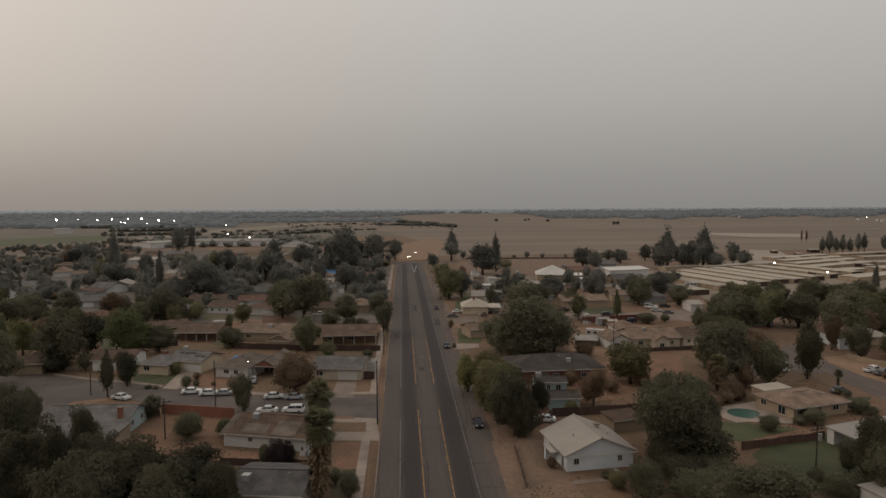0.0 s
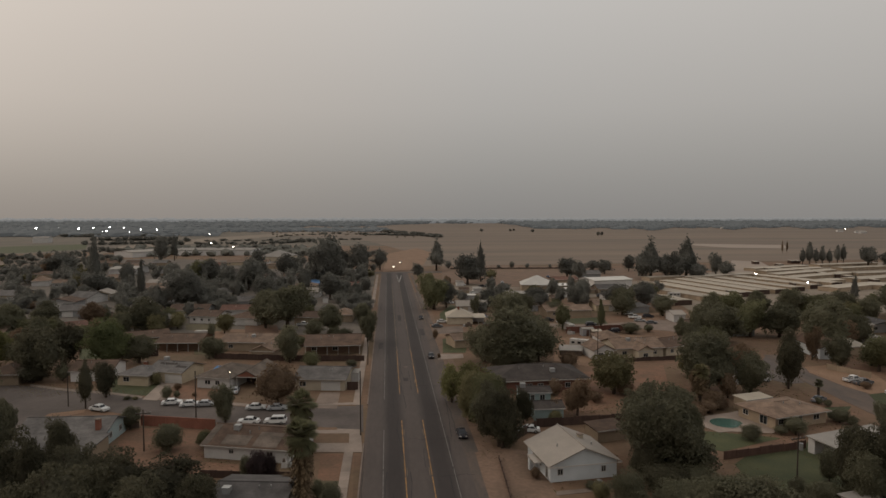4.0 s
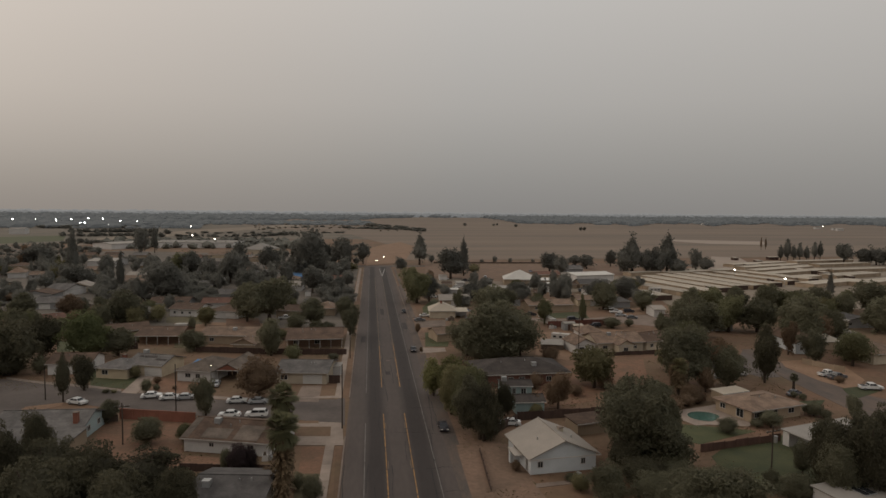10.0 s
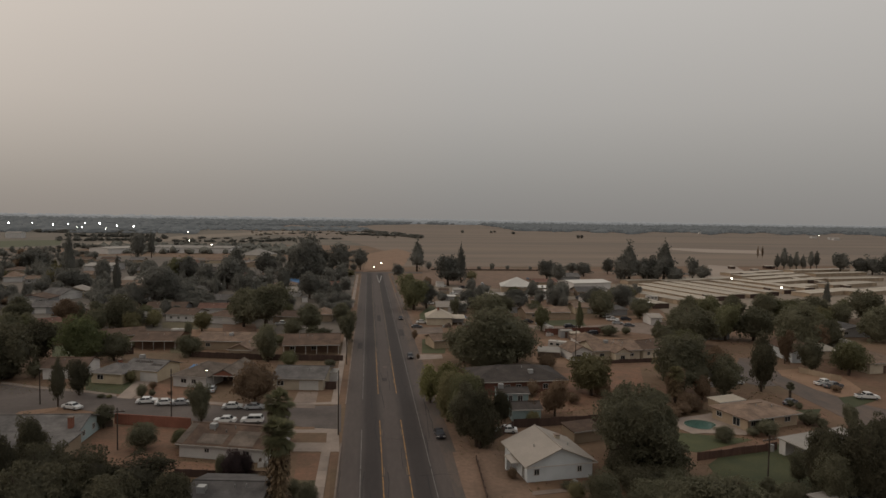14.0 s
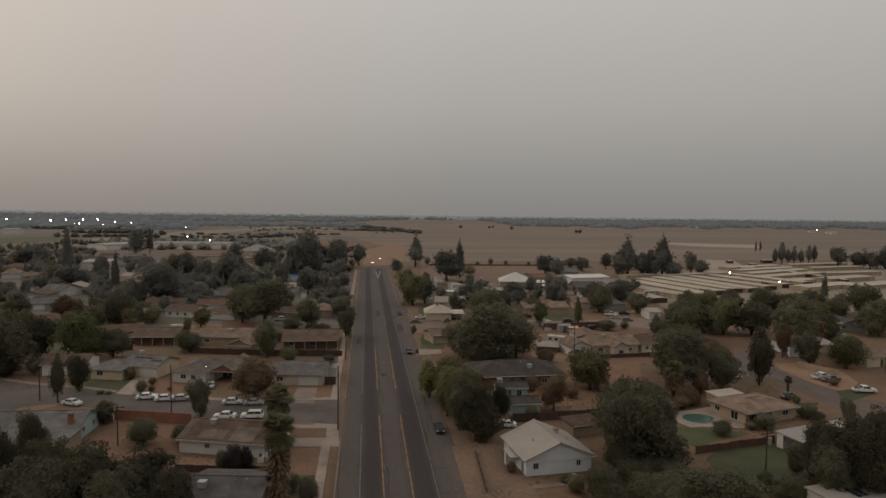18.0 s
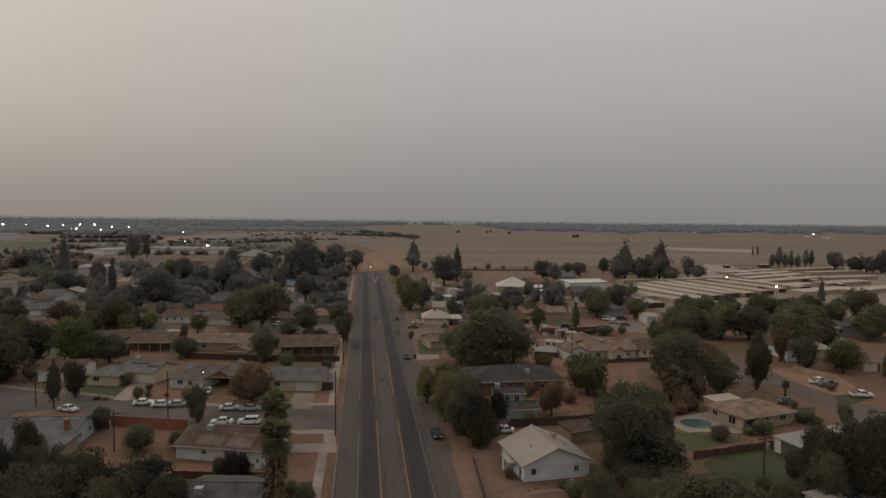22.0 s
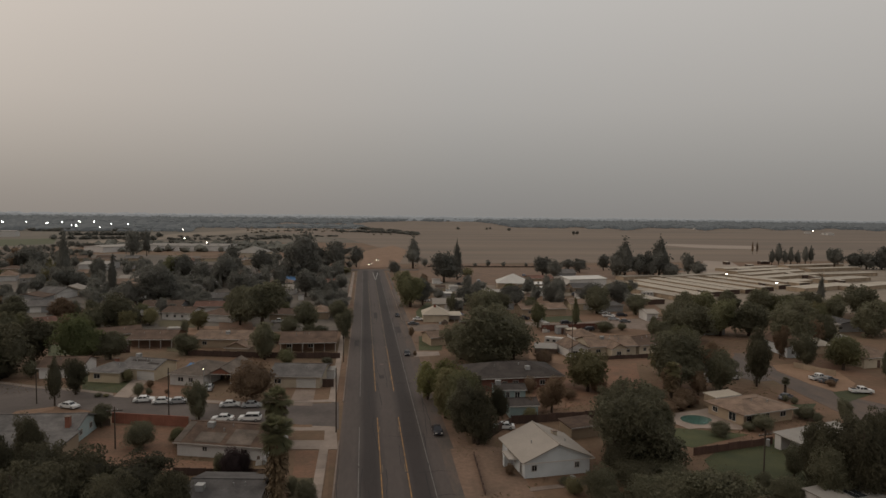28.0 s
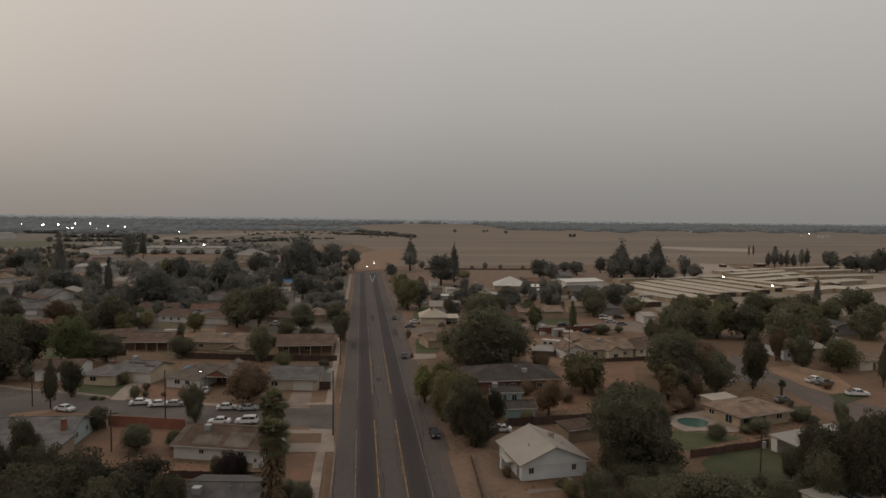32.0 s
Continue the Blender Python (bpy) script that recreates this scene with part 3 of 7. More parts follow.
    cv, faces = ico(3) if leaves > 1000 else ico(2) if leaves > 200 else ico(1)
    k = cv * (swell(cv) * 0.77)[:, None] * (1 + 0.05 * np.sin(cv @ r.normal(size=3) * 11))[:, None]
    k = k * np.where(cv[:, 2:3] < 0, (1, 1, 0.86), (1, 1, 1))
    k = k * (wide, wide, zh) + (0, 0, zc)
    k[:, :2] *= taper(k[:, 2])[:, None]
    vs.append(k)
    F += [[i + o for i in f] for f in faces]
    me = bpy.data.meshes.new("crown")
    me.from_pydata(np.concatenate(vs).tolist(), [], F)
    me.materials.append(LEAF["green"])
    me.update()
    LOBES[me.name] = lobes
    return me


def trunk_mesh(kind, lobes, seed):
    """A tapered trunk with limbs that reach into the crown."""
    r = random.Random(seed)
    g = Geo()
    if kind in ("conifer", "cypress"):
        g.tube((0, 0, -0.02), (0, 0, 0.9), 0.05, 0.008, 8)
        return g.mesh("trunk", M["bark"], True)
    k = 0.12 if kind == "bush" else 0.26
    g.tube((0, 0, -0.02), (0.01, 0.01, k), 0.045, 0.032, 9)
    for x, y, z, q in lobes[:: 4 if len(lobes) > 20 else 2]:
        g.tube((0.01, 0.01, k * r.uniform(0.75, 1)), (x * 0.9, y * 0.9, z), 0.022, 0.008, 6)
    return g.mesh("trunk", M["bark"], True)


CROWNS = {}
for kind_name, count, n_near in (("round", 6, 5200), ("wide", 5, 6800), ("bush", 4, 3000), ("conifer", 3, 3400), ("cypress", 2, 2600)):
    close, near, far, tiny = [], [], [], []
    for i in range(count):
        s = 0.022 if kind_name in ("conifer", "cypress") else 0.0265
        for some, n, k in ((close, int(n_near * 1.8), s * 0.74), (near, int(n_near * 0.66), s * 1.06), (far, n_near // 6, s * 1.7), (tiny, n_near // 22, s * 2.8)):
            c = crown_mesh(kind_name, 11 * i + len(kind_name), n, k)
            some.append((c, trunk_mesh(kind_name, LOBES[c.name], i)))
    CROWNS[kind_name] = (near, far, close, tiny)
TREE_WORDS = {"green": "green", "dark": "dark green", "deep": "very dark green", "olive": "dull olive", "yellow": "yellow-green", "bright": "fresh green", "brown": "dry brownish", "greyed": "hazed grey-green", "plum": "dark plum-brown"}
TREE_SHAPES = {"round": "tree with rounded crown", "wide": "broad tree with heavy crown", "bush": "dense leafy shrub", "conifer": "tall pointed conifer", "cypress": "slender columnar cypress"}
NTREE = [0]
TREE_ROWS = []


def tree(kind, tone, x, y, h, w, on="over dry yards", far=False, group=""):
    """A tree on its trunk, of the given height and crown width."""
    NTREE[0] += 1
    i = NTREE[0]
    # past 250 m the haze is put into the leaf colour
    tone = "greyed" if tone == "dark" and y > 250 else tone
    some = CROWNS[kind][1 if far else 2 if math.hypot(x, y) < 128 else 0]
    c, t = some[i % len(some)]
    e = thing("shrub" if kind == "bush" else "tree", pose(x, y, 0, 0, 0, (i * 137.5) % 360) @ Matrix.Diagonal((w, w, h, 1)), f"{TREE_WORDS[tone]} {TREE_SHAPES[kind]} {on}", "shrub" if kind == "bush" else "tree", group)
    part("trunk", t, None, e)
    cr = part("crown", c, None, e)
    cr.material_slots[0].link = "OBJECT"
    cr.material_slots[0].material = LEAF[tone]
    TAKEN.append((x, y, w * 0.4))
    return e


def palm(x, y, h, w, tone="olive", skirt=0.5):
    """A fan palm with a shaggy skirt of dead fronds."""
    r = random.Random(int(x * 10))
    e = thing("palm_tree", pose(x, y, 0), "tall fan palm with a shaggy brown skirt", "palm tree")
    g = Geo()
    for i in range(6):
        g.tube((0, 0, h * 0.92 * i / 6), (0, 0, h * 0.92 * (i + 1) / 6), 0.3 - 0.012 * i, 0.31 - 0.014 * i, 10)
    part("trunk", g, M["bark"], e)
    if skirt:
        s = Geo()
        for i in range(700):
            a, z = r.uniform(0, 6.28), h * r.uniform(0.9 - skirt, 0.9)
            ca, sa = math.cos(a), math.sin(a)
            q = r.uniform(0.6, 1.9)
            s.solid([(0.25 * ca, 0.25 * sa, z + 0.3), (q * ca - 0.13 * sa, q * sa + 0.13 * ca, z - 0.8), (q * ca * 0.9, q * sa * 0.9, z - 1.4), (q * ca + 0.13 * sa, q * sa - 0.13 * ca, z - 0.9)], [(0, 1, 2, 3)])
        part("skirt", s, M["skirt"], e)
    for i in range(84):
        a, up = i * 2.4, r.uniform(-0.9, 1.3)
        f = Geo()
        n = w / 2 * r.uniform(0.8, 1.05)
        for j in range(13):
            b = a + (j - 6) * 0.17
            u = up + r.uniform(-0.1, 0.1)
            m0 = Vector((math.cos(a) * n * 0.42 * math.cos(up), math.sin(a) * n * 0.42 * math.cos(up), n * 0.42 * math.sin(up)))
            tip = m0 + Vector((math.cos(b) * math.cos(u), math.sin(b) * math.cos(u), math.sin(u) - 0.25)) * n * 0.58
            sd = Vector((-math.sin(b), math.cos(b), 0.15)) * n * 0.045
            top = Vector((0, 0, h * 0.93))
            f.solid([top + m0, top + (m0 + tip) / 2 + sd, top + tip, top + (m0 + tip) / 2 - sd], [(0, 1, 2, 3)])
        f.tube((0, 0, h * 0.93), (m0.x, m0.y, h * 0.93 + m0.z), 0.03, 0.02, 4)
        part("frond", f, LEAF[tone], e)
    return e


# ---- cars ----
CAR_SIDE = {
    "sedan": ([(0, 0.32), (0, 0.62), (0.12, 0.78), (1.15, 0.9), (3.75, 0.93), (4.45, 0.88), (4.6, 0.6), (4.6, 0.32)], [(1.05, 0.88), (1.85, 1.4), (3.1, 1.42), (3.95, 0.92)], 1.75),
    "suv": ([(0, 0.38), (0, 0.8), (0.15, 0.98), (1.1, 1.06), (4.5, 1.06), (4.65, 0.9), (4.65, 0.38)], [(1.0, 1.04), (1.7, 1.66), (4.15, 1.68), (4.6, 1.04)], 1.85),
    "pickup": ([(0, 0.42), (0, 0.85), (0.15, 1.0), (1.35, 1.08), (5.3, 1.08), (5.4, 0.9), (5.4, 0.42)], [(1.25, 1.06), (2.0, 1.72), (3.35, 1.74), (3.6, 1.06)], 1.9),
}
CAR_WORDS = {"c_white": "white", "c_silver": "silver", "c_grey": "grey", "c_dark": "black", "c_blue": "dark blue"}


def car(kind, paint, x, y, turn, where="parked at the kerb", lit=False):
    """A car whose nose points along turn (degrees from +x)."""
    lower, cabin, wd = CAR_SIDE[kind]
    ln = lower[-1][0]
    e = thing("car" if kind != "pickup" else "pickup_truck", pose(x, y, 0.05, 0, 0, turn + 180) @ Matrix.Diagonal((0.9, 0.9, 0.92, 1)) @ pose(-ln / 2, 0, 0), f"{CAR_WORDS[paint]} {'pickup truck' if kind == 'pickup' else 'SUV' if kind == 'suv' else 'sedan'} {where}", "car")

    TAKEN.append((x, y, 5.0))

    def loft(pts, w0, w1):
        z0, z1 = min(p[1] for p in pts), max(p[1] for p in pts)
        g, n = Geo(), len(pts)
        for_y = lambda z: (w0 + (w1 - w0) * (z - z0) / (z1 - z0)) / 2
        g.solid([(px, -for_y(pz), pz) for px, pz in pts] + [(px, for_y(pz), pz) for px, pz in pts], [tuple(range(n)), tuple(range(2 * n - 1, n - 1, -1))] + [(i, n + i, n + (i + 1) % n, (i + 1) % n) for i in range(n)])
        return g

    part("body", loft(lower, wd, wd - 0.1), M[paint], e)
    part("cabin", loft(cabin, wd - 0.1, wd - 0.44), M[paint], e)
    z0, z1 = cabin[0][1], cabin[1][1]
    half = lambda z: (wd - 0.1 - 0.34 * (z - z0) / (z1 - z0)) / 2
    slope = lambda p, q, z: p[0] + (q[0] - p[0]) * (z - p[1]) / (q[1] - p[1])
    lo, hi = z0 + 0.07, z1 - 0.09
    mid = (cabin[1][0] + cabin[2][0]) / 2

    def pane(name, quad):
        """A thin pane proud of the cabin."""
        a, b, c = (Vector(p) for p in quad[:3])
        n = (b - a).cross(c - a).normalized() * 0.012
        pts = [Vector(p) for p in quad]
        part(name, Geo().solid([p - n for p in pts] + [p + n for p in pts], [(3, 2, 1, 0), (4, 5, 6, 7)] + [(i, (i + 1) % 4, 4 + (i + 1) % 4, 4 + i) for i in range(4)]), M["carglass"], e)

    for name, p, q in (("windscreen", cabin[0], cabin[1]), ("rear_window", cabin[3], cabin[2])):
        xa, xb = slope(p, q, lo), slope(p, q, hi)
        pane(name, [(xa, -half(lo) + 0.08, lo), (xa, half(lo) - 0.08, lo), (xb, half(hi) - 0.08, hi), (xb, -half(hi) + 0.08, hi)])
    for sd in (-1, 1):
        fa, fb = slope(cabin[0], cabin[1], lo) + 0.16, slope(cabin[0], cabin[1], hi) + 0.12
        ra, rb = slope(cabin[3], cabin[2], lo) - 0.2, slope(cabin[3], cabin[2], hi) - 0.14
        for xs in ((fa, mid - 0.05, mid - 0.05, fb), (mid + 0.05, ra, rb, mid + 0.05)):
            pane("side_window", [(xs[0], sd * half(lo), lo), (xs[1], sd * half(lo), lo), (xs[2], sd * half(hi), hi), (xs[3], sd * half(hi), hi)])
        part("mirror", Geo().box(fa - 0.02, sd * (wd / 2 + 0.06) - 0.08, lo, fa + 0.1, sd * (wd / 2 + 0.06) + 0.08, lo + 0.13, 0.02), M[paint], e)
    if kind == "pickup":
        part("bed_liner", Geo().box(3.75, -wd / 2 + 0.2, 1.07, 5.25, wd / 2 - 0.2, 1.1), M["tyre"], e)
    for px in (0.85, ln - 0.95):
        for s in (-1, 1):
            w = part("wheel", Geo().tube((px, s * (wd / 2 - 0.2), 0.3), (px, s * (wd / 2 + 0.01), 0.3), 0.34, 0.34, 14), M["tyre"], e)
            part("rim", Geo().tube((px, s * (wd / 2 + 0.011), 0.3), (px, s * (wd / 2 + 0.03), 0.3), 0.2, 0.17, 10), M["rim"], w)
    for s in (-1, 1):
        yy = s * (wd / 2 - 0.3)
        part("headlight", Geo().box(-0.03, yy - 0.2, 0.58, 0.1, yy + 0.2, 0.74), M["headlight" if lit else "trim"], e, "lit headlight" if lit else "")
        part("tail_light", Geo().box(ln - 0.12, yy - 0.18, 0.66, ln + 0.02, yy + 0.18, 0.84), M["brickwall"], e)
    return e


# ---- street things ----
def pole(x, y, h, arm=True, lean=0.0, lamp=False, box=False):
    """A wooden utility pole."""
    e = thing("utility_pole", pose(x, y, 0, 0, lean, 12), "dark wooden utility pole" + (" with a cross-arm" if arm else " beside the pavement"), "utility pole")
    part("pole", Geo().tube((0, 0, -0.3), (0, 0, h), 0.13, 0.09, 10), M["polewood"], e)
    if arm:
        ar = part("crossarm", Geo().box(-1.2, -0.06, h - 0.75, 1.2, 0.06, h - 0.6), M["polewood"], e)
        for u in (-1.1, -0.4, 0.4, 1.1):
            part("insulator", Geo().tube((u, 0, h - 0.6), (u, 0, h - 0.4), 0.05, 0.03, 8), M["metal"], ar)
    if box:
        part("transformer", Geo().tube((0.1, -0.45, h - 2.2), (0.1, -0.45, h - 1.2), 0.28, 0.28, 12), M["metal"], e)
    if lamp:
        a = part("lamp_arm", Geo().tube((0, 0, h - 0.5), (2.0, 0, h - 0.1), 0.05, 0.04, 6), M["metal"], e)
        part("lamp_head", Geo().box(1.7, -0.15, h - 0.15, 2.4, 0.15, h, 0.04), M["metal"], a)
    return e


def lamp_post(x, y, h, r, m="lamp", label="tall lit street lamp glowing white"):
    e = thing("street_lamp", pose(x, y, 0), label, "street lamp")
    part("pole", Geo().tube((0, 0, -0.2), (0, 0, h), 0.16, 0.09, 8), M["metal"], e)
    b = bmesh.new()
    bmesh.ops.create_icosphere(b, subdivisions=2, radius=r, matrix=Matrix.Translation((0, -r, h)) @ Matrix.Diagonal((1.2, 0.9, 0.75, 1)))
    me = bpy.data.meshes.new("lamp_head")
    b.to_mesh(me)
    b.free()
    me.materials.append(M[m])
    part("lamp_head", me, None, e)
    part("hood", Geo().box(-r * 1.3, -2 * r, h + r * 0.7, r * 1.3, 0.1, h + r * 0.9, 0.1), M["metal"], e)
    return e


def fence(label, x0, y0, x1, y1, h=1.8, m="greywood", name="fence", step=0.0, cap=False):
    """A straight board or block fence with posts."""
    ln = math.hypot(x1 - x0, y1 - y0)
    e = thing(name, pose(x0, y0, 0, 0, 0, math.degrees(math.atan2(y1 - y0, x1 - x0))), label, "fence")
    n = max(1, round(ln / 2.4))
    for i in range(n):
        a, b = ln * i / n, ln * (i + 1) / n
        part("fence_panel", Geo().box(a + 0.01, -0.04, -0.05, b - 0.01, 0.04, h - 0.06 * ((i * 7) % 3) * (0 if cap else 1)), M[m], e)
        part("post", Geo().box(a - 0.06, -0.08, -0.05, a + 0.06, 0.08, h + 0.06), M[m], e)
    if cap:
        part("cap", Geo().box(0, -0.1, h + 0.061, ln, 0.1, h + 0.13), M[m], e)
    return e


def hall(label, a, b, depth, h):
    """A long low hall with a shallow pale roof."""
    return house(label, a[0], a[1], b[0], b[1], depth, h=h, roof="gable", rise=1.2, wall="white", top="r_white", vents=0, cat="hall")


def storage(xl, yl, xr, yr, deep=8.0):
    """A row of self-storage units under one long low metal roof, with a roll-up door for each unit."""
    W = math.hypot(xr - xl, yr - yl)
    e = thing("storage_shed", pose(xl, yl, 0, 0, 0, math.degrees(math.atan2(yr - yl, xr - xl))), "long low storage shed with a cream metal roof", "shed", "storage sheds")
    D = deep
    part("wall", Geo().box(0.2, 0.2, 0, W - 0.2, D - 0.2, 2.25), M["tanwall"], e)
    part("end_panel", Geo().box(W - 0.19, 0.5, 0.1, W - 0.1, D - 0.5, 2.2), M["darkwood"], e)
    rf = part("roof", Geo().sheet([(0, 0, 2.35), (W, 0, 2.35), (W, D / 2, 2.6), (0, D / 2, 2.6)], 0.12).sheet([(0, D / 2, 2.6), (W, D / 2, 2.6), (W, D, 2.35), (0, D, 2.35)], 0.12), M["r_metal"], e)
    part("ridge_cap", Geo().tube((0, D / 2, 2.6), (W, D / 2, 2.6), 0.12, 0.12, 6), M["r_metal"], rf)
    n = min(14, int(W / 4))
    for i in range(n):
        u = 0.8 + i * (W - 1.6) / n
        part("roll_up_door", Geo().box(u, 0.14, 0.05, u + 2.6, 0.19, 1.95), M["tanwall"], e)
    return e


def pool(x, y, w, d):
    """A kidney-shaped swimming pool with a rounded coping."""
    e = thing("swimming_pool", pose(x, y, 0, 0, 0, 8), "kidney-shaped swimming pool with teal water", "swimming pool")
    ring = []
    for i in range(28):
        a = 2 * math.pi * i / 28
        k = 1 - 0.22 * math.exp(-((a - 1.7 * math.pi) ** 2) / 0.25)
        ring.append((w / 2 * math.cos(a) * k, d / 2 * math.sin(a) * k))
    part("water", Geo().prism(ring, 0.02, 0.115), M["water"], e)
    n = len(ring)
    rows = [[(px * k, py * k, z) for px, py in ring] for k, z in ((1.0, 0.05), (1.0, 0.15), (1.02, 0.165), (1.07, 0.165), (1.085, 0.15), (1.085, 0.05))]
    g = Geo().solid([v for row in rows for v in row], [(a * n + i, a * n + (i + 1) % n, (a + 1) % 6 * n + (i + 1) % n, (a + 1) % 6 * n + i) for a in range(6) for i in range(n)])
    part("coping", g, M["concrete"], e)
    return e


def shed(x, y, turn, w, d, h, wall, top):
    """A small yard shed with a low pitched roof and a door."""
    e = thing("shed", pose(x, y, 0, 0, 0, turn), "small weathered yard shed with low pitched roof", "shed")
    part("wall", Geo().box(0, 0, 0, w, d, h), M[wall], e)
    part("roof", Geo().sheet([(-0.15, -0.15, h + 0.08), (w + 0.15, -0.15, h + 0.08), (w + 0.15, d / 2, h + 0.55), (-0.15, d / 2, h + 0.55)], 0.08).sheet([(-0.15, d / 2, h + 0.55), (w + 0.15, d / 2, h + 0.55), (w + 0.15, d + 0.15, h + 0.08), (-0.15, d + 0.15, h + 0.08)], 0.08), M[top], e)
    part("door", Geo().box(w * 0.35, -0.05, 0.02, w * 0.35 + 0.9, -0.004, h - 0.25), M["door"], e)
    return e


def trailer(x, y, turn):
    """A pale travel trailer on two wheels."""
    e = thing("travel_trailer", pose(x, y, 0, 0, 0, turn), "pale white travel trailer parked in a yard", "trailer")
    part("body", Geo().box(0, 0, 0.5, 5.8, 2.2, 2.6, 0.12), M["trim"], e)
    part("roof_vent", Geo().box(2.4, 0.8, 2.6, 3.0, 1.4, 2.78, 0.05), M["metal"], e)
    for u in (0.7, 2.6, 4.2):
        part("window", Geo().box(u, -0.03, 1.4, u + 0.9, 0.1, 2.0), M["glass"], e)
    for v in (0.05, 1.95):
        part("wheel", Geo().tube((3.0, v, 0.34), (3.0, v + 0.2, 0.34), 0.34, 0.34, 12), M["tyre"], e)
    part("drawbar", Geo().tube((0.1, 1.1, 0.55), (-1.1, 1.1, 0.5), 0.05, 0.04, 6), M["metal"], e)
    return e


def stack(x, y, turn, w, d, h, m, words):
    """A covered heap of stored things in a yard."""
    e = thing("yard_pile", pose(x, y, 0, 0, 0, turn), f"{words} pile of stored things in a yard", "pile")
    part("crate", Geo().box(0, 0, 0, w, d, h, 0.12), M[m], e)
    part("crate", Geo().box(w * 0.2, d * 0.15, h, w * 0.7, d * 0.8, h * 1.5, 0.08), M["greywood"], e)
    part("crate", Geo().box(w + 0.15, 0.1, 0, w + 0.9, 0.9, h * 0.7, 0.05), M["metal"], e)
    return e


def roof_panel(x, y, turn, w, d, z):
    """A framed dark panel lying on a flat roof."""
    e = thing("roof_panel", pose(x, y, z, 2, 0, turn), "dark glass panel lying on a white roof", "roof panel")
    f = part("frame", Geo().box(-w / 2, -d / 2, -0.1, w / 2, d / 2, 0.03), M["metal"], e)
    for i in range(2):
        part("pane", Geo().box(-w / 2 + 0.06 + i * w / 2, -d / 2 + 0.06, 0.031, -0.04 + i * w / 2, d / 2 - 0.06, 0.05), M["glass"], f)
    return e


# ---- ground, roads and fields ----
def quad(x0, y0, x1, y1):
    return [(x0, y0), (x1, y0), (x1, y1), (x0, y1)]


gm = Geo().box(-4800, -600, -0.6, 4800, 4850, 0.0)
tagged(part("ground", gm, M["dirt"]), "dry brown bare ground of a flat valley suburb", "ground", kind="structure")
strip("field", [(20, 500), (60, 497), (1500, 640), (3900, 3600), (1900, 3700), (-1500, 3700), (-520, 1900), (-30, 1000), (30, 660)], 0.12, M["field"], "wide dry ploughed field in tan bands", "field")
# sheet added over the brown ground to paint haze between far houses
strip("suburb_ground", [(-8.0, 215), (-8.0, 436), (-60.0, 560), (-230.0, 610), (-330.0, 500), (-205.0, 215)], 0.02, M["greydirt"], "haze-tinted grey-brown ground between far houses", "ground")
strip("road", quad(-4.2, -80, 14.1, 441), 0.03, M["road"], "long straight worn asphalt main road", "road")
strip("road_cross", quad(-420, 441, 420, 452), 0.032, M["sideasphalt"], "asphalt road across the end of the main road", "road")
strip("road_edge", quad(12.9, -80, 15.3, 330), 0.034, M["dustyasphalt"], "crumbling dusty edge of the asphalt", "road", 0.02)
strip("road_shoulder", quad(14.1, -80, 18.2, 330), 0.024, M["dustydirt"], "dusty tan dirt shoulder", "ground")


def bits(name, piece, quads, z, m, label, category, thick):
    """A piece of the setting made of repeated flat pieces."""
    e = thing(name, pose(0, 0, 0), label, category, kind="structure")
    for q in quads:
        part(piece, Geo().prism(quad(*q), z - thick, z), m, e)
    return e


for x in (2.68, 6.78):
    ys = [42 + i * 9.0 for i in range(44)]
    ys = [y for y in ys if not (119 < y < 134 or y > 372)]
    bits("yellow_line", "stripe", [(x - 0.08, y, x + 0.08, y + 8.6) for y in ys if y < 180], 0.044, M["yellow"], "worn yellow centre turn-lane line", "road marking", 0.006)
    bits("yellow_line", "stripe", [(x - 0.08, y, x + 0.08, y + 8.6) for y in ys if y >= 180], 0.044, M["oldyellow"], "almost worn-out yellow turn-lane line", "road marking", 0.006)
    xx = x + (0.3 if x < 5 else -0.3)
    bits("yellow_dashes", "dash", [(xx - 0.06, y, xx + 0.06, y + 3.2) for y in ys[::2]], 0.044, M["oldyellow"], "faded yellow dashed turn-lane line", "road marking", 0.006)
for x in (-0.75, 10.35):
    ys = [42 + i * 19.0 for i in range(20)]
    bits("white_line", "stripe", [(x - 0.06, y, x + 0.06, y + 18.3) for y in ys if not (x < 0 and 100 < y < 134)], 0.044, M["whitepaint"], "faded white road edge line", "road marking", 0.006)
strip("turn_mark", [(6.8, 380), (7.05, 380), (6.3, 424), (5.95, 424)], 0.05, M["turnpaint"], "white painted gore line", "road marking", 0.006)
strip("turn_mark", [(6.9, 380), (7.15, 380), (9.6, 424), (9.25, 424)], 0.05, M["turnpaint"], "white painted gore line", "road marking", 0.006)
for x, y, w, d in ((4.4, 152, 1.2, 3.0), (4.8, 166, 1.0, 0.8), (-2.0, 190, 1.4, 9), (11.8, 210, 1.5, 12), (4.6, 240, 1.3, 14)):
    strip("asphalt_patch", quad(x - w / 2, y, x + w / 2, y + d), 0.034, M["darkasphalt" if w > 1.1 else "oldconcrete"], "square utility patch in the asphalt", "road", 0.01)

# tar seams and tyre streaks
rc = random.Random(9)
cr = Geo()
for i in range(90):
    x, y = rc.uniform(-4, 13.4), rc.uniform(66, 300)
    along = rc.random() < 0.55
    for k in range(rc.randint(3, 8)):
        nx, ny = (x + rc.uniform(-0.25, 0.25), y + rc.uniform(1.5, 4)) if along else (x + rc.uniform(0.5, 1.3), y + rc.uniform(-0.5, 0.5))
        if not -4.1 < nx < 14:
            break
        w = rc.uniform(0.04, 0.09)
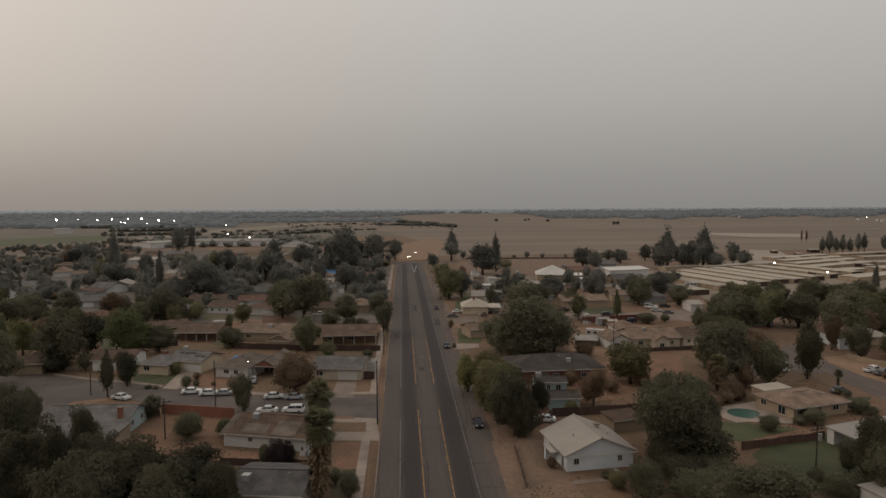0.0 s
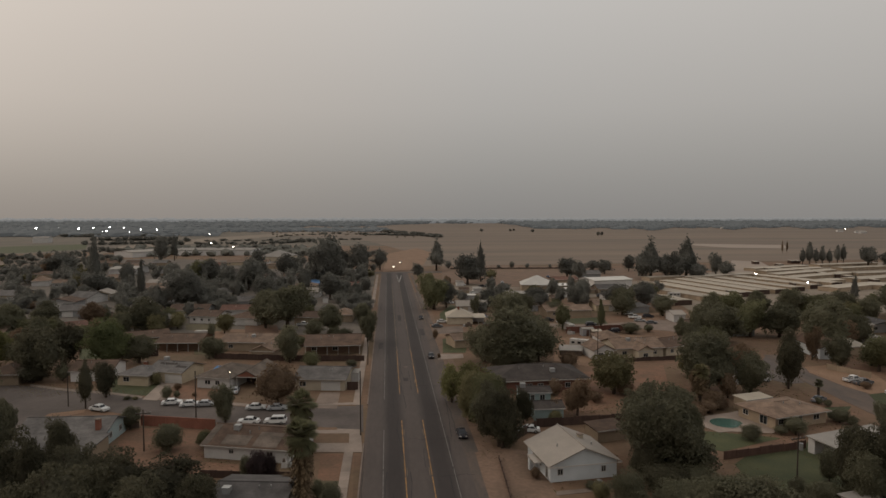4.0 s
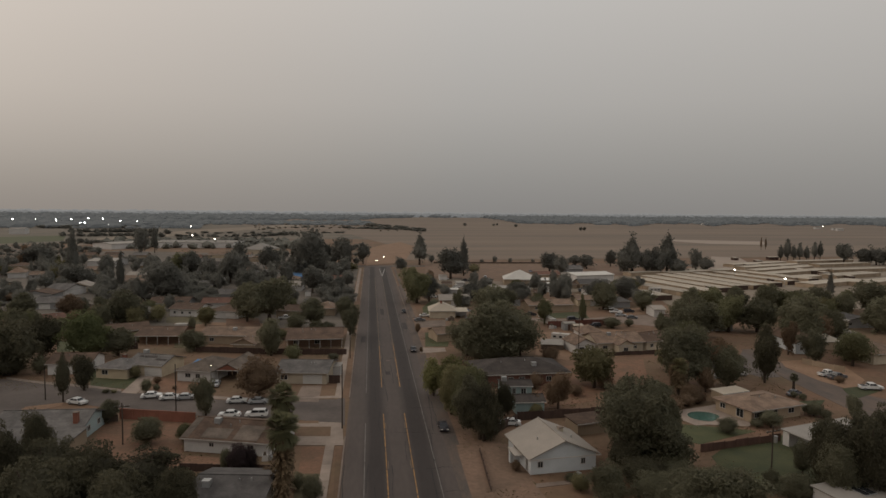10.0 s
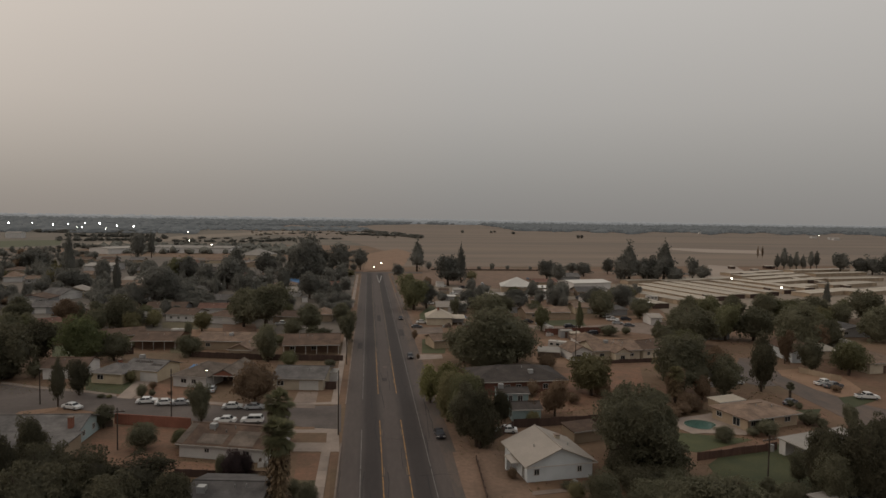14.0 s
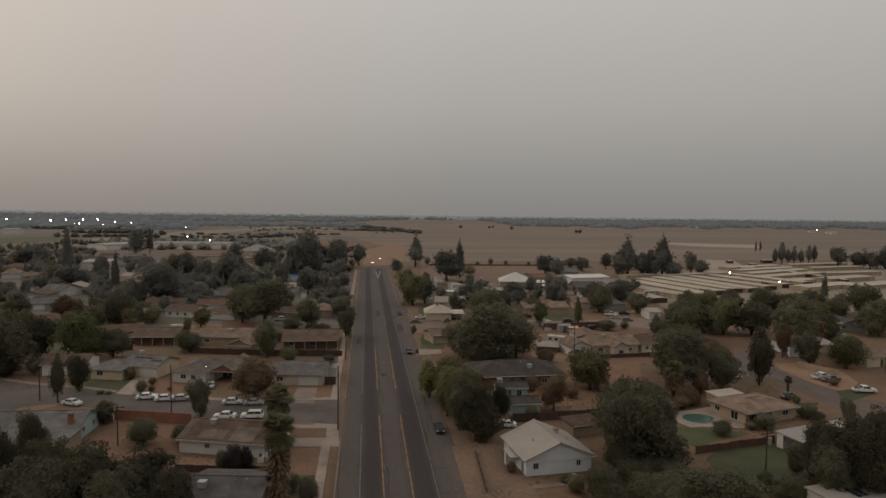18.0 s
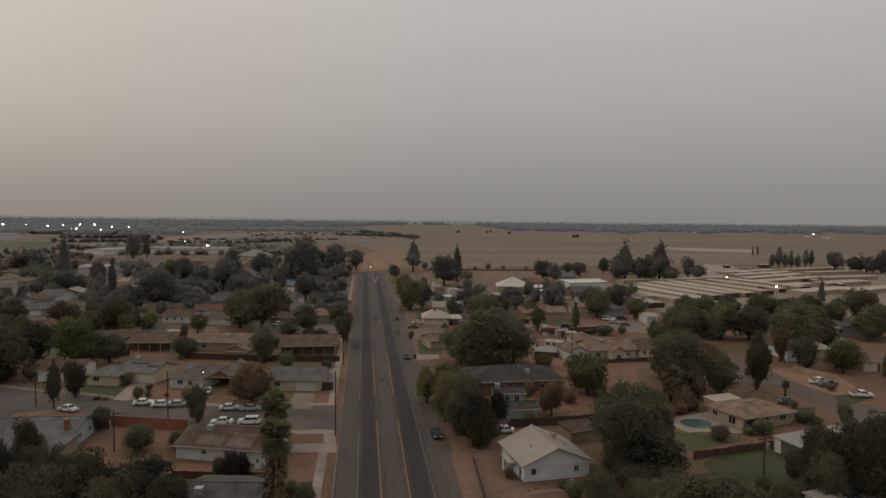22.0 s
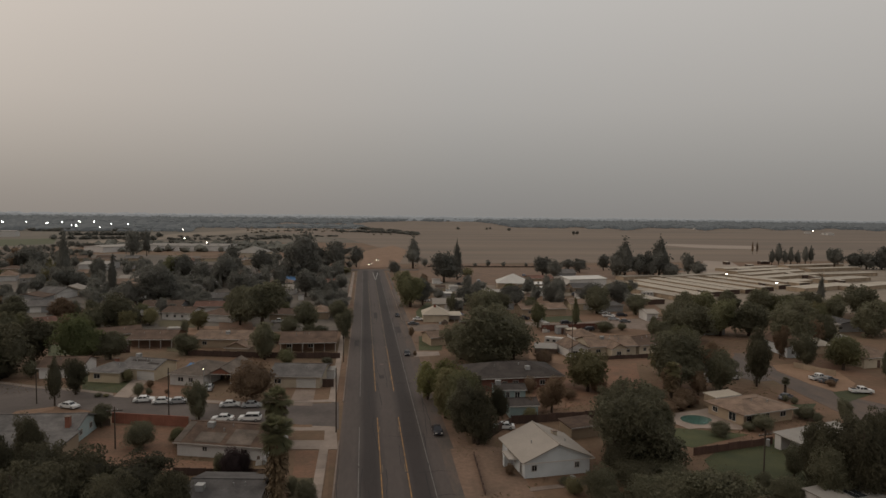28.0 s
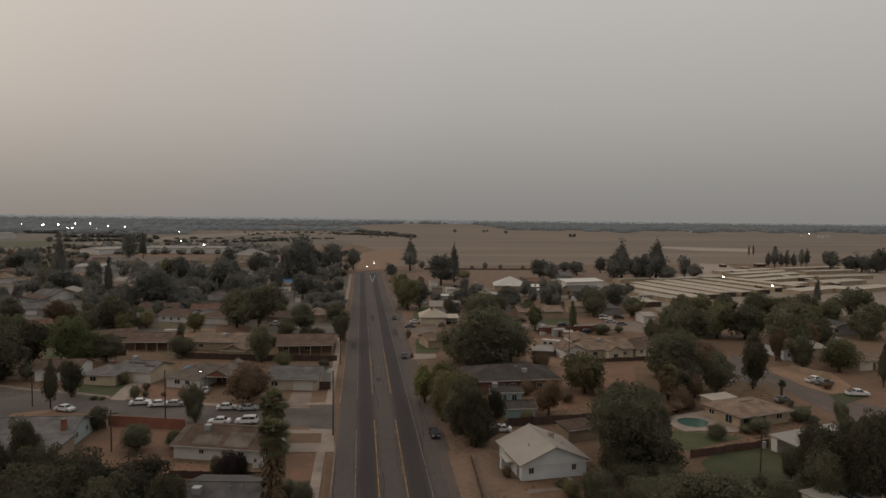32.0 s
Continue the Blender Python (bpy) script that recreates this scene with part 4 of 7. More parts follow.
        cr.prism([(x - w, y - w * 0.3), (x + w * 0.3, y - w), (nx + w, ny + w * 0.3), (nx - w * 0.3, ny + w)], 0.033, 0.041)
        x, y = nx, ny
tagged(part("tar_seams", cr, M["tyre"]), "dark tar-filled cracks in the asphalt", "road crack", kind="stuff")

# kerb and pavement along the main road
for y0, y1 in ((-40, 110.5), (133.5, 262), (276, 430)):
    n = round((y1 - y0) / 6)
    ab = [(y0 + (y1 - y0) * i / n, y0 + (y1 - y0) * (i + 1) / n) for i in range(n)]
    bits("kerb", "kerb_stone", [(-4.4, a, -4.15, b - 0.02) for a, b in ab], 0.16, M["oldconcrete"], "stained concrete kerb along the road", "kerb", 0.2)
    bits("pavement", "slab", [(-7.4, a, -5.9, b - 0.03) for a, b in ab], 0.11, M["concrete"], "concrete pavement beside a dirt strip", "pavement", 0.12)
ab = [232 + i * 7.5 for i in range(26)]
bits("kerb", "kerb_stone", [(14.05, a, 14.3, a + 7.45) for a in ab], 0.16, M["oldconcrete"], "stained concrete kerb along the road", "kerb", 0.2)
bits("pavement", "slab", [(15.4, a, 16.8, a + 7.45) for a in ab], 0.11, M["dustyasphalt"], "dusty pavement beside front yards", "pavement", 0.12)


# ---- side streets and yards ----
TAKEN.append((-47.8, 132.8, 18.5))
TAKEN.append((-4.9, 125.1, 7.0))
TAKEN.append((-15.3, 126.4, 7.0))
TAKEN.append((-23.8, 127.9, 7.0))
TAKEN.append((-35.0, 130.7, 7.0))
TAKEN.append((-48.5, 135.0, 7.0))
TAKEN.append((-61.6, 141.2, 7.0))
TAKEN.append((-68.7, 142.8, 7.0))
TAKEN.append((-73.5, 140.7, 7.0))
TAKEN.append((-88.4, 141.7, 7.0))
strip("side_street", [(-5.2, 133.64), (-17.06, 132.26), (-28.77, 134.03), (-37.39, 136.75), (-48.3, 140.53), (-61.58, 146.39), (-74.12, 150.61), (-83.65, 155.2), (-112.59, 164.64), (-69.61, 101.1), (-64.19, 118.67), (-63.27, 126.25), (-63.34, 135.04), (-61.63, 136.04), (-48.75, 129.41), (-32.53, 124.56), (-18.86, 121.71), (-13.47, 120.58), (-4.53, 116.62)], 0.028, M["sideasphalt"], "grey asphalt side street meeting the main road", "road")
TAKEN.append((81.4, 223.5, 12.0))
TAKEN.append((53.5, 227.6, 7.0))
TAKEN.append((71.7, 220.7, 7.0))
TAKEN.append((90.1, 223.8, 7.0))
TAKEN.append((110.3, 221.7, 7.0))
strip("side_street", [(52.64, 224.03), (70.27, 216.11), (87.47, 217.34), (101.94, 206.6), (118.59, 236.88), (92.64, 230.35), (73.19, 225.23), (54.3, 231.23)], 0.028, M["oldconcrete"], "pale grey side street", "road")
strip("side_street", [(93.0, 146.0), (99.5, 160.5), (107.8, 171.0), (102.6, 153.0), (99.6, 142.0), (95.0, 141.5)], 0.026, M["sideasphalt"], "grey asphalt yard at the end of the lane", "road")
TAKEN.append((102.7, 131.1, 11.6))
TAKEN.append((105.1, 163.6, 7.0))
TAKEN.append((98.2, 143.6, 7.0))
TAKEN.append((100.8, 136.0, 7.0))
TAKEN.append((100.6, 122.2, 7.0))
TAKEN.append((103.3, 112.9, 7.0))
TAKEN.append((108.2, 108.7, 7.0))
strip("side_street", [(107.7, 172.0), (111.4, 171.6), (109.0, 156.0), (107.6, 142.0), (107.4, 129.0), (112.0, 120.0), (117.0, 117.7), (99.4, 99.6), (95.6, 104.3), (97.2, 116.0), (98.6, 131.6), (99.8, 141.2), (102.0, 152.0)], 0.03, M["dustyasphalt"], "narrow dusty asphalt lane between the yards", "road")
for x, y in ((109, 167), (105.5, 155), (103.5, 144), (103, 133), (102.5, 122), (103, 110)):
    TAKEN.append((x, y, 7.0))
TAKEN.append((98.0, 214.0, 14.0))
TAKEN.append((-8.8, 112.8, 4.2))
strip("pavement_corner", [(-13.68, 119.63), (-5.1, 117.92), (-4.31, 106.43), (-12.26, 107.16)], 0.09, M["concrete"], "concrete corner pavement with dirt strips", "pavement")
TAKEN.append((-10.1, 113.7, 2.4))
strip("dirt_bed", [(-13.62, 116.51), (-7.06, 115.93), (-6.85, 110.96), (-13.04, 111.52)], 0.1, M["dirt"], "brown dirt strip in the corner pavement", "ground")
TAKEN.append((-11.4, 118.9, 1.0))
strip("dirt_bed", [(-13.38, 119.76), (-9.58, 119.43), (-9.47, 117.99), (-13.22, 118.32)], 0.1, M["dirt"], "brown dirt strip by the kerb", "ground")
TAKEN.append((-4.8, 95.3, 1.9))
strip("verge", [(-5.65, 105.03), (-4.53, 104.93), (-3.98, 85.57), (-4.9, 85.66)], 0.05, M["dirt"], "brown dirt verge between kerb and pavement", "ground")
TAKEN.append((-8.9, 100.7, 2.8))
strip("front_yard", [(-11.23, 106.3), (-6.82, 105.89), (-6.79, 95.14), (-10.68, 95.51)], 0.04, M["reddirt"], "reddish bare dirt front yard", "ground")
TAKEN.append((-8.6, 90.7, 2.5))
strip("front_lawn", [(-10.68, 95.51), (-6.79, 95.14), (-6.66, 85.83), (-10.4, 86.19)], 0.04, M["drygrass"], "dry grass patch beside the pavement", "ground")
TAKEN.append((-38.1, 108.9, 8.2))
strip("back_yard", [(-50.3, 122.86), (-33.23, 121.36), (-28.13, 95.16), (-40.77, 96.37)], 0.03, M["reddirt"], "reddish dry back yard", "ground")
TAKEN.append((-58.5, 153.7, 6.0))
strip("front_lawn", [(-62.36, 148.27), (-50.28, 143.26), (-52.68, 159.97), (-68.66, 163.41)], 0.03, M["lawn"], "mown green front lawn", "ground")
TAKEN.append((-52.0, 150.3, 3.5))
strip("driveway", [(-53.36, 141.8), (-49.84, 140.66), (-50.44, 158.72), (-54.56, 160.12)], 0.05, M["concrete"], "pale concrete driveway", "driveway")
TAKEN.append((-13.0, 137.8, 3.2))
strip("driveway", [(-15.56, 132.13), (-10.54, 131.32), (-10.77, 143.6), (-15.2, 143.97)], 0.05, M["oldconcrete"], "concrete driveway to a garage", "driveway")
TAKEN.append((-8.9, 136.9, 2.3))
strip("front_yard", [(-11.31, 140.93), (-7.09, 140.58), (-6.7, 132.96), (-10.46, 133.28)], 0.04, M["dirt"], "brown dirt front yard", "ground")
TAKEN.append((-29.2, 137.3, 3.5))
strip("pavement", [(-49.63, 141.07), (-37.5, 137.16), (-28.85, 134.43), (-6.03, 133.71), (-5.88, 135.75), (-17.37, 134.66), (-29.28, 136.47), (-38.07, 139.26), (-49.8, 143.22)], 0.06, M["concrete"], "concrete pavement along the side street", "pavement")
TAKEN.append((-68.7, 149.7, 2.9))
strip("pavement", [(-83.65, 155.2), (-74.12, 150.61), (-61.58, 146.39), (-53.69, 142.68), (-54.35, 144.47), (-62.36, 148.27), (-75.08, 152.57), (-84.76, 157.27)], 0.06, M["concrete"], "concrete pavement along the side street", "pavement")
TAKEN.append((-43.1, 146.0, 4.4))
strip("front_yard", [(-47.69, 142.18), (-36.07, 138.27), (-39.78, 150.22), (-48.9, 153.41)], 0.03, M["reddirt"], "bare reddish front yard", "ground")
TAKEN.append((-61.8, 123.2, 3.1))
strip("corner_yard", [(-68.22, 125.1), (-68.41, 133.24), (-62.28, 135.61), (-61.67, 133.32), (-65.86, 129.82), (-65.46, 119.96)], 0.04, M["tandirt"], "tan dirt corner beside the street", "ground")
TAKEN.append((20.2, 93.2, 7.0))
strip("side_yard", [(14.66, 104.7), (19.93, 106.88), (24.74, 103.77), (24.34, 94.31), (24.32, 85.97), (25.13, 77.93), (14.14, 79.01), (14.39, 93.13)], 0.035, M["dustydirt"], "tan dirt side yard along the road shoulder", "ground")
TAKEN.append((51.7, 142.6, 11.5))
strip("back_yard", [(48.92, 156.66), (59.56, 158.87), (73.54, 162.25), (64.71, 139.37), (48.01, 127.54), (33.3, 123.06), (34.09, 130.74)], 0.03, M["reddirt"], "orange-brown bare yard", "ground")
TAKEN.append((65.1, 115.5, 5.3))
strip("pool_deck", [(59.9, 117.5), (62.34, 119.6), (68.69, 121.3), (71.2, 122.4), (71.4, 116.2), (71.2, 114.4), (73.0, 111.9), (70.67, 109.0), (63.22, 110.6), (60.77, 110.3), (59.6, 113.6)], 0.1, M["concrete"], "pale concrete pool deck", "deck")
TAKEN.append((63.9, 94.1, 7.2))
strip("lawn", [(63.45, 102.37), (73.82, 104.23), (73.4, 96.24), (64.47, 82.47), (52.94, 83.58), (55.6, 95.94)], 0.04, M["lawn"], "green back lawn", "ground")
TAKEN.append((61.2, 106.4, 3.9))
strip("lawn", [(57.71, 111.72), (67.1, 108.4), (70.43, 106.59), (56.6, 101.38), (54.21, 103.76)], 0.04, M["lawn"], "dull green pool-side lawn", "ground")
TAKEN.append((113.2, 145.7, 7.5))
strip("dirt_lot", [(109.84, 156.95), (119.96, 158.78), (122.27, 148.08), (118.16, 137.53), (108.38, 129.27), (106.65, 137.95), (107.01, 151.02)], 0.05, M["tandirt"], "tan gravel parking lot", "ground")
TAKEN.append((109.6, 128.8, 3.0))
strip("front_lawn", [(107.13, 131.19), (114.28, 132.94), (113.91, 128.36), (103.11, 122.88)], 0.06, M["lawn"], "pale concrete drive and lawn edge", "ground")
TAKEN.append((91.6, 120.5, 2.2))
strip("front_lawn", [(90.79, 123.12), (96.91, 123.4), (91.52, 118.04), (87.21, 117.31)], 0.05, M["lawn"], "small green front lawn", "ground")
TAKEN.append((24.9, 254.9, 6.9))
strip("front_lawn", [(21.2, 256.26), (28.43, 282.31), (30.71, 268.37), (24.33, 230.45), (20.06, 236.94)], 0.05, M["lawn"], "small green front lawn", "ground")
TAKEN.append((20.7, 193.0, 5.3))
strip("front_lawn", [(17.87, 203.91), (26.16, 203.38), (22.65, 182.19), (16.04, 182.65)], 0.05, M["lawn"], "small green front lawn", "ground")
TAKEN.append((17.8, 177.9, 2.8))
strip("driveway", [(14.28, 181.26), (21.64, 180.74), (21.36, 175.61), (13.88, 174.04)], 0.06, M["concrete"], "pale concrete driveway", "driveway")
TAKEN.append((21.1, 219.3, 5.0))
strip("driveway", [(16.22, 224.99), (27.04, 226.7), (25.87, 213.41), (15.3, 211.98)], 0.06, M["oldconcrete"], "concrete driveway", "driveway")
TAKEN.append((-65.7, 232.5, 5.5))
strip("front_yard", [(-74.15, 239.66), (-61.08, 238.93), (-57.22, 223.77), (-70.51, 227.83)], 0.05, M["drygrass"], "dry front yard", "ground")
TAKEN.append((-44.0, 225.0, 7.1))
strip("front_yard", [(-53.13, 240.97), (-40.15, 234.12), (-35.0, 209.2), (-47.63, 215.89)], 0.05, M["reddirt"], "dry front yard", "ground")
TAKEN.append((79.9, 236.8, 7.3))
strip("front_lawn", [(69.0, 239.2), (84.6, 242.0), (81.2, 226.6), (65.6, 228.0)], 0.05, M["lawn"], "dull green front lawn", "ground")
strip("dirt_lot", [(-3.13, 448.52), (17.44, 467.37), (29.04, 510.29), (47.29, 682.46), (35.69, 775.97), (-0.03, 659.37)], 0.22, M["tandirt"], "bare dirt lot beyond the road end", "ground")
strip("dirt_lot", [(153.04, 377.59), (290.6, 469.62), (467.36, 519.05), (309.5, 315.16), (217.5, 240.32), (175.88, 242.46), (126.37, 252.57)], 0.08, M["drylot"], "pale dusty ground round the storage sheds", "ground")
strip("dirt_lot", [(93.28, 362.65), (153.04, 377.59), (134.79, 320.6), (96.94, 299.16), (77.27, 299.89)], 0.08, M["drylot"], "pale dusty lot", "ground")
strip("dry_strip", [(44.19, 510.59), (192.42, 458.77), (158.52, 377.5), (78.59, 342.84), (32.94, 379.5)], 0.09, M["dustydirt"], "dusty brown strip along the far fields", "ground")
pool(65.0, 115.2, 6.3, 5.8)

# ---- west side, nearest block ----
house("grey-roofed house with a pale blue side wall", -64.0, 112.7, -48.4, 112.3, 9.6, h=2.5, roof="gable", rise=1.7, wall="bluewall", top="r_grey", chimney=(13.4, 1.0, 0.5, "brickwall"), side=(("e", 2.4, 1.0, 0.9, 1.1), ("e", 6.2, 1.0, 0.9, 1.1)), vents=2)
house("flat-roofed rear addition with pale edge", -62.0, 103.6, -47.7, 103.4, 9.0, h=2.5, roof="flat", rise=0.2, wall="tanwall", top="r_grey", over=0.3, vents=0)
house("brown-roofed house with a white rear wall", -30.95, 106.14, -15.64, 101.97, 11.5, h=2.35, roof='gable', rise=1.7, wall='white', top='r_brown', wins=((4.9, 0.9, 1.0, 0.8), (11.5, 1.2, 1.0, 0.8)), vents=3, unit=(3.8, 4.2), patches=((3.4, 8.0, 0.5, 3.0), (9.0, 13.2, 0.4, 4.2), (0.1, 1.3, 0.2, 5.6)), patch='r_taupe')
house("blue-grey gabled house among dry suburban yards", -24.0, 82.6, -13.4, 81.2, 10.6, h=2.5, roof='gable', rise=1.25, wall='cream', top='r_blue', vents=2, unit=(1.6, 2.6))
strip("back_yard", [(-30.2, 104.6), (-21.4, 102.4), (-20.6, 98.0), (-28.4, 98.6)], 0.04, M["reddirt"], "reddish dirt strip behind the house", "ground")
fence("dark board fence behind the house", -28.6, 98.3, -14.2, 96.6, 1.2, "darkwood")
fence("red block wall along the side street", -47.0, 124.18, -32.14, 120.31, 1.9, "brickwall", cap=True, name='wall')
fence("weathered board fence beside the dry yard", -32.14, 120.31, -27.76, 108.58, 1.7, "greywood")
fence("weathered fence beside the dirt yard", -50.68, 122.58, -46.69, 122.54, 1.4, "greywood")
tree("bush", "plum", -19.6, 96.37, 4.7, 4.1, "beside a house wall")
tree("bush", "plum", -17.9, 96.69, 4.3, 2.7, "beside a house wall")
tree("round", "dark", -31.3, 124.22, 7.2, 4.6, "at the side street kerb")
tree("round", "dark", -48.07, 121.72, 4.34, 4.39, "behind the house")
tree("bush", "dark", -37.4, 110.2, 4.9, 5.9, "in the dirt yard")
tree("bush", "green", -31.54, 111.02, 3.44, 3.29, "beside the house")
tree("round", "deep", -49.04, 98.74, 9.75, 4.37, "behind the house")
tree("wide", "deep", -42.66, 87.39, 9.44, 8.21, "in the back yard")
tree("wide", "deep", -35.27, 83.15, 10.18, 9.68, "in the back yard")
tree("wide", "deep", -28.57, 82.49, 7.7, 10.4, "in the back yard")
tree("round", "deep", -45.66, 84.92, 11.78, 5.77, "in the back yard")
tree("round", "deep", -22.93, 78.42, 9.01, 5.5, "in the back yard")
tree("wide", "deep", -37.87, 76.1, 11.2, 10.42, "in the back yard")
tree("wide", "deep", -29.05, 74.01, 10.4, 10.28, "in the back yard")
tree("bush", "dark", -7.72, 85.93, 3.93, 3.39, "in the front yard")
tree("bush", "dark", -10.03, 89.65, 2.86, 2.4, "in the front yard")
tree("bush", "brown", -14.13, 90.96, 3.3, 2.75, "beside the palm")
palm(-11.65, 85.49, 11.44, 5.95, "green", 0.72)
palm(-14.61, 107.38, 9.1, 6.1, "green")
tree("bush", "dark", -21.68, 97.59, 3.93, 2.23, "beside the house")

# ---- west side, parked cars ----
car("suv", "c_white", -21.59, 122.94, 178, where='parked at the kerb of the side street')
car("sedan", "c_white", -26.71, 123.39, 178, where='parked at the kerb of the side street')
car("sedan", "c_white", -27.17, 132.35, 2, where='parked at the kerb of the side street')
car("sedan", "c_silver", -22.75, 131.59, 2, where='parked at the kerb of the side street')
car("sedan", "c_white", -45.67, 137.44, 8, where='parked at the kerb of the side street')
car("sedan", "c_white", -41.45, 135.89, 7, where='parked at the kerb of the side street')
car("sedan", "c_silver", -38.22, 135.62, 6, where='parked at the kerb of the side street')
car("sedan", "c_white", -59.03, 134.3, -24, where='parked on the side street')
car("sedan", "c_silver", -34.41, 145.53, 95, where='parked in an open carport')
car("pickup", "c_white", -30.52, 232.38, 0, where='parked in a driveway')

# ---- west side, second block ----
house("grey-roofed house with pale yellow walls", -64.36, 154.38, -55.81, 152.15, 9, h=2.6, roof='hip', rise=1.5, wall='yellowwall', top='r_grey', wins=((2.0, 1.6, 0.9, 1.2),), chimney=(4.2, 5.0, 0.5, 'brickwall'))
house("grey-roofed house with a white garage door", -58.26, 157.0, -48.6, 153.6, 9.6, h=2.8, roof='gable', rise=1.5, wall='yellowwall', top='r_grey', garage=(5.2, 4.6), unit=(1.2, 5.2), wins=((1.2, 1.5, 0.9, 1.2),), patches=((1.6, 6.4, 3.2, 3.9), (6.8, 9.6, 2.2, 2.9)), patch='r_dark', vents=3)
house("low brown-grey house with a white front wall", -44.9, 150.4, -35.9, 147.4, 13.0, h=2.7, roof='hip', rise=1.7, wall='white', top='r_taupe', wins=((2.5, 1.5, 0.9, 1.1), (5.2, 1.2, 0.9, 1.1)), vents=2, patches=((2.6, 3.7, 2.7, 5.4),), patch='tarp')
house("open carport under a red-brown gable", -35.6, 149.6, -29.9, 148.4, 12.5, h=2.7, roof='gablef', rise=1.5, wall='darkwood', top='r_taupe', vents=0, deep=5.0)
house("dark-roofed house with a wide white garage door", -21.8, 146.0, -9.4, 144.3, 13, h=2.7, roof='gable', rise=1.5, wall='cream', top='r_grey', garage=(6.6, 4.4), wins=((1.5, 1.6, 0.9, 1.2),), vents=2)
house("brown-roofed house with a white garage", -76.75, 158.17, -66.31, 158.5, 10, h=2.7, roof='gable', rise=1.5, wall='white', top='r_brown', garage=(5.2, 4.2))
house("small white garden shed", -8.9, 152.4, -6.9, 152.2, 3.4, h=2.3, roof='flat', rise=0.2, wall='white', top='r_white', over=0.1, vents=0, name='shed', cat='shed')
fence("dark double gate beside the dry yard", -9.3, 145.6, -6.8, 145.3, 1.9, "darkwood", name='gate')
fence("dark board fence along the back yards", -48.1, 180.9, -27.6, 176.2, 1.7, "darkwood")
fence("dark board fence along the back yards", -27.6, 176.2, -6.4, 174.2, 1.7, "darkwood")
fence("dark board fence behind the gardens", -76.67, 182.67, -65.32, 186.14, 1.8, "darkwood")
tree("bush", "brown", -23.4, 135.6, 9.2, 10.8, "in a front yard")
tree("cypress", "deep", -62.6, 136.18, 10.8, 3.9, "at the street corner")
tree("round", "deep", -62.0, 144.26, 7.4, 5.4, "at the kerb")
tree("wide", "deep", -84.7, 160.9, 14.5, 14.5, "among the houses")
tree("bush", "deep", -84.9, 158.8, 5.0, 9.0, "under the trees")
tree("round", "deep", -85.9, 176.0, 11.5, 10.5, "among the houses")
tree("round", "bright", -74.25, 175.16, 12.48, 10.72, "among the roofs")
tree("round", "dark", -67.52, 177.93, 7.68, 7.61, "among the roofs")
tree("round", "dark", -26.6, 174.4, 9.8, 7.2, "behind the fence")
tree("bush", "green", -20.2, 167.98, 4.49, 5.05, "against the fence")
tree("round", "dark", -48.91, 182.09, 6.37, 8.21, "behind the houses")
tree("bush", "olive", -54.72, 153.88, 3.34, 2.91, "beside the garage")
tree("bush", "dark", -78.63, 159.87, 4.36, 4.05, "beside the house")
tree("bush", "dark", -48.14, 141.79, 3.09, 2.69, "beside the drive")
tree("bush", "dark", -9.54, 168.44, 1.82, 3.9, "against the fence")

# ---- west side, third block ----
house("long low house with a brown roof and pale eave", -68.3, 191.3, -55.0, 190.5, 13.5, h=2.7, roof='gable', rise=1.6, wall='brownwall', top='r_brown', vents=2, deep=2.2)
house("brown-roofed house among dry suburban yards", -79.14, 196.3, -66.91, 202.71, 11, h=2.7, roof='gable', rise=1.5, wall='brownwall', top='r_brown', vents=1)
house("orange-brown roofed house among dry suburban yards", -50.0, 191.0, -33.4, 188.6, 12, h=2.7, roof='gable', rise=1.7, wall='tanwall', top='r_tan', wins=((3, 1.4, 0.9, 1.1),), unit=(9, 3.2), vents=2)
house("orange-brown gabled wing among dry suburban yards", -38.4, 178.6, -31.2, 176.9, 12, h=2.6, roof='gablef', rise=1.6, wall='tanwall', top='r_tan', vents=1)
house("wide brown-roofed house among dry suburban yards", -24.0, 182.6, -7.6, 182.9, 16, h=2.7, roof='gable', rise=1.9, wall='brownwall', top='r_brown', wins=((2, 1.6, 0.8, 1.2), (8, 1.6, 0.8, 1.2)), vents=4, deep=2.0)
house("brown-roofed house among dry suburban yards", -111.38, 207.34, -106.69, 214.87, 11, h=2.7, roof='hip', rise=1.6, wall='tanwall', top='r_brown')
house("brown-roofed house among dry suburban yards", -107.2, 216.96, -99.99, 221.87, 11, h=2.7, roof='gable', rise=1.5, wall='tanwall', top='r_red')
house("white-walled house with small windows and a brown roof", -74.33, 242.3, -62.67, 239.06, 11, h=2.7, roof='gable', rise=1.6, wall='white', top='r_brown', wins=((2, 1, 0.9, 1), (5, 1, 0.9, 1), (8, 1, 0.9, 1)))
house("white-walled brown-roofed house among dry suburban yards", -59.72, 237.6, -47.07, 233.09, 11, h=2.7, roof='hip', rise=1.6, wall='white', top='r_brown', garage=(8, 3.6))
house("tan house with a gabled roof", -20.65, 238.97, -12.72, 238.57, 11, h=2.8, roof='hip', rise=1.8, wall='tanwall', top='r_tan')
house("tan-walled house with a low roof", -34.87, 236.32, -22.77, 233.09, 10, h=2.7, roof='gable', rise=1.5, wall='tanwall', top='r_brown')
house("grey-roofed house with dark garage doors", -130.23, 260.58, -119.43, 261.61, 11, h=2.7, roof='gable', rise=1.6, wall='greywall', top='r_grey', garage=(2, 4))
tree("round", "dark", -19.0, 214.13, 10.0, 10.0, "in a front yard")
tree("round", "dark", -6.28, 200.83, 10.28, 6.8, "beside the main road")
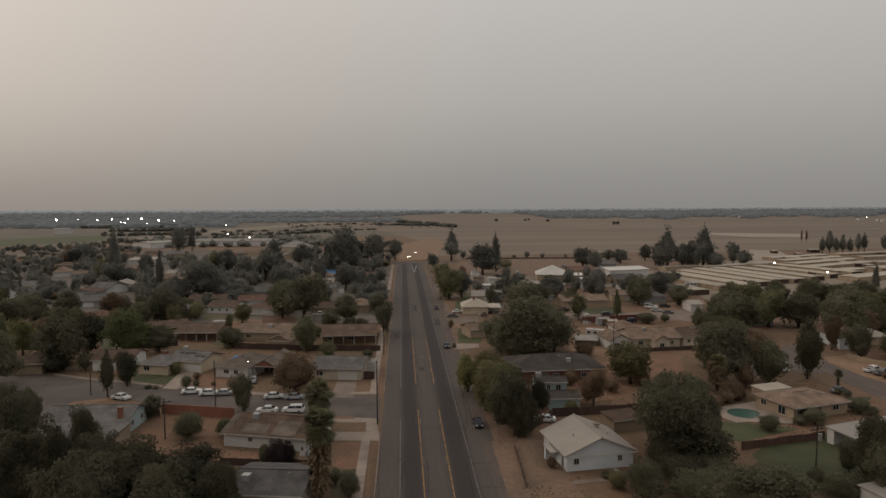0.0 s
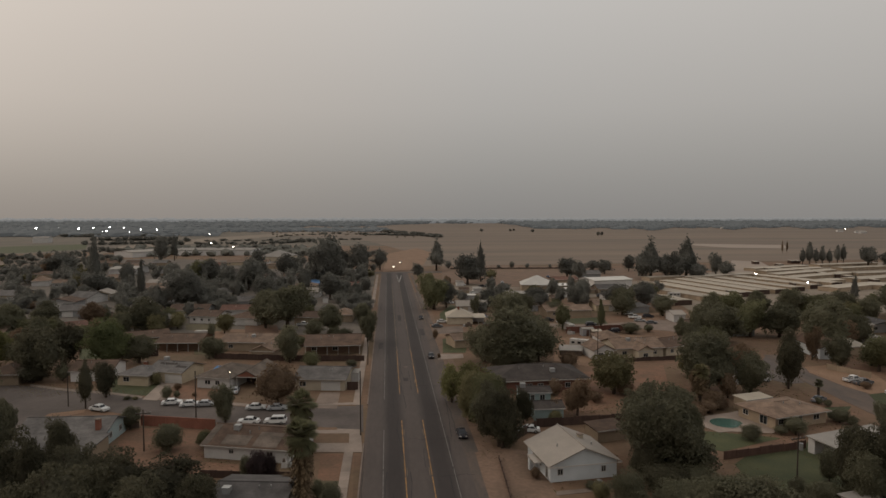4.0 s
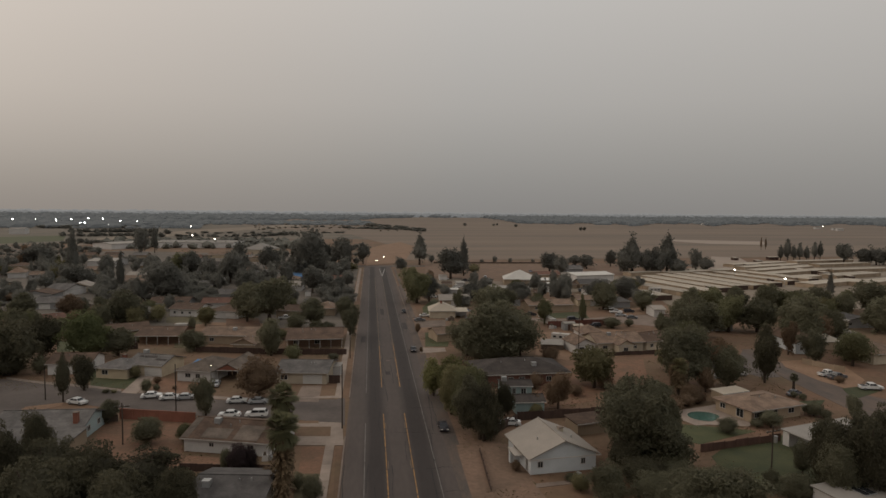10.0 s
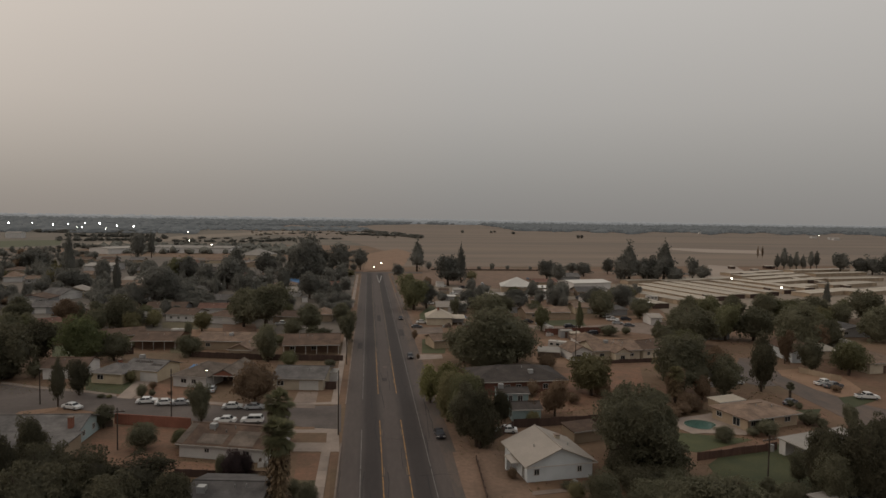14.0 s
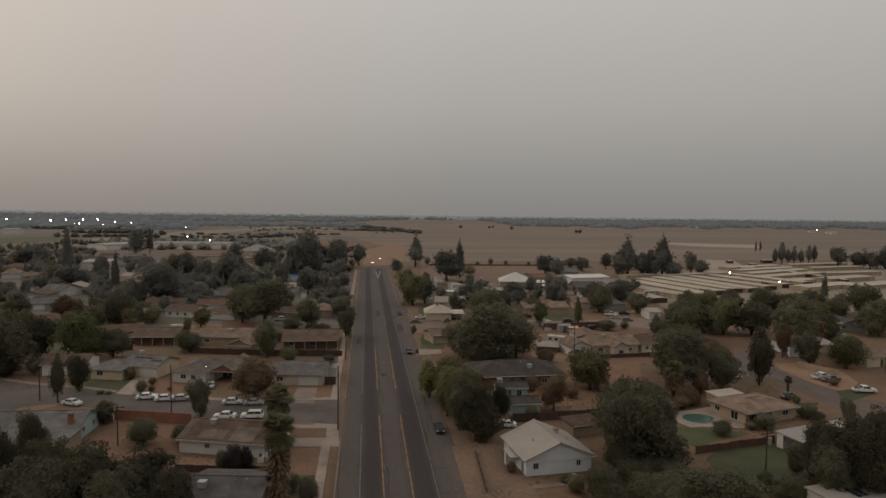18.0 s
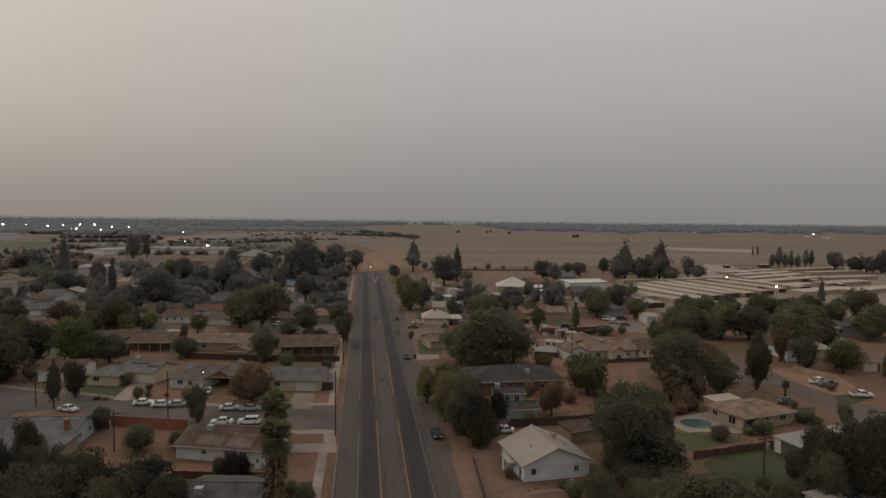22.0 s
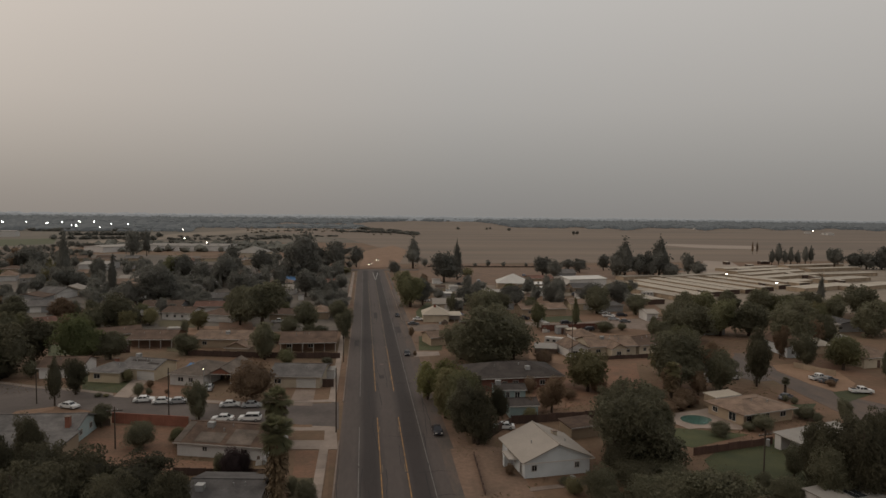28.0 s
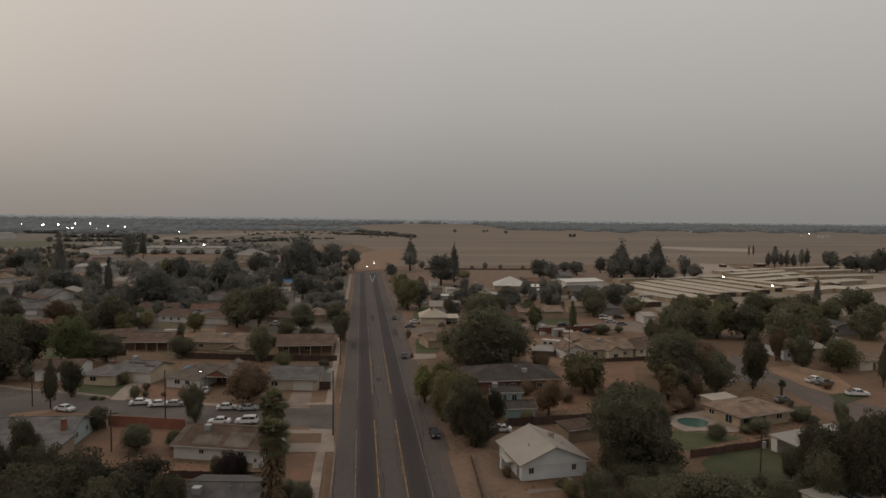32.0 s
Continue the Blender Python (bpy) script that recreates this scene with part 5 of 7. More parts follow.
tree("round", "dark", -9.89, 236.07, 7.6, 7.13, "beside the main road")
tree("wide", "dark", -34.6, 222.62, 18.25, 17.93, "among the houses")
tree("round", "dark", -43.2, 228.63, 14.05, 9.97, "among the houses")
tree("round", "dark", -83.14, 224.26, 11.18, 12.64, "among the houses")
tree("round", "brown", -106.8, 239.09, 8.54, 11.31, "in a front yard")
tree("round", "dark", -120.03, 232.96, 10.22, 10.15, "among the houses")
tree("round", "olive", -55.47, 220.48, 6.93, 6.5, "in a front yard")
tree("bush", "dark", -57.21, 210.62, 5.51, 2.91, "in a front yard")
tree("round", "dark", -88.85, 220.46, 7.93, 7.5, "among the houses")
tree("bush", "olive", -74.1, 230.27, 6.37, 6.72, "in a front yard")
tree("wide", "dark", -86.14, 278.66, 18.04, 19.14, "among the roofs")
tree("round", "dark", -94.84, 274.19, 11.31, 10.31, "among the roofs")

# ---- west side, towards the edge of the block ----
tree("round", "dark", -63.91, 110.39, 9.8, 4.82, "among the houses")
tree("round", "yellow", -103.4, 177.32, 9.99, 7.68, "among the houses")
tree("round", "dark", -125.4, 220.72, 11.11, 10.29, "among the houses")
tree("wide", "dark", -92.11, 147.57, 12.4, 9.81, "among the houses")
tree("round", "dark", -96.2, 173.68, 7.33, 7.26, "among the houses")
tree("wide", "dark", -60.97, 98.29, 13.41, 8.23, "among the houses")
tree("wide", "deep", -50.46, 85.39, 11.4, 8.64, "among the houses")
tree("round", "dark", -129.44, 213.38, 10.69, 10.61, "among the houses")
tree("round", "green", -115.76, 181.46, 12.11, 10.5, "among the houses")
tree("round", "dark", -107.65, 203.17, 8.58, 6.81, "among the houses")
house("brown-roofed house among dark trees", -94.73, 155.79, -86.56, 156.22, 11, h=2.7, roof='hip', rise=1.6, wall='tanwall', top='r_brown')
house("tan-roofed house among dark trees", -132.45, 210.52, -121.94, 211.8, 11, h=2.7, roof='gable', rise=1.6, wall='cream', top='r_tan')

# ---- fields and open land to the west ----
strip("pale_field", [(426.88, 859.14), (531.28, 806.94), (482.38, 723.37), (421.57, 743.5), (402.52, 809.97)], 0.2, M["palefield"], "pale stubble streak in the dry field", "field")
strip("green_field", [(-438.48, 668.57), (-387.41, 725.1), (-359.54, 790.64), (-419.79, 929.87), (-472.72, 885.16), (-533.09, 813.21)], 0.16, M["lawn"], "irrigated green sports field", "field")
strip("brown_field", [(-314.1, 478.41), (-275.51, 515.15), (-286.12, 624.51), (-315.34, 698.09), (-360.31, 674.26), (-415.78, 633.86)], 0.14, M["field"], "bare brown field beside the suburb", "field")
strip("far_road", [(-300.03, 668.79), (-295.81, 745.24), (-269.81, 995.49), (-125.94, 1636.92), (-138.37, 1798.48), (-317.18, 1170.55), (-344.87, 851.96)], 0.2, M["drylot"], "pale country road across open land", "road")
hall("white two-storey stadium building by the field", (-517.72, 975.22), (-496.92, 978.83), 20, 8)

# ---- west side, far landmarks ----
tree("wide", "dark", -74.5, 346.79, 17.5, 17.0, far=True)
tree("round", "dark", -85.67, 347.05, 13.5, 11.0, far=True)
tree("wide", "dark", -33.64, 374.26, 25.8, 22.41, far=True)
tree("round", "dark", -42.42, 380.69, 21.81, 13.37, far=True)
tree("round", "dark", -19.26, 457.58, 20.3, 17.82, far=True)
tree("round", "dark", -33.2, 457.5, 16.18, 16.13, far=True)
tree("round", "dark", -5.32, 467.19, 15.81, 12.45, far=True)
tree("cypress", "dark", -113.37, 303.06, 20.74, 5.16)
tree("conifer", "dark", -162.44, 367.81, 28.0, 11.16, far=True)
tree("wide", "dark", -144.0, 329.25, 13.5, 15.5, far=True)
tree("round", "dark", -195.75, 567.55, 23.24, 12.57, far=True)
tree("conifer", "dark", -188.94, 582.13, 23.89, 8.94, far=True)
tree("round", "dark", -83.45, 415.78, 18.11, 14.44, far=True)
tree("round", "dark", -64.09, 415.67, 16.38, 18.15, far=True)
tree("round", "dark", -41.95, 326.11, 14.36, 8.58, far=True)
tree("round", "dark", -27.3, 303.79, 13.46, 13.39, far=True)
tree("wide", "dark", -222.94, 456.44, 15.32, 22.92, far=True)
tree("round", "dark", -233.58, 456.38, 9.54, 15.23, far=True)
tree("round", "dark", -103.68, 381.67, 14.84, 15.12, far=True)
tree("wide", "dark", -53.82, 285.81, 15.02, 13.95)
tree("round", "dark", -14.41, 284.14, 10.63, 7.56)
tree("round", "green", -110.0, 381.77, 14.81, 16.4, far=True)
tree("round", "dark", -144.71, 367.45, 14.07, 9.35, far=True)
hall("long white-roofed school hall", (-214.28, 655.46), (-135.99, 651.03), 45, 5.5)
hall("long white-roofed hall behind trees", (-242.44, 626.96), (-223.14, 654.89), 30, 5.2)
hall("long white-roofed building behind trees", (-187.72, 443.74), (-169.29, 443.77), 25, 4.0)
house("pale hip-roofed hall among dry suburban yards", -111.94, 570.23, -89.71, 563.6, 28, h=4, roof='hip', rise=5, wall='cream', top='r_white', vents=0)
house("tan gabled house with lit porch", -201.05, 375.59, -192.14, 378.71, 12, h=3, roof='hip', rise=2.6, wall='white', top='r_tan', vents=0)
house("house with a pale roof", -132.99, 361.39, -120.04, 361.21, 12, h=2.8, roof='gable', rise=1.6, wall='tanwall', top='r_cream', vents=0)
house("house with a pale gable roof", -135.03, 298.07, -130.74, 310.42, 12, h=2.8, roof='gablef', rise=2.2, wall='white', top='r_grey', vents=0)
house("house with a white roof", -38.82, 312.22, -32.63, 312.04, 12, h=2.8, roof='gable', rise=1.6, wall='white', top='r_cream', vents=0)
for x, y, w in ((1088.9, 1446.6, 14.0), (1066.7, 1356.5, 22.0), (1040.0, 1310.0, 14.0), (980.0, 1785.0, 20.0)):
    house("far white farm building beyond the field", x, y, x + w, y - 3.0, 10, h=4.0, roof="gable", rise=1.2, wall="white", top="r_white", vents=0, cat="farm building")
strip("tarpaulin", [(-46.35, 380.76), (-39.8, 380.65), (-36.73, 348.45), (-42.45, 348.59)], 2.4, M["tarp"], "bright blue tarpaulin over a yard", "tarpaulin", thick=0.1, kind='')

# ---- east side, nearest block ----
house("white house under one broad pale cream gable", 23.75, 91.1, 35.64, 92.56, 11.2, h=2.6, roof="gablef", rise=2.5, wall="palewall", top="r_cream", over=0.6, wins=((1.7, 0.9, 1.0, 1.0), (8.8, 0.8, 1.0, 1.0)), side=(("w", 1.6, 0.9, 0.1, 2.0), ("w", 4.4, 0.8, 1.0, 1.0), ("w", 7.0, 1.0, 1.0, 1.0)), chimney=(7.6, 6.2, -0.3, "cream"), vents=2)
house("small white side porch on posts", 22.3, 94.1, 24.2, 94.33, 3.2, h=2.2, roof="flat", rise=0.1, wall="palewall", top="r_cream", posts=2, over=0.15, vents=0, name="porch", cat="porch")
house("low flat-roofed outbuilding with a brown roof", 36.6, 106.84, 42.9, 108.48, 4.6, h=2.2, roof='flat', rise=0.4, wall='tanwall', top='r_brown', over=0.3, vents=0)
house("dark grey hip-roofed house with red brick wall", 23.6, 138.2, 46.2, 139.4, 14, h=3.0, roof='hip', rise=2.2, wall='darkbrick', top='r_dark', wins=((7.6, 1.3, 1.0, 1.2), (10.2, 1.3, 1.0, 1.2), (13.0, 1.5, 1.0, 1.2), (16.6, 1.3, 1.0, 1.2)), unit=(14, 3), vents=2)
tree("bush", "olive", 32.2, 118.4, 2.6, 3.2, "before the teal wing")
TAKEN.append((54.0, 146.0, 15.0))
TAKEN.append((-57.0, 181.0, 7.0))
house("teal-sided upper storey with white-trimmed windows", 26.2, 124.2, 33.0, 123.7, 5.4, h=4.5, roof='gable', rise=0.6, wall='tealwall', top='r_dark', over=0.3, wins=((2.5, 0.8, 2.8, 1.25), (4.3, 1.1, 2.8, 1.25)), vents=0, unit=(0.6, 2.0), fascia="white")
house("low teal-sided wing with a grey roof", 28.2, 119.5, 34.6, 119.6, 5.2, h=2.5, roof='gable', rise=0.9, wall='tealwall', top='r_dark', over=0.35, vents=0)
fence("long black-capped board fence behind the yards", 27.98, 116.28, 45.67, 118.08, 1.7, "darkwood")
fence("dark board fence beside the road shoulder", 19.83, 106.34, 29.04, 117.5, 1.5, "darkwood")
# low dark boards added to draw the rut line in the dirt shoulder
fence("low dark boards standing for a rut along the shoulder", 18.17, 101.34, 17.24, 86.66, 0.7, "darkwood")
TAKEN.append((29.5, 88.7, 1.5))
strip("path", [(24.19, 88.61), (35.02, 89.94), (34.59, 88.78), (24.01, 87.29)], 0.06, M["oldconcrete"], "pale worn path beside the white house", "path")
car("sedan", "c_dark", 13.37, 112.9, -88, where='parked on the road shoulder')
car("sedan", "c_white", 26.0, 113.9, 170, where='parked behind the fence')
car("sedan", "c_dark", 12.19, 176.99, -90, where='parked on the road shoulder')
car("sedan", "c_dark", 12.95, 243.9, -90, where='parked on the road shoulder')
tree("round", "yellow", 16.9, 129.41, 9.4, 9.0, "beside the main road")
tree("round", "yellow", 13.67, 133.69, 8.25, 6.08, "beside the main road")
tree("wide", "deep", 19.2, 107.3, 10.8, 7.8, "beside the dirt shoulder")
tree("round", "deep", 26.16, 119.1, 6.47, 3.52, "beside the teal house")
tree("round", "green", 18.8, 117.0, 10.6, 6.38, "beside the dirt shoulder")
tree("round", "deep", 21.94, 120.49, 8.21, 3.99, "beside the teal house")
tree("wide", "dark", 42.6, 91.53, 14.0, 14.0, "beside the white house")
tree("bush", "deep", 38.94, 90.8, 7.92, 6.91, "under the big tree")
tree("bush", "deep", 39.67, 86.35, 5.05, 9.08, "under the big tree")
tree("bush", "dark", 44.6, 86.65, 4.5, 6.67, "under the big tree")
tree("bush", "deep", 44.59, 90.27, 7.93, 6.93, "under the big tree")
tree("round", "dark", 42.17, 102.17, 10.82, 6.78, "in a back yard")
tree("round", "dark", 49.6, 98.44, 8.82, 4.72, "in a back yard")
tree("round", "brown", 68.04, 132.16, 7.66, 5.05, "in a back yard")
tree("wide", "olive", 50.6, 136.9, 9.6, 10.4, "in a dry yard")
tree("round", "brown", 37.89, 122.66, 7.54, 5.73, "in a dry yard")
tree("wide", "dark", 72.6, 137.0, 13.4, 13.6, "among the houses")
tree("round", "dark", 71.4, 138.82, 12.06, 9.27, "among the houses")
tree("round", "brown", 86.5, 147.0, 8.6, 7.4, "among the houses")
tree("round", "deep", 92.3, 137.4, 14.2, 6.4, "beside the lane")
tree("wide", "dark", 43.9, 74.61, 8.6, 11.6, "in a back yard")
tree("round", "dark", 32.82, 81.98, 5.17, 5.46, "beside the dirt path")
tree("round", "dark", 39.48, 80.49, 4.34, 6.96, "in a back yard")
tree("bush", "dark", 64.47, 106.24, 2.92, 4.11, "beside the pool")
tree("bush", "dark", 74.4, 108.36, 3.54, 4.65, "against the tan house")
tree("bush", "olive", 72.93, 116.05, 2.62, 3.82, "against the tan house")
tree("bush", "dark", 87.06, 113.78, 2.95, 3.81, "in a front garden")
tree("round", "dark", 92.96, 110.55, 4.9, 3.95, "beside the lane")
tree("round", "deep", 64.4, 80.66, 11.28, 6.42, "in a back yard")
tree("wide", "deep", 68.44, 77.67, 12.97, 9.36, "in a back yard")
tree("bush", "dark", 66.03, 88.23, 5.32, 3.48, "beside the patio")
tree("bush", "dark", 57.46, 83.14, 3.33, 2.78, "on the lawn")
tree("wide", "deep", 80.61, 86.85, 11.39, 7.87, "in a back yard")
tree("wide", "dark", 64.5, 78.05, 8.34, 7.01, "in a back yard")
tree("round", "dark", 58.78, 79.46, 4.0, 4.71, "in a back yard")
tree("round", "olive", 15.9, 121.16, 9.0, 6.6, "in a dry yard")
tree("round", "dark", 18.2, 113.4, 9.2, 7.2, "in a dry yard")
tree("round", "deep", 19.64, 106.36, 7.97, 5.69, "in a dry yard")
tree("bush", "brown", 52.6, 135.67, 3.62, 5.11, "in a dry yard")
tree("bush", "brown", 47.72, 162.89, 3.82, 6.05, "in a dry yard")
tree("bush", "brown", 44.24, 131.13, 2.73, 4.17, "in a dry yard")
tree("bush", "brown", 36.98, 136.96, 3.86, 3.81, "in a dry yard")
tree("bush", "brown", 60.15, 118.93, 2.88, 5.0, "in a dry yard")
tree("bush", "brown", 67.62, 125.08, 3.88, 5.27, "in a dry yard")
tree("round", "dark", 60.42, 124.51, 4.2, 5.93, "in a dry yard")
tree("bush", "brown", 74.43, 131.63, 5.76, 4.55, "in a dry yard")
tree("bush", "olive", 30.08, 85.78, 2.48, 3.24, "in a dry yard")
tree("bush", "brown", 22.34, 93.43, 1.77, 1.74, "in a dry yard")

# ---- east side, pool house and lane ----
house("tan hip-roofed house beside a swimming pool", 71.5, 109.9, 85.3, 113.6, 10.2, h=2.5, roof='hip', rise=1.2, wall='tanwall', top='r_tan', over=0.7, vents=2, wins=((1.4, 1.2, 0.9, 1.1), (5.2, 2.2, 0.3, 1.8), (10.2, 1.6, 0.9, 1.1)), side=(('w', 2.5, 1.8, 0.4, 1.7), ('w', 7.0, 1.4, 0.9, 1.1)))
house("cream-roofed porch behind the tan house", 72.4, 121.2, 79.4, 123.1, 3.6, h=2.55, roof="flat", rise=0.2, wall="tanwall", top="r_metal", over=0.2, vents=0, name="porch", cat="porch")
house("white-roofed open patio cover on posts", 72.2, 94.4, 87.7, 98.9, 6.0, h=2.5, roof="flat", rise=0.3, wall="white", top="r_white", posts=4, over=0.3, vents=0, name="patio_cover", cat="patio cover")
house("white flat-roofed building with a dark roof panel", 61.5, 67.8, 70.4, 69.9, 10, h=3.0, roof="flat", rise=0.3, wall="white", top="r_white", over=0.3, vents=1)
fence("red-brown board fence between the back yards", 54.93, 97.94, 71.69, 101.62, 1.4, "fencewood")
for x, y, h, w in ((61.4, 120.4, 2.4, 4.6), (64.8, 122.2, 2.7, 4.8), (68.2, 124.0, 2.6, 4.6)):
    tree("bush", "brown", x, y, h, w, "in a hedge behind the pool")
fence("dark hedge-lined fence beside the dry yard", 60.09, 120.75, 71.08, 125.59, 1.7, "redwood")
roof_panel(65.0, 75.5, 13.3, 2.2, 3.0, 3.32)
pole(58.9, 85.28, 8.61, box=True)
pole(57.66, 168.77, 10.81)
pole(-4.96, 114.83, 11.91, arm=False)
pole(-5.3, 170.06, 6.9, arm=False)
pole(-41.38, 110.34, 7.2)
pole(-36.52, 123.26, 10.53, arm=False)
pole(-66.92, 138.04, 6.86, arm=False)
palm(93.0, 128.2, 4.1, 2.28, "dark", 0.0)
palm(66.82, 129.25, 7.12, 4.45, "olive")
car("pickup", "c_white", 111.61, 141.69, 10, where='parked on a gravel lot')
car("pickup", "c_grey", 111.94, 139.05, 8, where='parked on a gravel lot')
car("pickup", "c_white", 113.03, 129.79, -12, where='parked beside the lane')
car("sedan", "c_dark", 92.59, 149.23, -10, where='parked in a yard')
car("sedan", "c_white", 89.81, 143.95, 8, where='parked in a yard')
car("sedan", "c_white", 20.27, 234.39, 0, where='parked in a driveway')
car("sedan", "c_silver", 94.84, 230.22, -15, where='parked on the side street')
car("sedan", "c_grey", 97.15, 225.07, -15, where='parked on the side street')
car("suv", "c_dark", 73.5, 222.6, 5, where='parked on the side street')
car("suv", "c_white", 185.07, 209.22, 0, where='parked in a yard')
car("sedan", "c_grey", 92.34, 127.11, 30, where='parked beside the lane')
house("small white-walled house with a dark grey gable roof", 82.2, 141.9, 88.2, 141.2, 6.0, h=2.2, roof='gable', rise=1.1, wall='white', top='r_dark', over=0.15, vents=0)
house("brown-roofed house with white gable walls", 119.4, 164.6, 127.6, 163.4, 15, h=3.0, roof='gablef', rise=2.6, wall='palewall', top='r_brown', wins=((1.6, 1, 1, 1.1), (5.2, 1, 1, 1.1)), vents=1)
house("low wing with a pale metal roof", 129.4, 168.4, 137.6, 168.8, 7, h=2.6, roof='flat', rise=0.8, wall='tanwall', top='r_metal', over=0.3, vents=0)
house("white steep-roofed cottage among dry suburban yards", 135.46, 187.49, 139.61, 187.23, 9, h=3.2, roof='gable', rise=2.6, wall='white', top='r_white', vents=0)
house("tan house with a gabled roof", 131.85, 150.81, 144.06, 152.58, 12, h=2.9, roof='hip', rise=2.0, wall='cream', top='r_tan', door=5.0, vents=0)
house("white-walled house behind trees", 153.31, 199.5, 158.6, 200.29, 9, h=2.7, roof='gable', rise=1.3, wall='white', top='r_brown', vents=0)
house("cream house with a rounded roofline", 157.31, 197.59, 164.87, 199.35, 9, h=3.0, roof='hip', rise=1.8, wall='cream', top='r_cream', vents=0)
house("pale-roofed outbuilding among dry suburban yards", 146.94, 180.96, 153.18, 182.4, 6, h=2.5, roof='flat', rise=0.2, wall='white', top='r_white', over=0.2, vents=0)
fence("tan board fence along the gravel lot", 114.04, 154.12, 118.5, 144.4, 1.5, "tanwall")
tree("round", "green", 125.6, 150.64, 9.33, 8.94, "beside a house")
tree("round", "dark", 143.97, 181.96, 9.9, 7.85, "among the houses")
tree("wide", "dark", 127.31, 174.85, 13.75, 15.33, "among the houses")
tree("wide", "dark", 128.71, 196.78, 11.48, 13.29, "among the houses")
tree("round", "brown", 117.22, 164.42, 9.69, 4.8, "among the houses")
tree("wide", "dark", 104.37, 189.02, 12.73, 14.44, "among the houses")
tree("round", "green", 118.97, 197.41, 12.41, 11.37, "among the houses")
tree("wide", "dark", 170.17, 194.12, 10.64, 13.44, "among the houses")
tree("round", "dark", 175.38, 228.37, 10.1, 11.15, "among the houses")
tree("round", "dark", 105.54, 206.38, 9.28, 7.84, "beside the side street")
tree("wide", "dark", 197.55, 227.15, 13.09, 15.7, "among the houses")
tree("round", "dark", 174.94, 215.71, 10.65, 8.47, "among the houses")

# ---- east side, second and third blocks ----
house("tan hip-roofed house with white walls", 63.6, 184.8, 71.6, 184.6, 9, h=2.8, roof='hip', rise=1.9, wall='white', top='r_tan', wins=((4, 1.4, 0.9, 1.1),))
house("tan gabled wing of a house", 56.6, 169.0, 63.4, 169.8, 9, h=2.7, roof='gablef', rise=1.7, wall='white', top='r_tan', vents=0, wins=((1.6, 1.6, 0.8, 1.2),))
house("long tan-roofed house with cream walls", 63.6, 170.6, 78.4, 171.6, 12, h=2.8, roof='gable', rise=1.9, wall='cream', top='r_tan', unit=(5, 4), wins=((2, 1.4, 0.9, 1.1), (6, 1.4, 0.9, 1.1), (11, 1.4, 0.9, 1.1)), vents=7)
house("pale gabled front room of a tan-roofed house", 68.6, 167.6, 74.0, 168.0, 8.0, h=2.7, roof='gablef', rise=1.5, wall='cream', top='r_tan', vents=1, wins=((1.9, 1.4, 0.9, 1.1),))
house("tan-roofed end wing with cream walls", 78.6, 171.4, 89.2, 175.6, 11, h=2.7, roof='gable', rise=1.6, wall='cream', top='r_brown', wins=((2, 1.2, 0.9, 1.1), (5.5, 1.2, 0.9, 1.1)), vents=3)
trailer(55.0, 187.0, -32)
stack(60.6, 207.2, 8, 1.6, 1.2, 1.1, "trim", "white-covered")
stack(64.4, 206.6, -12, 1.4, 1.2, 0.9, "trim", "white-covered")
stack(71.2, 208.2, 4, 1.7, 1.3, 1.0, "trim", "white-covered")
stack(76.6, 187.6, 20, 2.4, 1.6, 1.2, "trim", "white-covered")
stack(81.4, 192.4, -15, 2.2, 1.5, 0.9, "tandirt", "tan-covered")
stack(58.6, 181.2, 30, 1.6, 1.4, 0.8, "greywood", "grey wooden")
house("long pale-roofed carport in a dusty yard", 51.7, 299.8, 69.0, 298.6, 7, h=2.6, roof='flat', rise=0.4, wall='greywall', top='r_bright', over=0.2, posts=6, vents=0, name='carport', cat='carport')
for x, y, a, k, c in ((79.8, 296.7, 10, "pickup", "c_white"), (73.4, 292.0, 95, "sedan", "c_dark"), (80.8, 327.5, 0, "sedan", "c_white"), (91.9, 329.0, 5, "suv", "c_white"), (95.9, 237.7, -12, "pickup", "c_white"), (101.7, 238.6, -8, "suv", "c_dark")):
    car(k, c, x, y, a, where="parked in a dusty yard")
    TAKEN.append((x, y, 3.0))
TAKEN.append((62.0, 226.0, 7.0))
house("small white flat-roofed yard shed", 48.8, 176.2, 55.2, 174.4, 5.5, h=1.7, roof='flat', rise=0.4, wall='greywood', top='r_white', over=0.2, vents=0)
house("brown-roofed long house among dry suburban yards", 61.8, 242.1, 81.0, 243.4, 11, h=2.7, roof='gable', rise=1.6, wall='tanwall', top='r_tan', vents=1, wins=((3, 1.4, 0.9, 1.1), (8, 1.4, 0.9, 1.1)))
house("pale hip-roofed house among dry suburban yards", 21.35, 230.17, 31.76, 229.62, 11, h=2.8, roof='hip', rise=2.8, wall='cream', top='r_metal', chimney=(4.5, 4, 0.4, 'brickwall'))
house("white-roofed carport among dry suburban yards", 30.58, 230.24, 36.24, 229.95, 8, h=2.5, roof='flat', rise=0.3, wall='white', top='r_metal', posts=3, over=0.2, vents=0, name='carport', cat='carport')
house("low tan house beside the road", 19.88, 187.81, 33.78, 191.37, 9, h=2.6, roof='gable', rise=1.3, wall='tanwall', top='r_tan', vents=1)
house("grey-roofed house among dry suburban yards", 99.47, 250.14, 108.3, 251.36, 11, h=2.7, roof='hip', rise=1.7, wall='greywall', top='r_grey')
house("pale metal-roofed shed among dry suburban yards", 106.47, 227.17, 111.74, 226.89, 9, h=3, roof='gable', rise=1.0, wall='white', top='r_cream', vents=0)
fence("red-brown board fence along the side street", 60.6, 209.6, 86.2, 213.4, 2.2, "redwood")
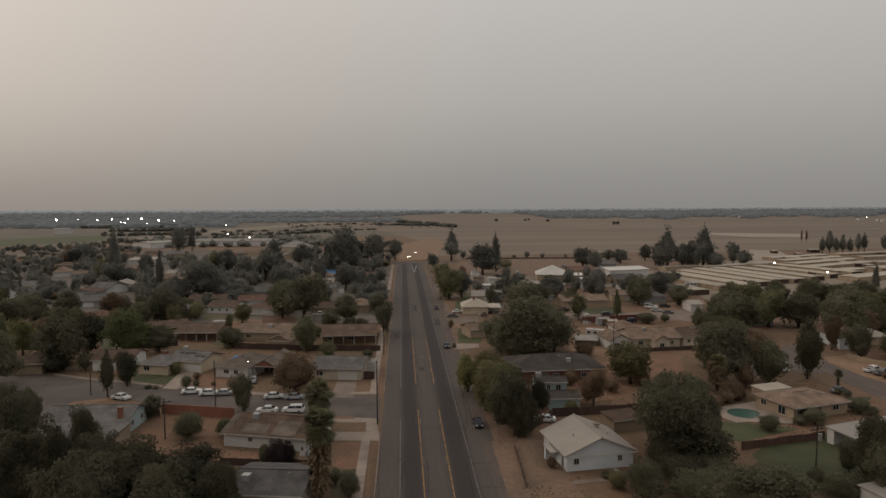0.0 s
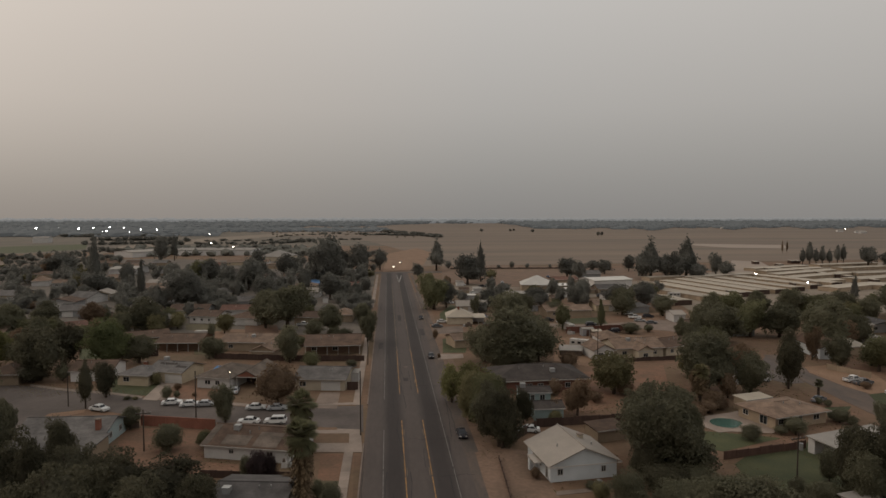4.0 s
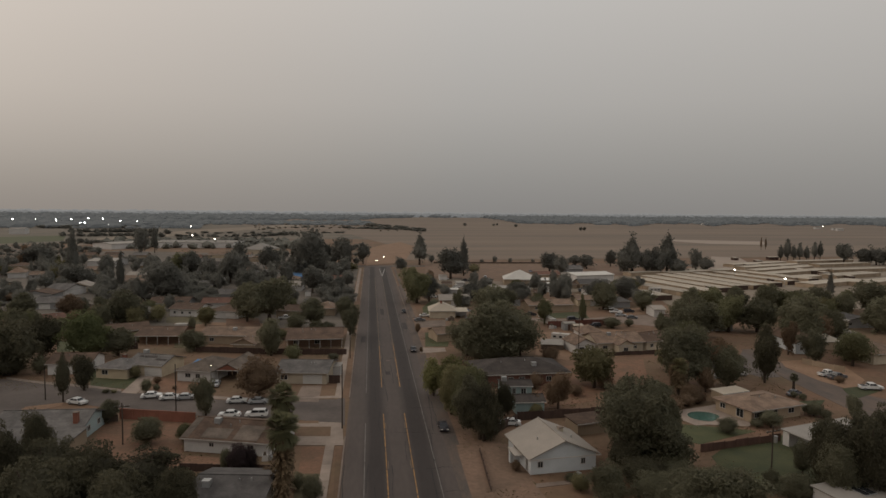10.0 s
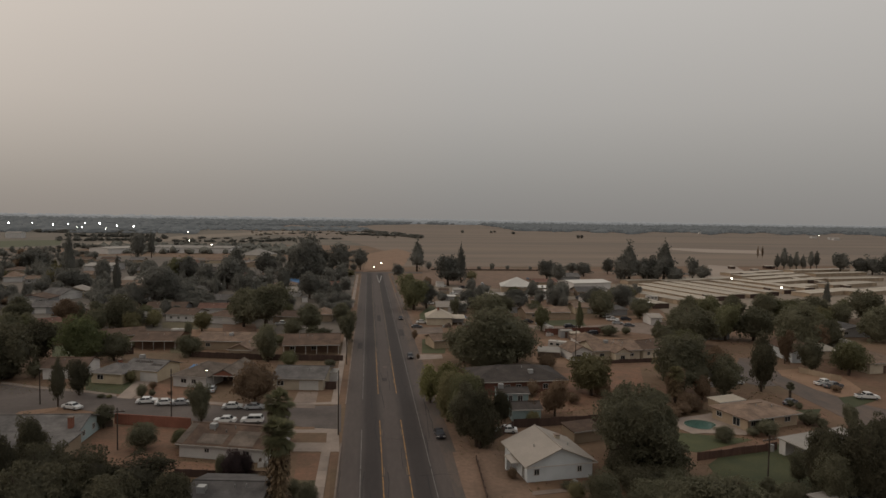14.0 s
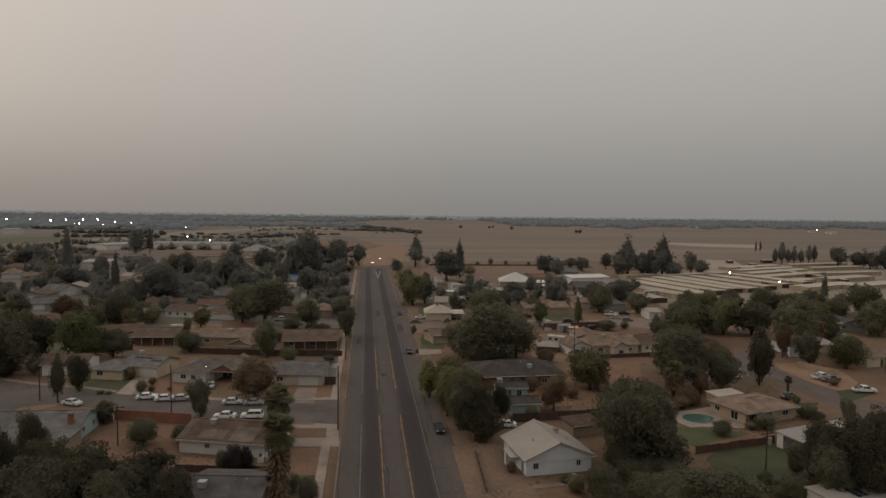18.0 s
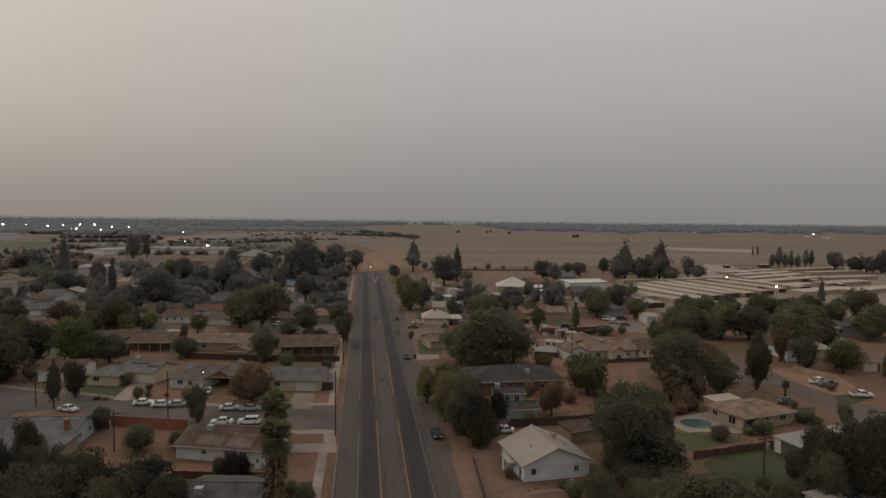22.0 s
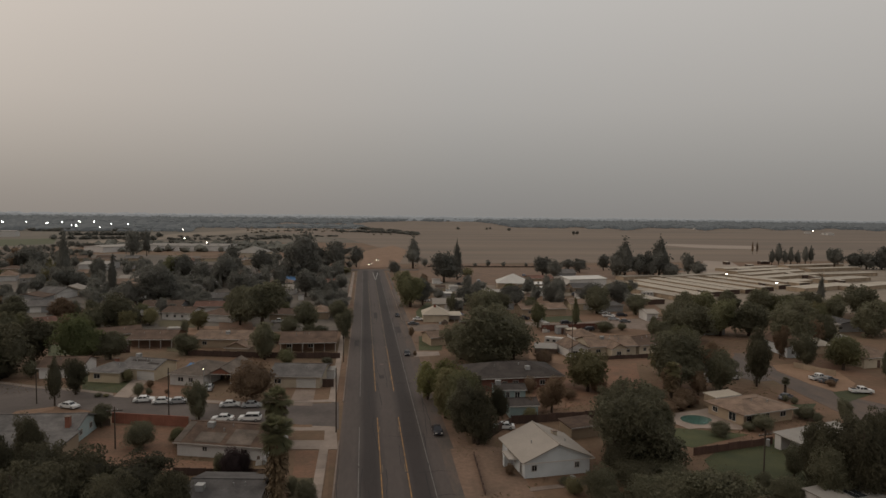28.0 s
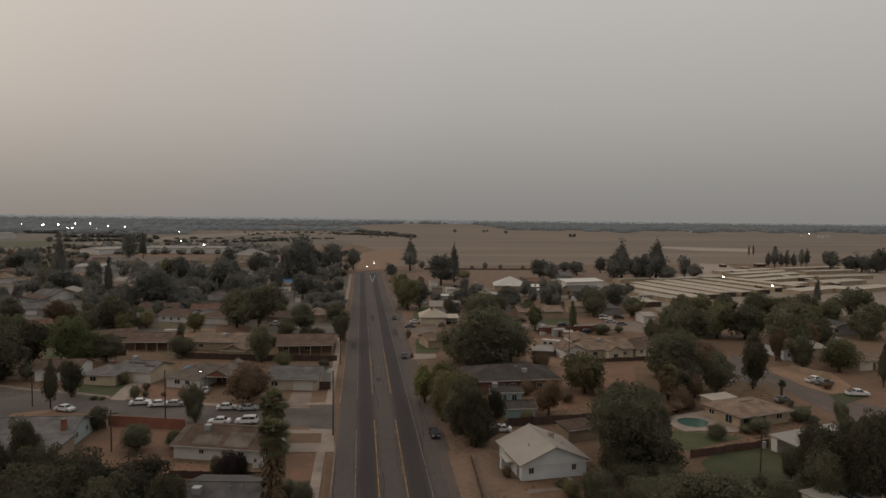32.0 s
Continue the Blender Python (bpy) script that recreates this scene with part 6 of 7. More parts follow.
fence("dark red board fence below the yards", 55.6, 165.6, 84.0, 168.6, 1.2, "darkwood")
fence("dark board fence beside the dry yard", 38.05, 218.05, 52.37, 222.88, 1.7, "darkwood")
tree("wide", "dark", 31.4, 162.62, 14.5, 19.74, "among the houses")
tree("round", "dark", 41.2, 169.77, 11.08, 10.98, "among the houses")
tree("round", "dark", 26.6, 170.8, 9.46, 9.38, "among the houses")
tree("wide", "dark", 43.04, 217.75, 13.44, 14.75, "among the houses")
tree("round", "green", 19.8, 268.87, 15.82, 15.49, "beside the main road")
tree("round", "dark", 25.59, 273.63, 12.41, 9.87, "beside the main road")
tree("bush", "dark", 72.17, 247.79, 3.46, 5.95, "in a front yard")
tree("round", "dark", 94.33, 246.65, 11.12, 11.52, "among the houses")
tree("round", "dark", 109.57, 242.97, 7.83, 9.15, "among the houses")
tree("bush", "dark", 89.47, 209.49, 2.98, 3.94, "on the side street verge")
tree("round", "dark", 82.74, 271.06, 11.34, 10.03, "among the houses")
tree("round", "dark", 113.03, 269.7, 11.44, 11.12, "among the houses")
tree("round", "dark", 100.65, 270.26, 10.13, 11.09, "among the houses")
tree("round", "dark", 65.0, 271.86, 8.78, 10.98, "among the houses")
tree("bush", "dark", 21.97, 198.98, 3.09, 4.69, "beside the main road")
tree("bush", "brown", 15.48, 204.06, 3.34, 2.21, "beside the kerb")
tree("bush", "brown", 14.31, 175.41, 1.6, 1.27, "beside the kerb")

# ---- east side, far landmarks ----
NTREE[0] += 4
tree("wide", "dark", 46.41, 363.6, 18.48, 17.75, far=True)
tree("conifer", "dark", 35.54, 457.89, 22.26, 17.27, far=True)
tree("conifer", "dark", 56.34, 379.12, 23.45, 10.31, far=True)
tree("round", "dark", 19.61, 407.55, 9.51, 8.03, far=True)
tree("bush", "dark", 45.14, 467.6, 7.59, 5.89, far=True)
tree("wide", "dark", 114.75, 395.58, 13.53, 14.58, far=True)
tree("round", "dark", 116.91, 378.16, 12.27, 11.87, far=True)
tree("round", "dark", 149.34, 448.99, 7.92, 14.13, far=True)
tree("round", "dark", 148.69, 422.53, 10.22, 11.76, far=True)
tree("round", "dark", 172.55, 439.84, 11.92, 9.84, far=True)
tree("conifer", "dark", 165.1, 384.26, 24.19, 20.87, far=True)
tree("round", "dark", 159.5, 384.34, 16.58, 14.37, far=True)
tree("round", "dark", 174.46, 384.13, 15.56, 16.59, far=True)
tree("round", "dark", 178.22, 384.08, 18.12, 9.39, far=True)
tree("conifer", "dark", 191.48, 391.05, 26.26, 19.91, far=True)
tree("round", "dark", 183.87, 384.0, 15.6, 14.47, far=True)
tree("round", "dark", 195.22, 383.84, 10.19, 14.51, far=True)
tree("round", "dark", 219.35, 405.91, 14.28, 10.01, far=True)
tree("round", "dark", 218.26, 390.72, 10.43, 11.14, far=True)
tree("bush", "dark", 94.12, 473.05, 5.62, 5.17, far=True)
tree("bush", "dark", 104.88, 468.09, 4.72, 4.28, far=True)
tree("bush", "dark", 83.17, 467.92, 3.41, 3.83, far=True)
tree("bush", "dark", 123.76, 473.34, 3.05, 3.47, far=True)
tree("bush", "olive", 65.03, 396.14, 6.13, 10.79, far=True)
for x, y, h, w in ((335.0, 484.3, 14.5, 6.6), (340.8, 484.0, 20.0, 8.6), (346.2, 483.8, 14.2, 6.4), (351.6, 483.7, 16.4, 7.6), (357.5, 483.4, 13.8, 7.2), (373.0, 494.8, 16.6, 7.6), (378.1, 494.6, 17.0, 6.4)):
    tree("cypress", "dark", x, y, h, w, "in a windbreak row by the field", far=True)
tree("wide", "dark", 369.0, 456.0, 18.5, 17.0, far=True)
tree("round", "dark", 379.5, 449.0, 13.5, 13.0, far=True)
tree("wide", "dark", 388.0, 446.0, 14.5, 15.0, far=True)
tree("wide", "dark", 401.0, 446.0, 16.5, 19.0, far=True)
tree("conifer", "dark", 208.59, 265.4, 13.55, 5.19, far=True)
tree("round", "dark", 128.8, 239.8, 9.5, 11.0, "before the storage sheds")
tree("wide", "green", 133.5, 231.2, 10.5, 12.0, "before the storage sheds")
tree("round", "dark", 146.9, 238.5, 8.5, 9.0, "before the storage sheds")
tree("wide", "dark", 155.4, 232.2, 10.5, 12.0, "before the storage sheds")
tree("round", "green", 162.7, 228.9, 9.8, 11.0, "before the storage sheds")
tree("wide", "dark", 168.5, 223.2, 9.0, 10.0, "before the storage sheds")
tree("round", "dark", 149.1, 243.84, 9.41, 9.35)
tree("round", "dark", 166.1, 242.96, 9.92, 9.39)
tree("round", "dark", 178.33, 242.33, 8.3, 9.42)
tree("cypress", "brown", 416.24, 634.67, 14.02, 3.04, far=True)
tree("cypress", "brown", 421.63, 634.93, 14.04, 3.05, far=True)
house("white peaked canopy roof", 69.87, 327.58, 87.76, 324.5, 17, h=3.6, roof='hip', rise=4.2, wall='tanwall', top='r_bright', vents=0)
house("white flat-roofed shelter among dry suburban yards", 80.09, 325.56, 99.63, 325.12, 10, h=3.2, roof='flat', rise=0.3, wall='tanwall', top='r_bright', over=0.3, vents=0)
house("long white-roofed shed among dry suburban yards", 50.8, 298.86, 67.97, 293.93, 8, h=3, roof='flat', rise=0.4, wall='greywall', top='r_white', over=0.3, vents=0)
house("large cream metal warehouse", 113.93, 340.21, 138.53, 345.98, 18, h=4, roof='gable', rise=1.0, wall='white', top='r_bright', vents=0)
house("brown-roofed low building among dry suburban yards", 94.95, 356.26, 110.05, 356.04, 10, h=3, roof='gable', rise=1.4, wall='tanwall', top='r_red', vents=0)
house("grey-roofed house among dry suburban yards", 122.61, 390.9, 135.66, 390.85, 14, h=3, roof='gable', rise=1.8, wall='greywall', top='r_grey', vents=0)
strip("gravel_lot", [(232.34, 413.85), (303.89, 535.27), (319.21, 516.09), (283.56, 439.91), (247.1, 405.68)], 0.24, M["palefield"], "pale bare gravel beside the storage sheds", "ground")
lamp_post(219.51, 360.11, 5.18, 0.41)
lamp_post(222.74, 317.86, 4.32, 0.41)
lamp_post(-160.42, 678.53, 7.62, 0.6)
lamp_post(-302.9, 1114.38, 8.61, 0.64)
lamp_post(-213.52, 792.35, 6.81, 0.55)
lamp_post(887.87, 1159.29, 13.49, 0.74)
lamp_post(-35.53, 145.62, 4.75, 0.075, m='headlight', label='small lit yard lamp by the drive')
lamp_post(-199.24, 383.18, 2.25, 0.28, m='headlight', label='small lit yard lamp by a house')
lamp_post(-86.39, 352.34, 2.45, 0.23, m='headlight', label='small lit yard lamp by a house')
lamp_post(-695.26, 1325.68, 15.41, 1.2, m='flood', label='tall stadium floodlight mast shining white')
lamp_post(-591.44, 1275.22, 14.94, 1.01, m='flood', label='tall stadium floodlight mast shining white')
lamp_post(-582.99, 1317.34, 15.47, 0.87, m='flood', label='tall stadium floodlight mast shining white')
lamp_post(-571.03, 1363.46, 16.06, 0.87, m='flood', label='tall stadium floodlight mast shining white')
lamp_post(-480.54, 1134.24, 13.36, 0.78, m='flood', label='tall stadium floodlight mast shining white')
lamp_post(-545.88, 1371.11, 16.2, 1.01, m='flood', label='tall stadium floodlight mast shining white')
lamp_post(-461.47, 1235.92, 14.65, 0.83, m='flood', label='tall stadium floodlight mast shining white')
lamp_post(-423.8, 1210.67, 14.39, 0.6, m='flood', label='tall stadium floodlight mast shining white')
lamp_post(-658.61, 1336.83, 15.6, 0.41, m='flood', label='tall stadium floodlight mast shining white')
lamp_post(-487.1, 1132.79, 13.33, 0.37, m='flood', label='tall stadium floodlight mast shining white')
lamp_post(-425.16, 1089.4, 12.89, 0.37, m='flood', label='tall stadium floodlight mast shining white')
storage(123.4, 287.9, 126.54, 269.09, 9.6)
storage(135.85, 315.74, 146.11, 281.1, 9.6)
storage(147.34, 341.08, 159.27, 284.47, 9.6)
storage(157.94, 355.25, 171.25, 294.25, 9.6)
storage(170.86, 364.23, 184.63, 302.51, 9.6)
storage(183.15, 367.19, 196.04, 304.37, 9.6)
storage(197.56, 370.19, 211.12, 313.29, 9.6)
storage(214.23, 376.62, 227.86, 322.8, 9.6)
storage(231.62, 383.33, 247.83, 332.91, 9.6)
storage(158.66, 370.87, 182.83, 377.12, 8.4)
storage(183.29, 370.44, 237.9, 390.48, 8.4)
storage(246.08, 362.77, 304.98, 389.67, 9.6)
storage(249.1, 383.08, 311.64, 413.36, 9.6)
storage(255.34, 405.61, 314.72, 430.73, 9.6)
storage(259.65, 426.41, 316.64, 449.5, 9.6)
storage(243.19, 338.63, 269.49, 349.75, 9.6)
storage(278.59, 349.55, 321.04, 364.64, 12.0)
storage(232.5, 307.78, 277.9, 326.62, 10.8)
storage(325.77, 426.23, 378.4, 439.97, 9.6)
storage(305.36, 385.94, 354.32, 396.79, 9.6)
storage(328.19, 454.48, 389.33, 470.44, 9.6)
storage(265.17, 311.54, 310.56, 331.21, 10.8)
car("sedan", "c_grey", 4.77, 490.62, -90, where="driving with lit headlights", lit=True)
car("suv", "c_grey", 11.22, 530.97, -90, where="waiting with lit headlights", lit=True)
tree("bush", "dark", 232.21, 1553.82, 8.41, 11.22, "in the open field", far=True)
tree("bush", "dark", 309.29, 1576.18, 7.15, 10.01, "in the open field", far=True)
tree("bush", "dark", 330.38, 1637.57, 5.95, 8.92, "in the open field", far=True)
tree("round", "dark", 418.78, 1228.45, 7.94, 7.94, "in the open field", far=True)
tree("round", "dark", 426.33, 1229.93, 7.96, 6.82, "in the open field", far=True)
tree("bush", "dark", 345.32, 1485.94, 8.13, 12.19, "in the open field", far=True)
fence("long low field fence", 46.83, 467.62, 149.7, 463.44, 1.3, "greywood")
tree("round", "dark", 50.27, 248.92, 6.87, 9.11, "among the houses")
tree("round", "dark", 51.89, 290.76, 7.98, 7.95, "among the houses", far=True)
tree("bush", "dark", 66.39, 248.09, 5.75, 8.23, "among the houses")
tree("round", "green", 70.29, 300.15, 6.91, 8.25, "among the houses", far=True)
tree("bush", "dark", 34.64, 291.45, 5.3, 6.85, "among the houses", far=True)

# ---- east side, sheds and clutter behind the houses ----
house("low white-roofed yard shed behind houses", 47.47, 264.49, 50.86, 264.35, 4.5, h=2.4, roof='flat', rise=0.3, wall='greywall', top='r_bright', over=0.15, vents=0, name='shed', cat='shed')
house("small brown-roofed yard building", 56.68, 278.62, 60.8, 278.46, 5.5, h=2.4, roof='gable', rise=0.9, wall='tanwall', top='r_brown', over=0.15, vents=0, name='shed', cat='shed')
house("low grey-roofed outbuilding behind houses", 66.53, 284.11, 71.28, 283.93, 6.5, h=2.4, roof='flat', rise=0.25, wall='white', top='r_white', over=0.15, vents=0, name='shed', cat='shed')
house("low white-roofed yard shed behind houses", 73.52, 298.55, 77.41, 298.42, 4.5, h=2.4, roof='flat', rise=0.3, wall='greywall', top='r_bright', over=0.15, vents=0, name='shed', cat='shed')
house("small brown-roofed yard building", 74.72, 283.81, 78.96, 283.65, 5.5, h=2.4, roof='gable', rise=0.9, wall='tanwall', top='r_brown', over=0.15, vents=0, name='shed', cat='shed')
house("low grey-roofed outbuilding behind houses", 83.65, 302.7, 88.76, 302.55, 6.5, h=2.4, roof='flat', rise=0.25, wall='white', top='r_white', over=0.15, vents=0, name='shed', cat='shed')
house("low white-roofed yard shed behind houses", 84.98, 289.58, 89.34, 289.42, 4.5, h=2.4, roof='flat', rise=0.3, wall='greywall', top='r_bright', over=0.15, vents=0, name='shed', cat='shed')
house("small brown-roofed yard building", 73.64, 314.78, 78.33, 314.65, 5.5, h=2.4, roof='gable', rise=0.9, wall='tanwall', top='r_brown', over=0.15, vents=0, name='shed', cat='shed')
house("low grey-roofed outbuilding behind houses", 60.87, 333.11, 65.17, 333.01, 6.5, h=2.4, roof='flat', rise=0.25, wall='white', top='r_white', over=0.15, vents=0, name='shed', cat='shed')
house("low white-roofed yard shed behind houses", 51.87, 322.83, 56.61, 322.71, 4.5, h=2.4, roof='flat', rise=0.3, wall='greywall', top='r_bright', over=0.15, vents=0, name='shed', cat='shed')
house("small brown-roofed yard building", 36.31, 318.25, 41.51, 318.11, 5.5, h=2.4, roof='gable', rise=0.9, wall='tanwall', top='r_brown', over=0.15, vents=0, name='shed', cat='shed')
house("low grey-roofed outbuilding behind houses", 44.21, 323.03, 48.92, 322.91, 6.5, h=2.4, roof='flat', rise=0.25, wall='white', top='r_white', over=0.15, vents=0, name='shed', cat='shed')
house("low white-roofed yard shed behind houses", 35.89, 295.47, 41.8, 295.27, 4.5, h=2.4, roof='flat', rise=0.3, wall='greywall', top='r_bright', over=0.15, vents=0, name='shed', cat='shed')
house("small brown-roofed yard building", 41.9, 283.04, 46.03, 282.89, 5.5, h=2.4, roof='gable', rise=0.9, wall='tanwall', top='r_brown', over=0.15, vents=0, name='shed', cat='shed')
house("low grey-roofed outbuilding behind houses", 39.02, 356.6, 43.54, 356.53, 6.5, h=2.4, roof='flat', rise=0.25, wall='white', top='r_white', over=0.15, vents=0, name='shed', cat='shed')
house("low white-roofed yard shed behind houses", 36.29, 273.81, 39.77, 273.67, 4.5, h=2.4, roof='flat', rise=0.3, wall='greywall', top='r_bright', over=0.15, vents=0, name='shed', cat='shed')
house("small brown-roofed yard building", 101.65, 314.01, 105.82, 313.89, 5.5, h=2.4, roof='gable', rise=0.9, wall='tanwall', top='r_brown', over=0.15, vents=0, name='shed', cat='shed')
house("low grey-roofed outbuilding behind houses", 85.89, 321.96, 89.51, 321.87, 6.5, h=2.4, roof='flat', rise=0.25, wall='white', top='r_white', over=0.15, vents=0, name='shed', cat='shed')
house("low white-roofed yard shed behind houses", 91.09, 316.77, 95.27, 316.66, 4.5, h=2.4, roof='flat', rise=0.3, wall='greywall', top='r_bright', over=0.15, vents=0, name='shed', cat='shed')
house("small brown-roofed yard building", 84.24, 271.89, 87.82, 271.75, 5.5, h=2.4, roof='gable', rise=0.9, wall='tanwall', top='r_brown', over=0.15, vents=0, name='shed', cat='shed')
house("low grey-roofed outbuilding behind houses", 135.26, 313.07, 138.9, 312.97, 6.5, h=2.4, roof='flat', rise=0.25, wall='white', top='r_white', over=0.15, vents=0, name='shed', cat='shed')
house("low white-roofed yard shed behind houses", 124.36, 270.29, 128.03, 270.14, 4.5, h=2.4, roof='flat', rise=0.3, wall='greywall', top='r_bright', over=0.15, vents=0, name='shed', cat='shed')
house("small brown-roofed yard building", 104.08, 212.01, 107.37, 211.82, 5.5, h=2.4, roof='gable', rise=0.9, wall='tanwall', top='r_brown', over=0.15, vents=0, name='shed', cat='shed')
car("sedan", "c_grey", 17.64, 224.91, 5, where='parked between houses and sheds')
car("pickup", "c_dark", 60.3, 233.43, 10, where='parked between houses and sheds')
car("sedan", "c_silver", 65.04, 230.62, 0, where='parked between houses and sheds')
car("sedan", "c_white", 96.68, 246.53, 20, where='parked between houses and sheds')
car("suv", "c_white", 42.42, 357.76, 10, where='parked between houses and sheds')
car("sedan", "c_white", 43.97, 321.06, 0, where='parked between houses and sheds')
tree("round", "dark", 43.69, 272.82, 8.23, 8.44, "between houses and sheds")
tree("round", "dark", 54.86, 248.68, 8.03, 9.12, "between houses and sheds")
tree("round", "dark", 64.31, 266.81, 6.4, 7.35, "between houses and sheds")
tree("wide", "dark", 35.33, 191.89, 8.14, 8.78, "between houses and sheds")
tree("wide", "dark", 46.59, 202.06, 7.49, 11.15, "between houses and sheds")
tree("bush", "green", 70.77, 260.0, 5.3, 5.75, "between houses and sheds")
NTREE[0] += 1
tree("round", "green", 121.11, 298.26, 6.17, 8.37, "between houses and sheds", far=True)
tree("round", "green", 128.28, 297.99, 7.02, 9.5, "between houses and sheds", far=True)

# ---- yards behind the east houses ----
TAKEN.append((69.6, 183.7, 16.4))
strip("dirt_lot", [(55.02, 201.52), (81.87, 205.78), (96.92, 193.14), (85.25, 169.57), (53.05, 162.49), (45.63, 169.65)], 0.04, M["tandirt"], "tan dusty yard around sheds", "ground")
strip("dirt_lot", [(61.35, 363.3), (94.86, 368.82), (76.22, 295.79), (64.48, 280.78), (52.19, 285.01)], 0.05, M["drylot"], "pale dusty yard with sheds", "ground")
strip("dirt_lot", [(38.17, 363.77), (58.99, 369.49), (50.21, 305.12), (33.53, 305.73)], 0.05, M["drylot"], "pale dusty yard beside the road", "ground")
TAKEN.append((110.7, 243.0, 8.3))
strip("dirt_lot", [(100.21, 246.35), (128.67, 257.22), (118.59, 236.88), (95.36, 231.48)], 0.05, M["tandirt"], "tan dusty yard beside the side street", "ground")
TAKEN.append((27.8, 210.1, 6.7))
strip("front_yard", [(16.79, 213.96), (40.04, 217.93), (37.62, 204.57), (16.58, 203.99)], 0.05, M["tandirt"], "dry tan front yard", "ground")
TAKEN.append((-78.7, 200.2, 6.4))
strip("front_yard", [(-88.34, 210.73), (-77.74, 211.93), (-70.11, 190.97), (-78.5, 187.07)], 0.05, M["reddirt"], "dry tan front yard", "ground")
TAKEN.append((-53.2, 192.8, 4.5))
strip("back_yard", [(-59.47, 199.96), (-50.69, 199.37), (-47.02, 184.84), (-55.62, 186.93)], 0.05, M["drygrass"], "dry grass back yard", "ground")
TAKEN.append((-48.2, 218.8, 9.7))
strip("back_yard", [(-68.32, 229.93), (-32.59, 223.38), (-28.68, 208.8), (-63.3, 212.92)], 0.045, M["tandirt"], "dry grass back yard", "ground")
TAKEN.append((-85.6, 191.4, 4.5))
strip("back_yard", [(-92.51, 198.03), (-85.48, 200.02), (-78.79, 184.22), (-85.7, 183.32)], 0.05, M["lawn"], "patchy green back yard", "ground")

# ---- open land west of the suburb ----
strip("weedy_land", [(-451.32, 658.24), (-327.61, 730.42), (-214.79, 792.21), (-65.67, 853.68), (63.47, 821.24), (126.99, 1523.3), (-14.62, 2011.92), (-488.79, 1804.63), (-756.03, 1687.8), (-1063.4, 1553.43)], 0.1, M["scrub"], "grey-brown weedy open land", "ground")
TREE_ROWS.append((-10.0, 1560.0, 102.6, 1114.15, 60, 17.0, 6.5))
TREE_ROWS.append((-60.0, 1330.0, 80.0, 1240.0, 46, 15.0, 5.0))
TREE_ROWS.append((-217.45, 1243.71, -101.79, 1410.45, 14, 10.0, 4.0))
TREE_ROWS.append((-415.8, 911.47, -327.5, 924.55, 40, 8.4, 6.1))
TREE_ROWS.append((-472.3, 1053.76, -369.89, 1073.84, 44, 10.6, 6.2))
TREE_ROWS.append((-601.9, 1235.24, -440.13, 1278.06, 44, 14.4, 6.2))
TREE_ROWS.append((-317.19, 889.31, -265.09, 896.45, 20, 8.3, 6.8))
TREE_ROWS.append((-265.09, 896.45, -148.26, 912.45, 22, 9.2, 4.6))
TREE_ROWS.append((-283.67, 1015.84, -44.63, 1057.33, 22, 10.4, 3.5))
TREE_ROWS.append((-336.12, 647.65, -290.84, 650.55, 24, 4.9, 4.9))
TREE_ROWS.append((-330.38, 730.18, -282.71, 734.42, 20, 6.1, 5.5))
TREE_ROWS.append((-306.51, 796.39, -139.25, 814.53, 44, 6.7, 4.7))
TREE_ROWS.append((-346.21, 1004.99, -299.53, 1013.09, 12, 10.3, 7.7))
TREE_ROWS.append((-170.02, 947.88, -74.01, 962.1, 24, 8.2, 5.8))
TREE_ROWS.append((-623.79, 1392.28, -498.91, 1432.13, 24, 16.3, 5.8))
TREE_ROWS.append((-400.82, 618.06, -323.07, 622.43, 24, 5.1, 4.6))
TREE_ROWS.append((-215.53, 728.55, -144.19, 734.66, 10, 5.6, 3.7))
TAKEN.append((50.06, 169.33, 9.0))
tree("bush", "dark", -56.57, 142.06, 0.86, 1.94, "beside the dry yards")
tree("bush", "olive", -54.91, 141.93, 0.74, 1.7, "beside the dry yards")
tree("bush", "dark", -54.88, 158.0, 2.33, 2.17, "beside the dry yards")
tree("bush", "brown", -47.95, 148.49, 1.81, 2.05, "beside the dry yards")
tree("bush", "dark", -46.41, 142.94, 1.5, 1.73, "beside the dry yards")
tree("bush", "brown", -42.8, 143.52, 1.01, 1.49, "beside the dry yards")
tree("bush", "dark", 29.95, 89.22, 1.03, 2.52, "beside the dry yards")
tree("bush", "brown", 33.02, 121.99, 3.79, 3.4, "beside the dry yards")
tree("bush", "olive", 55.26, 126.93, 3.65, 4.81, "beside the dry yards")
tree("bush", "dark", 61.59, 129.68, 3.99, 4.44, "beside the dry yards")
tree("bush", "dark", 71.72, 108.6, 1.72, 2.75, "beside the dry yards")
tree("bush", "dark", 75.55, 118.32, 1.86, 3.44, "beside the dry yards")
tree("bush", "deep", 74.91, 110.84, 2.41, 3.67, "beside the dry yards")
tree("bush", "dark", 86.64, 114.86, 2.29, 2.71, "beside the dry yards")
tree("bush", "dark", 88.35, 112.3, 1.91, 2.88, "beside the dry yards")
tree("bush", "dark", 91.21, 125.53, 1.49, 1.72, "beside the dry yards")
tree("bush", "dark", 91.96, 123.82, 1.48, 1.94, "beside the dry yards")
tree("bush", "brown", 110.02, 135.7, 1.89, 2.94, "beside the dry yards")
stack(-16.96, 100.84, 4, 1.0, 0.9, 0.9, "trim", "white-covered")
stack(-21.12, 97.33, 14, 0.8, 0.7, 0.5, "trim", "white-covered")
stack(30.76, 90.35, 30, 0.8, 0.6, 0.4, "trim", "white-covered")
TAKEN.append((55.68, 161.03, 6.0))
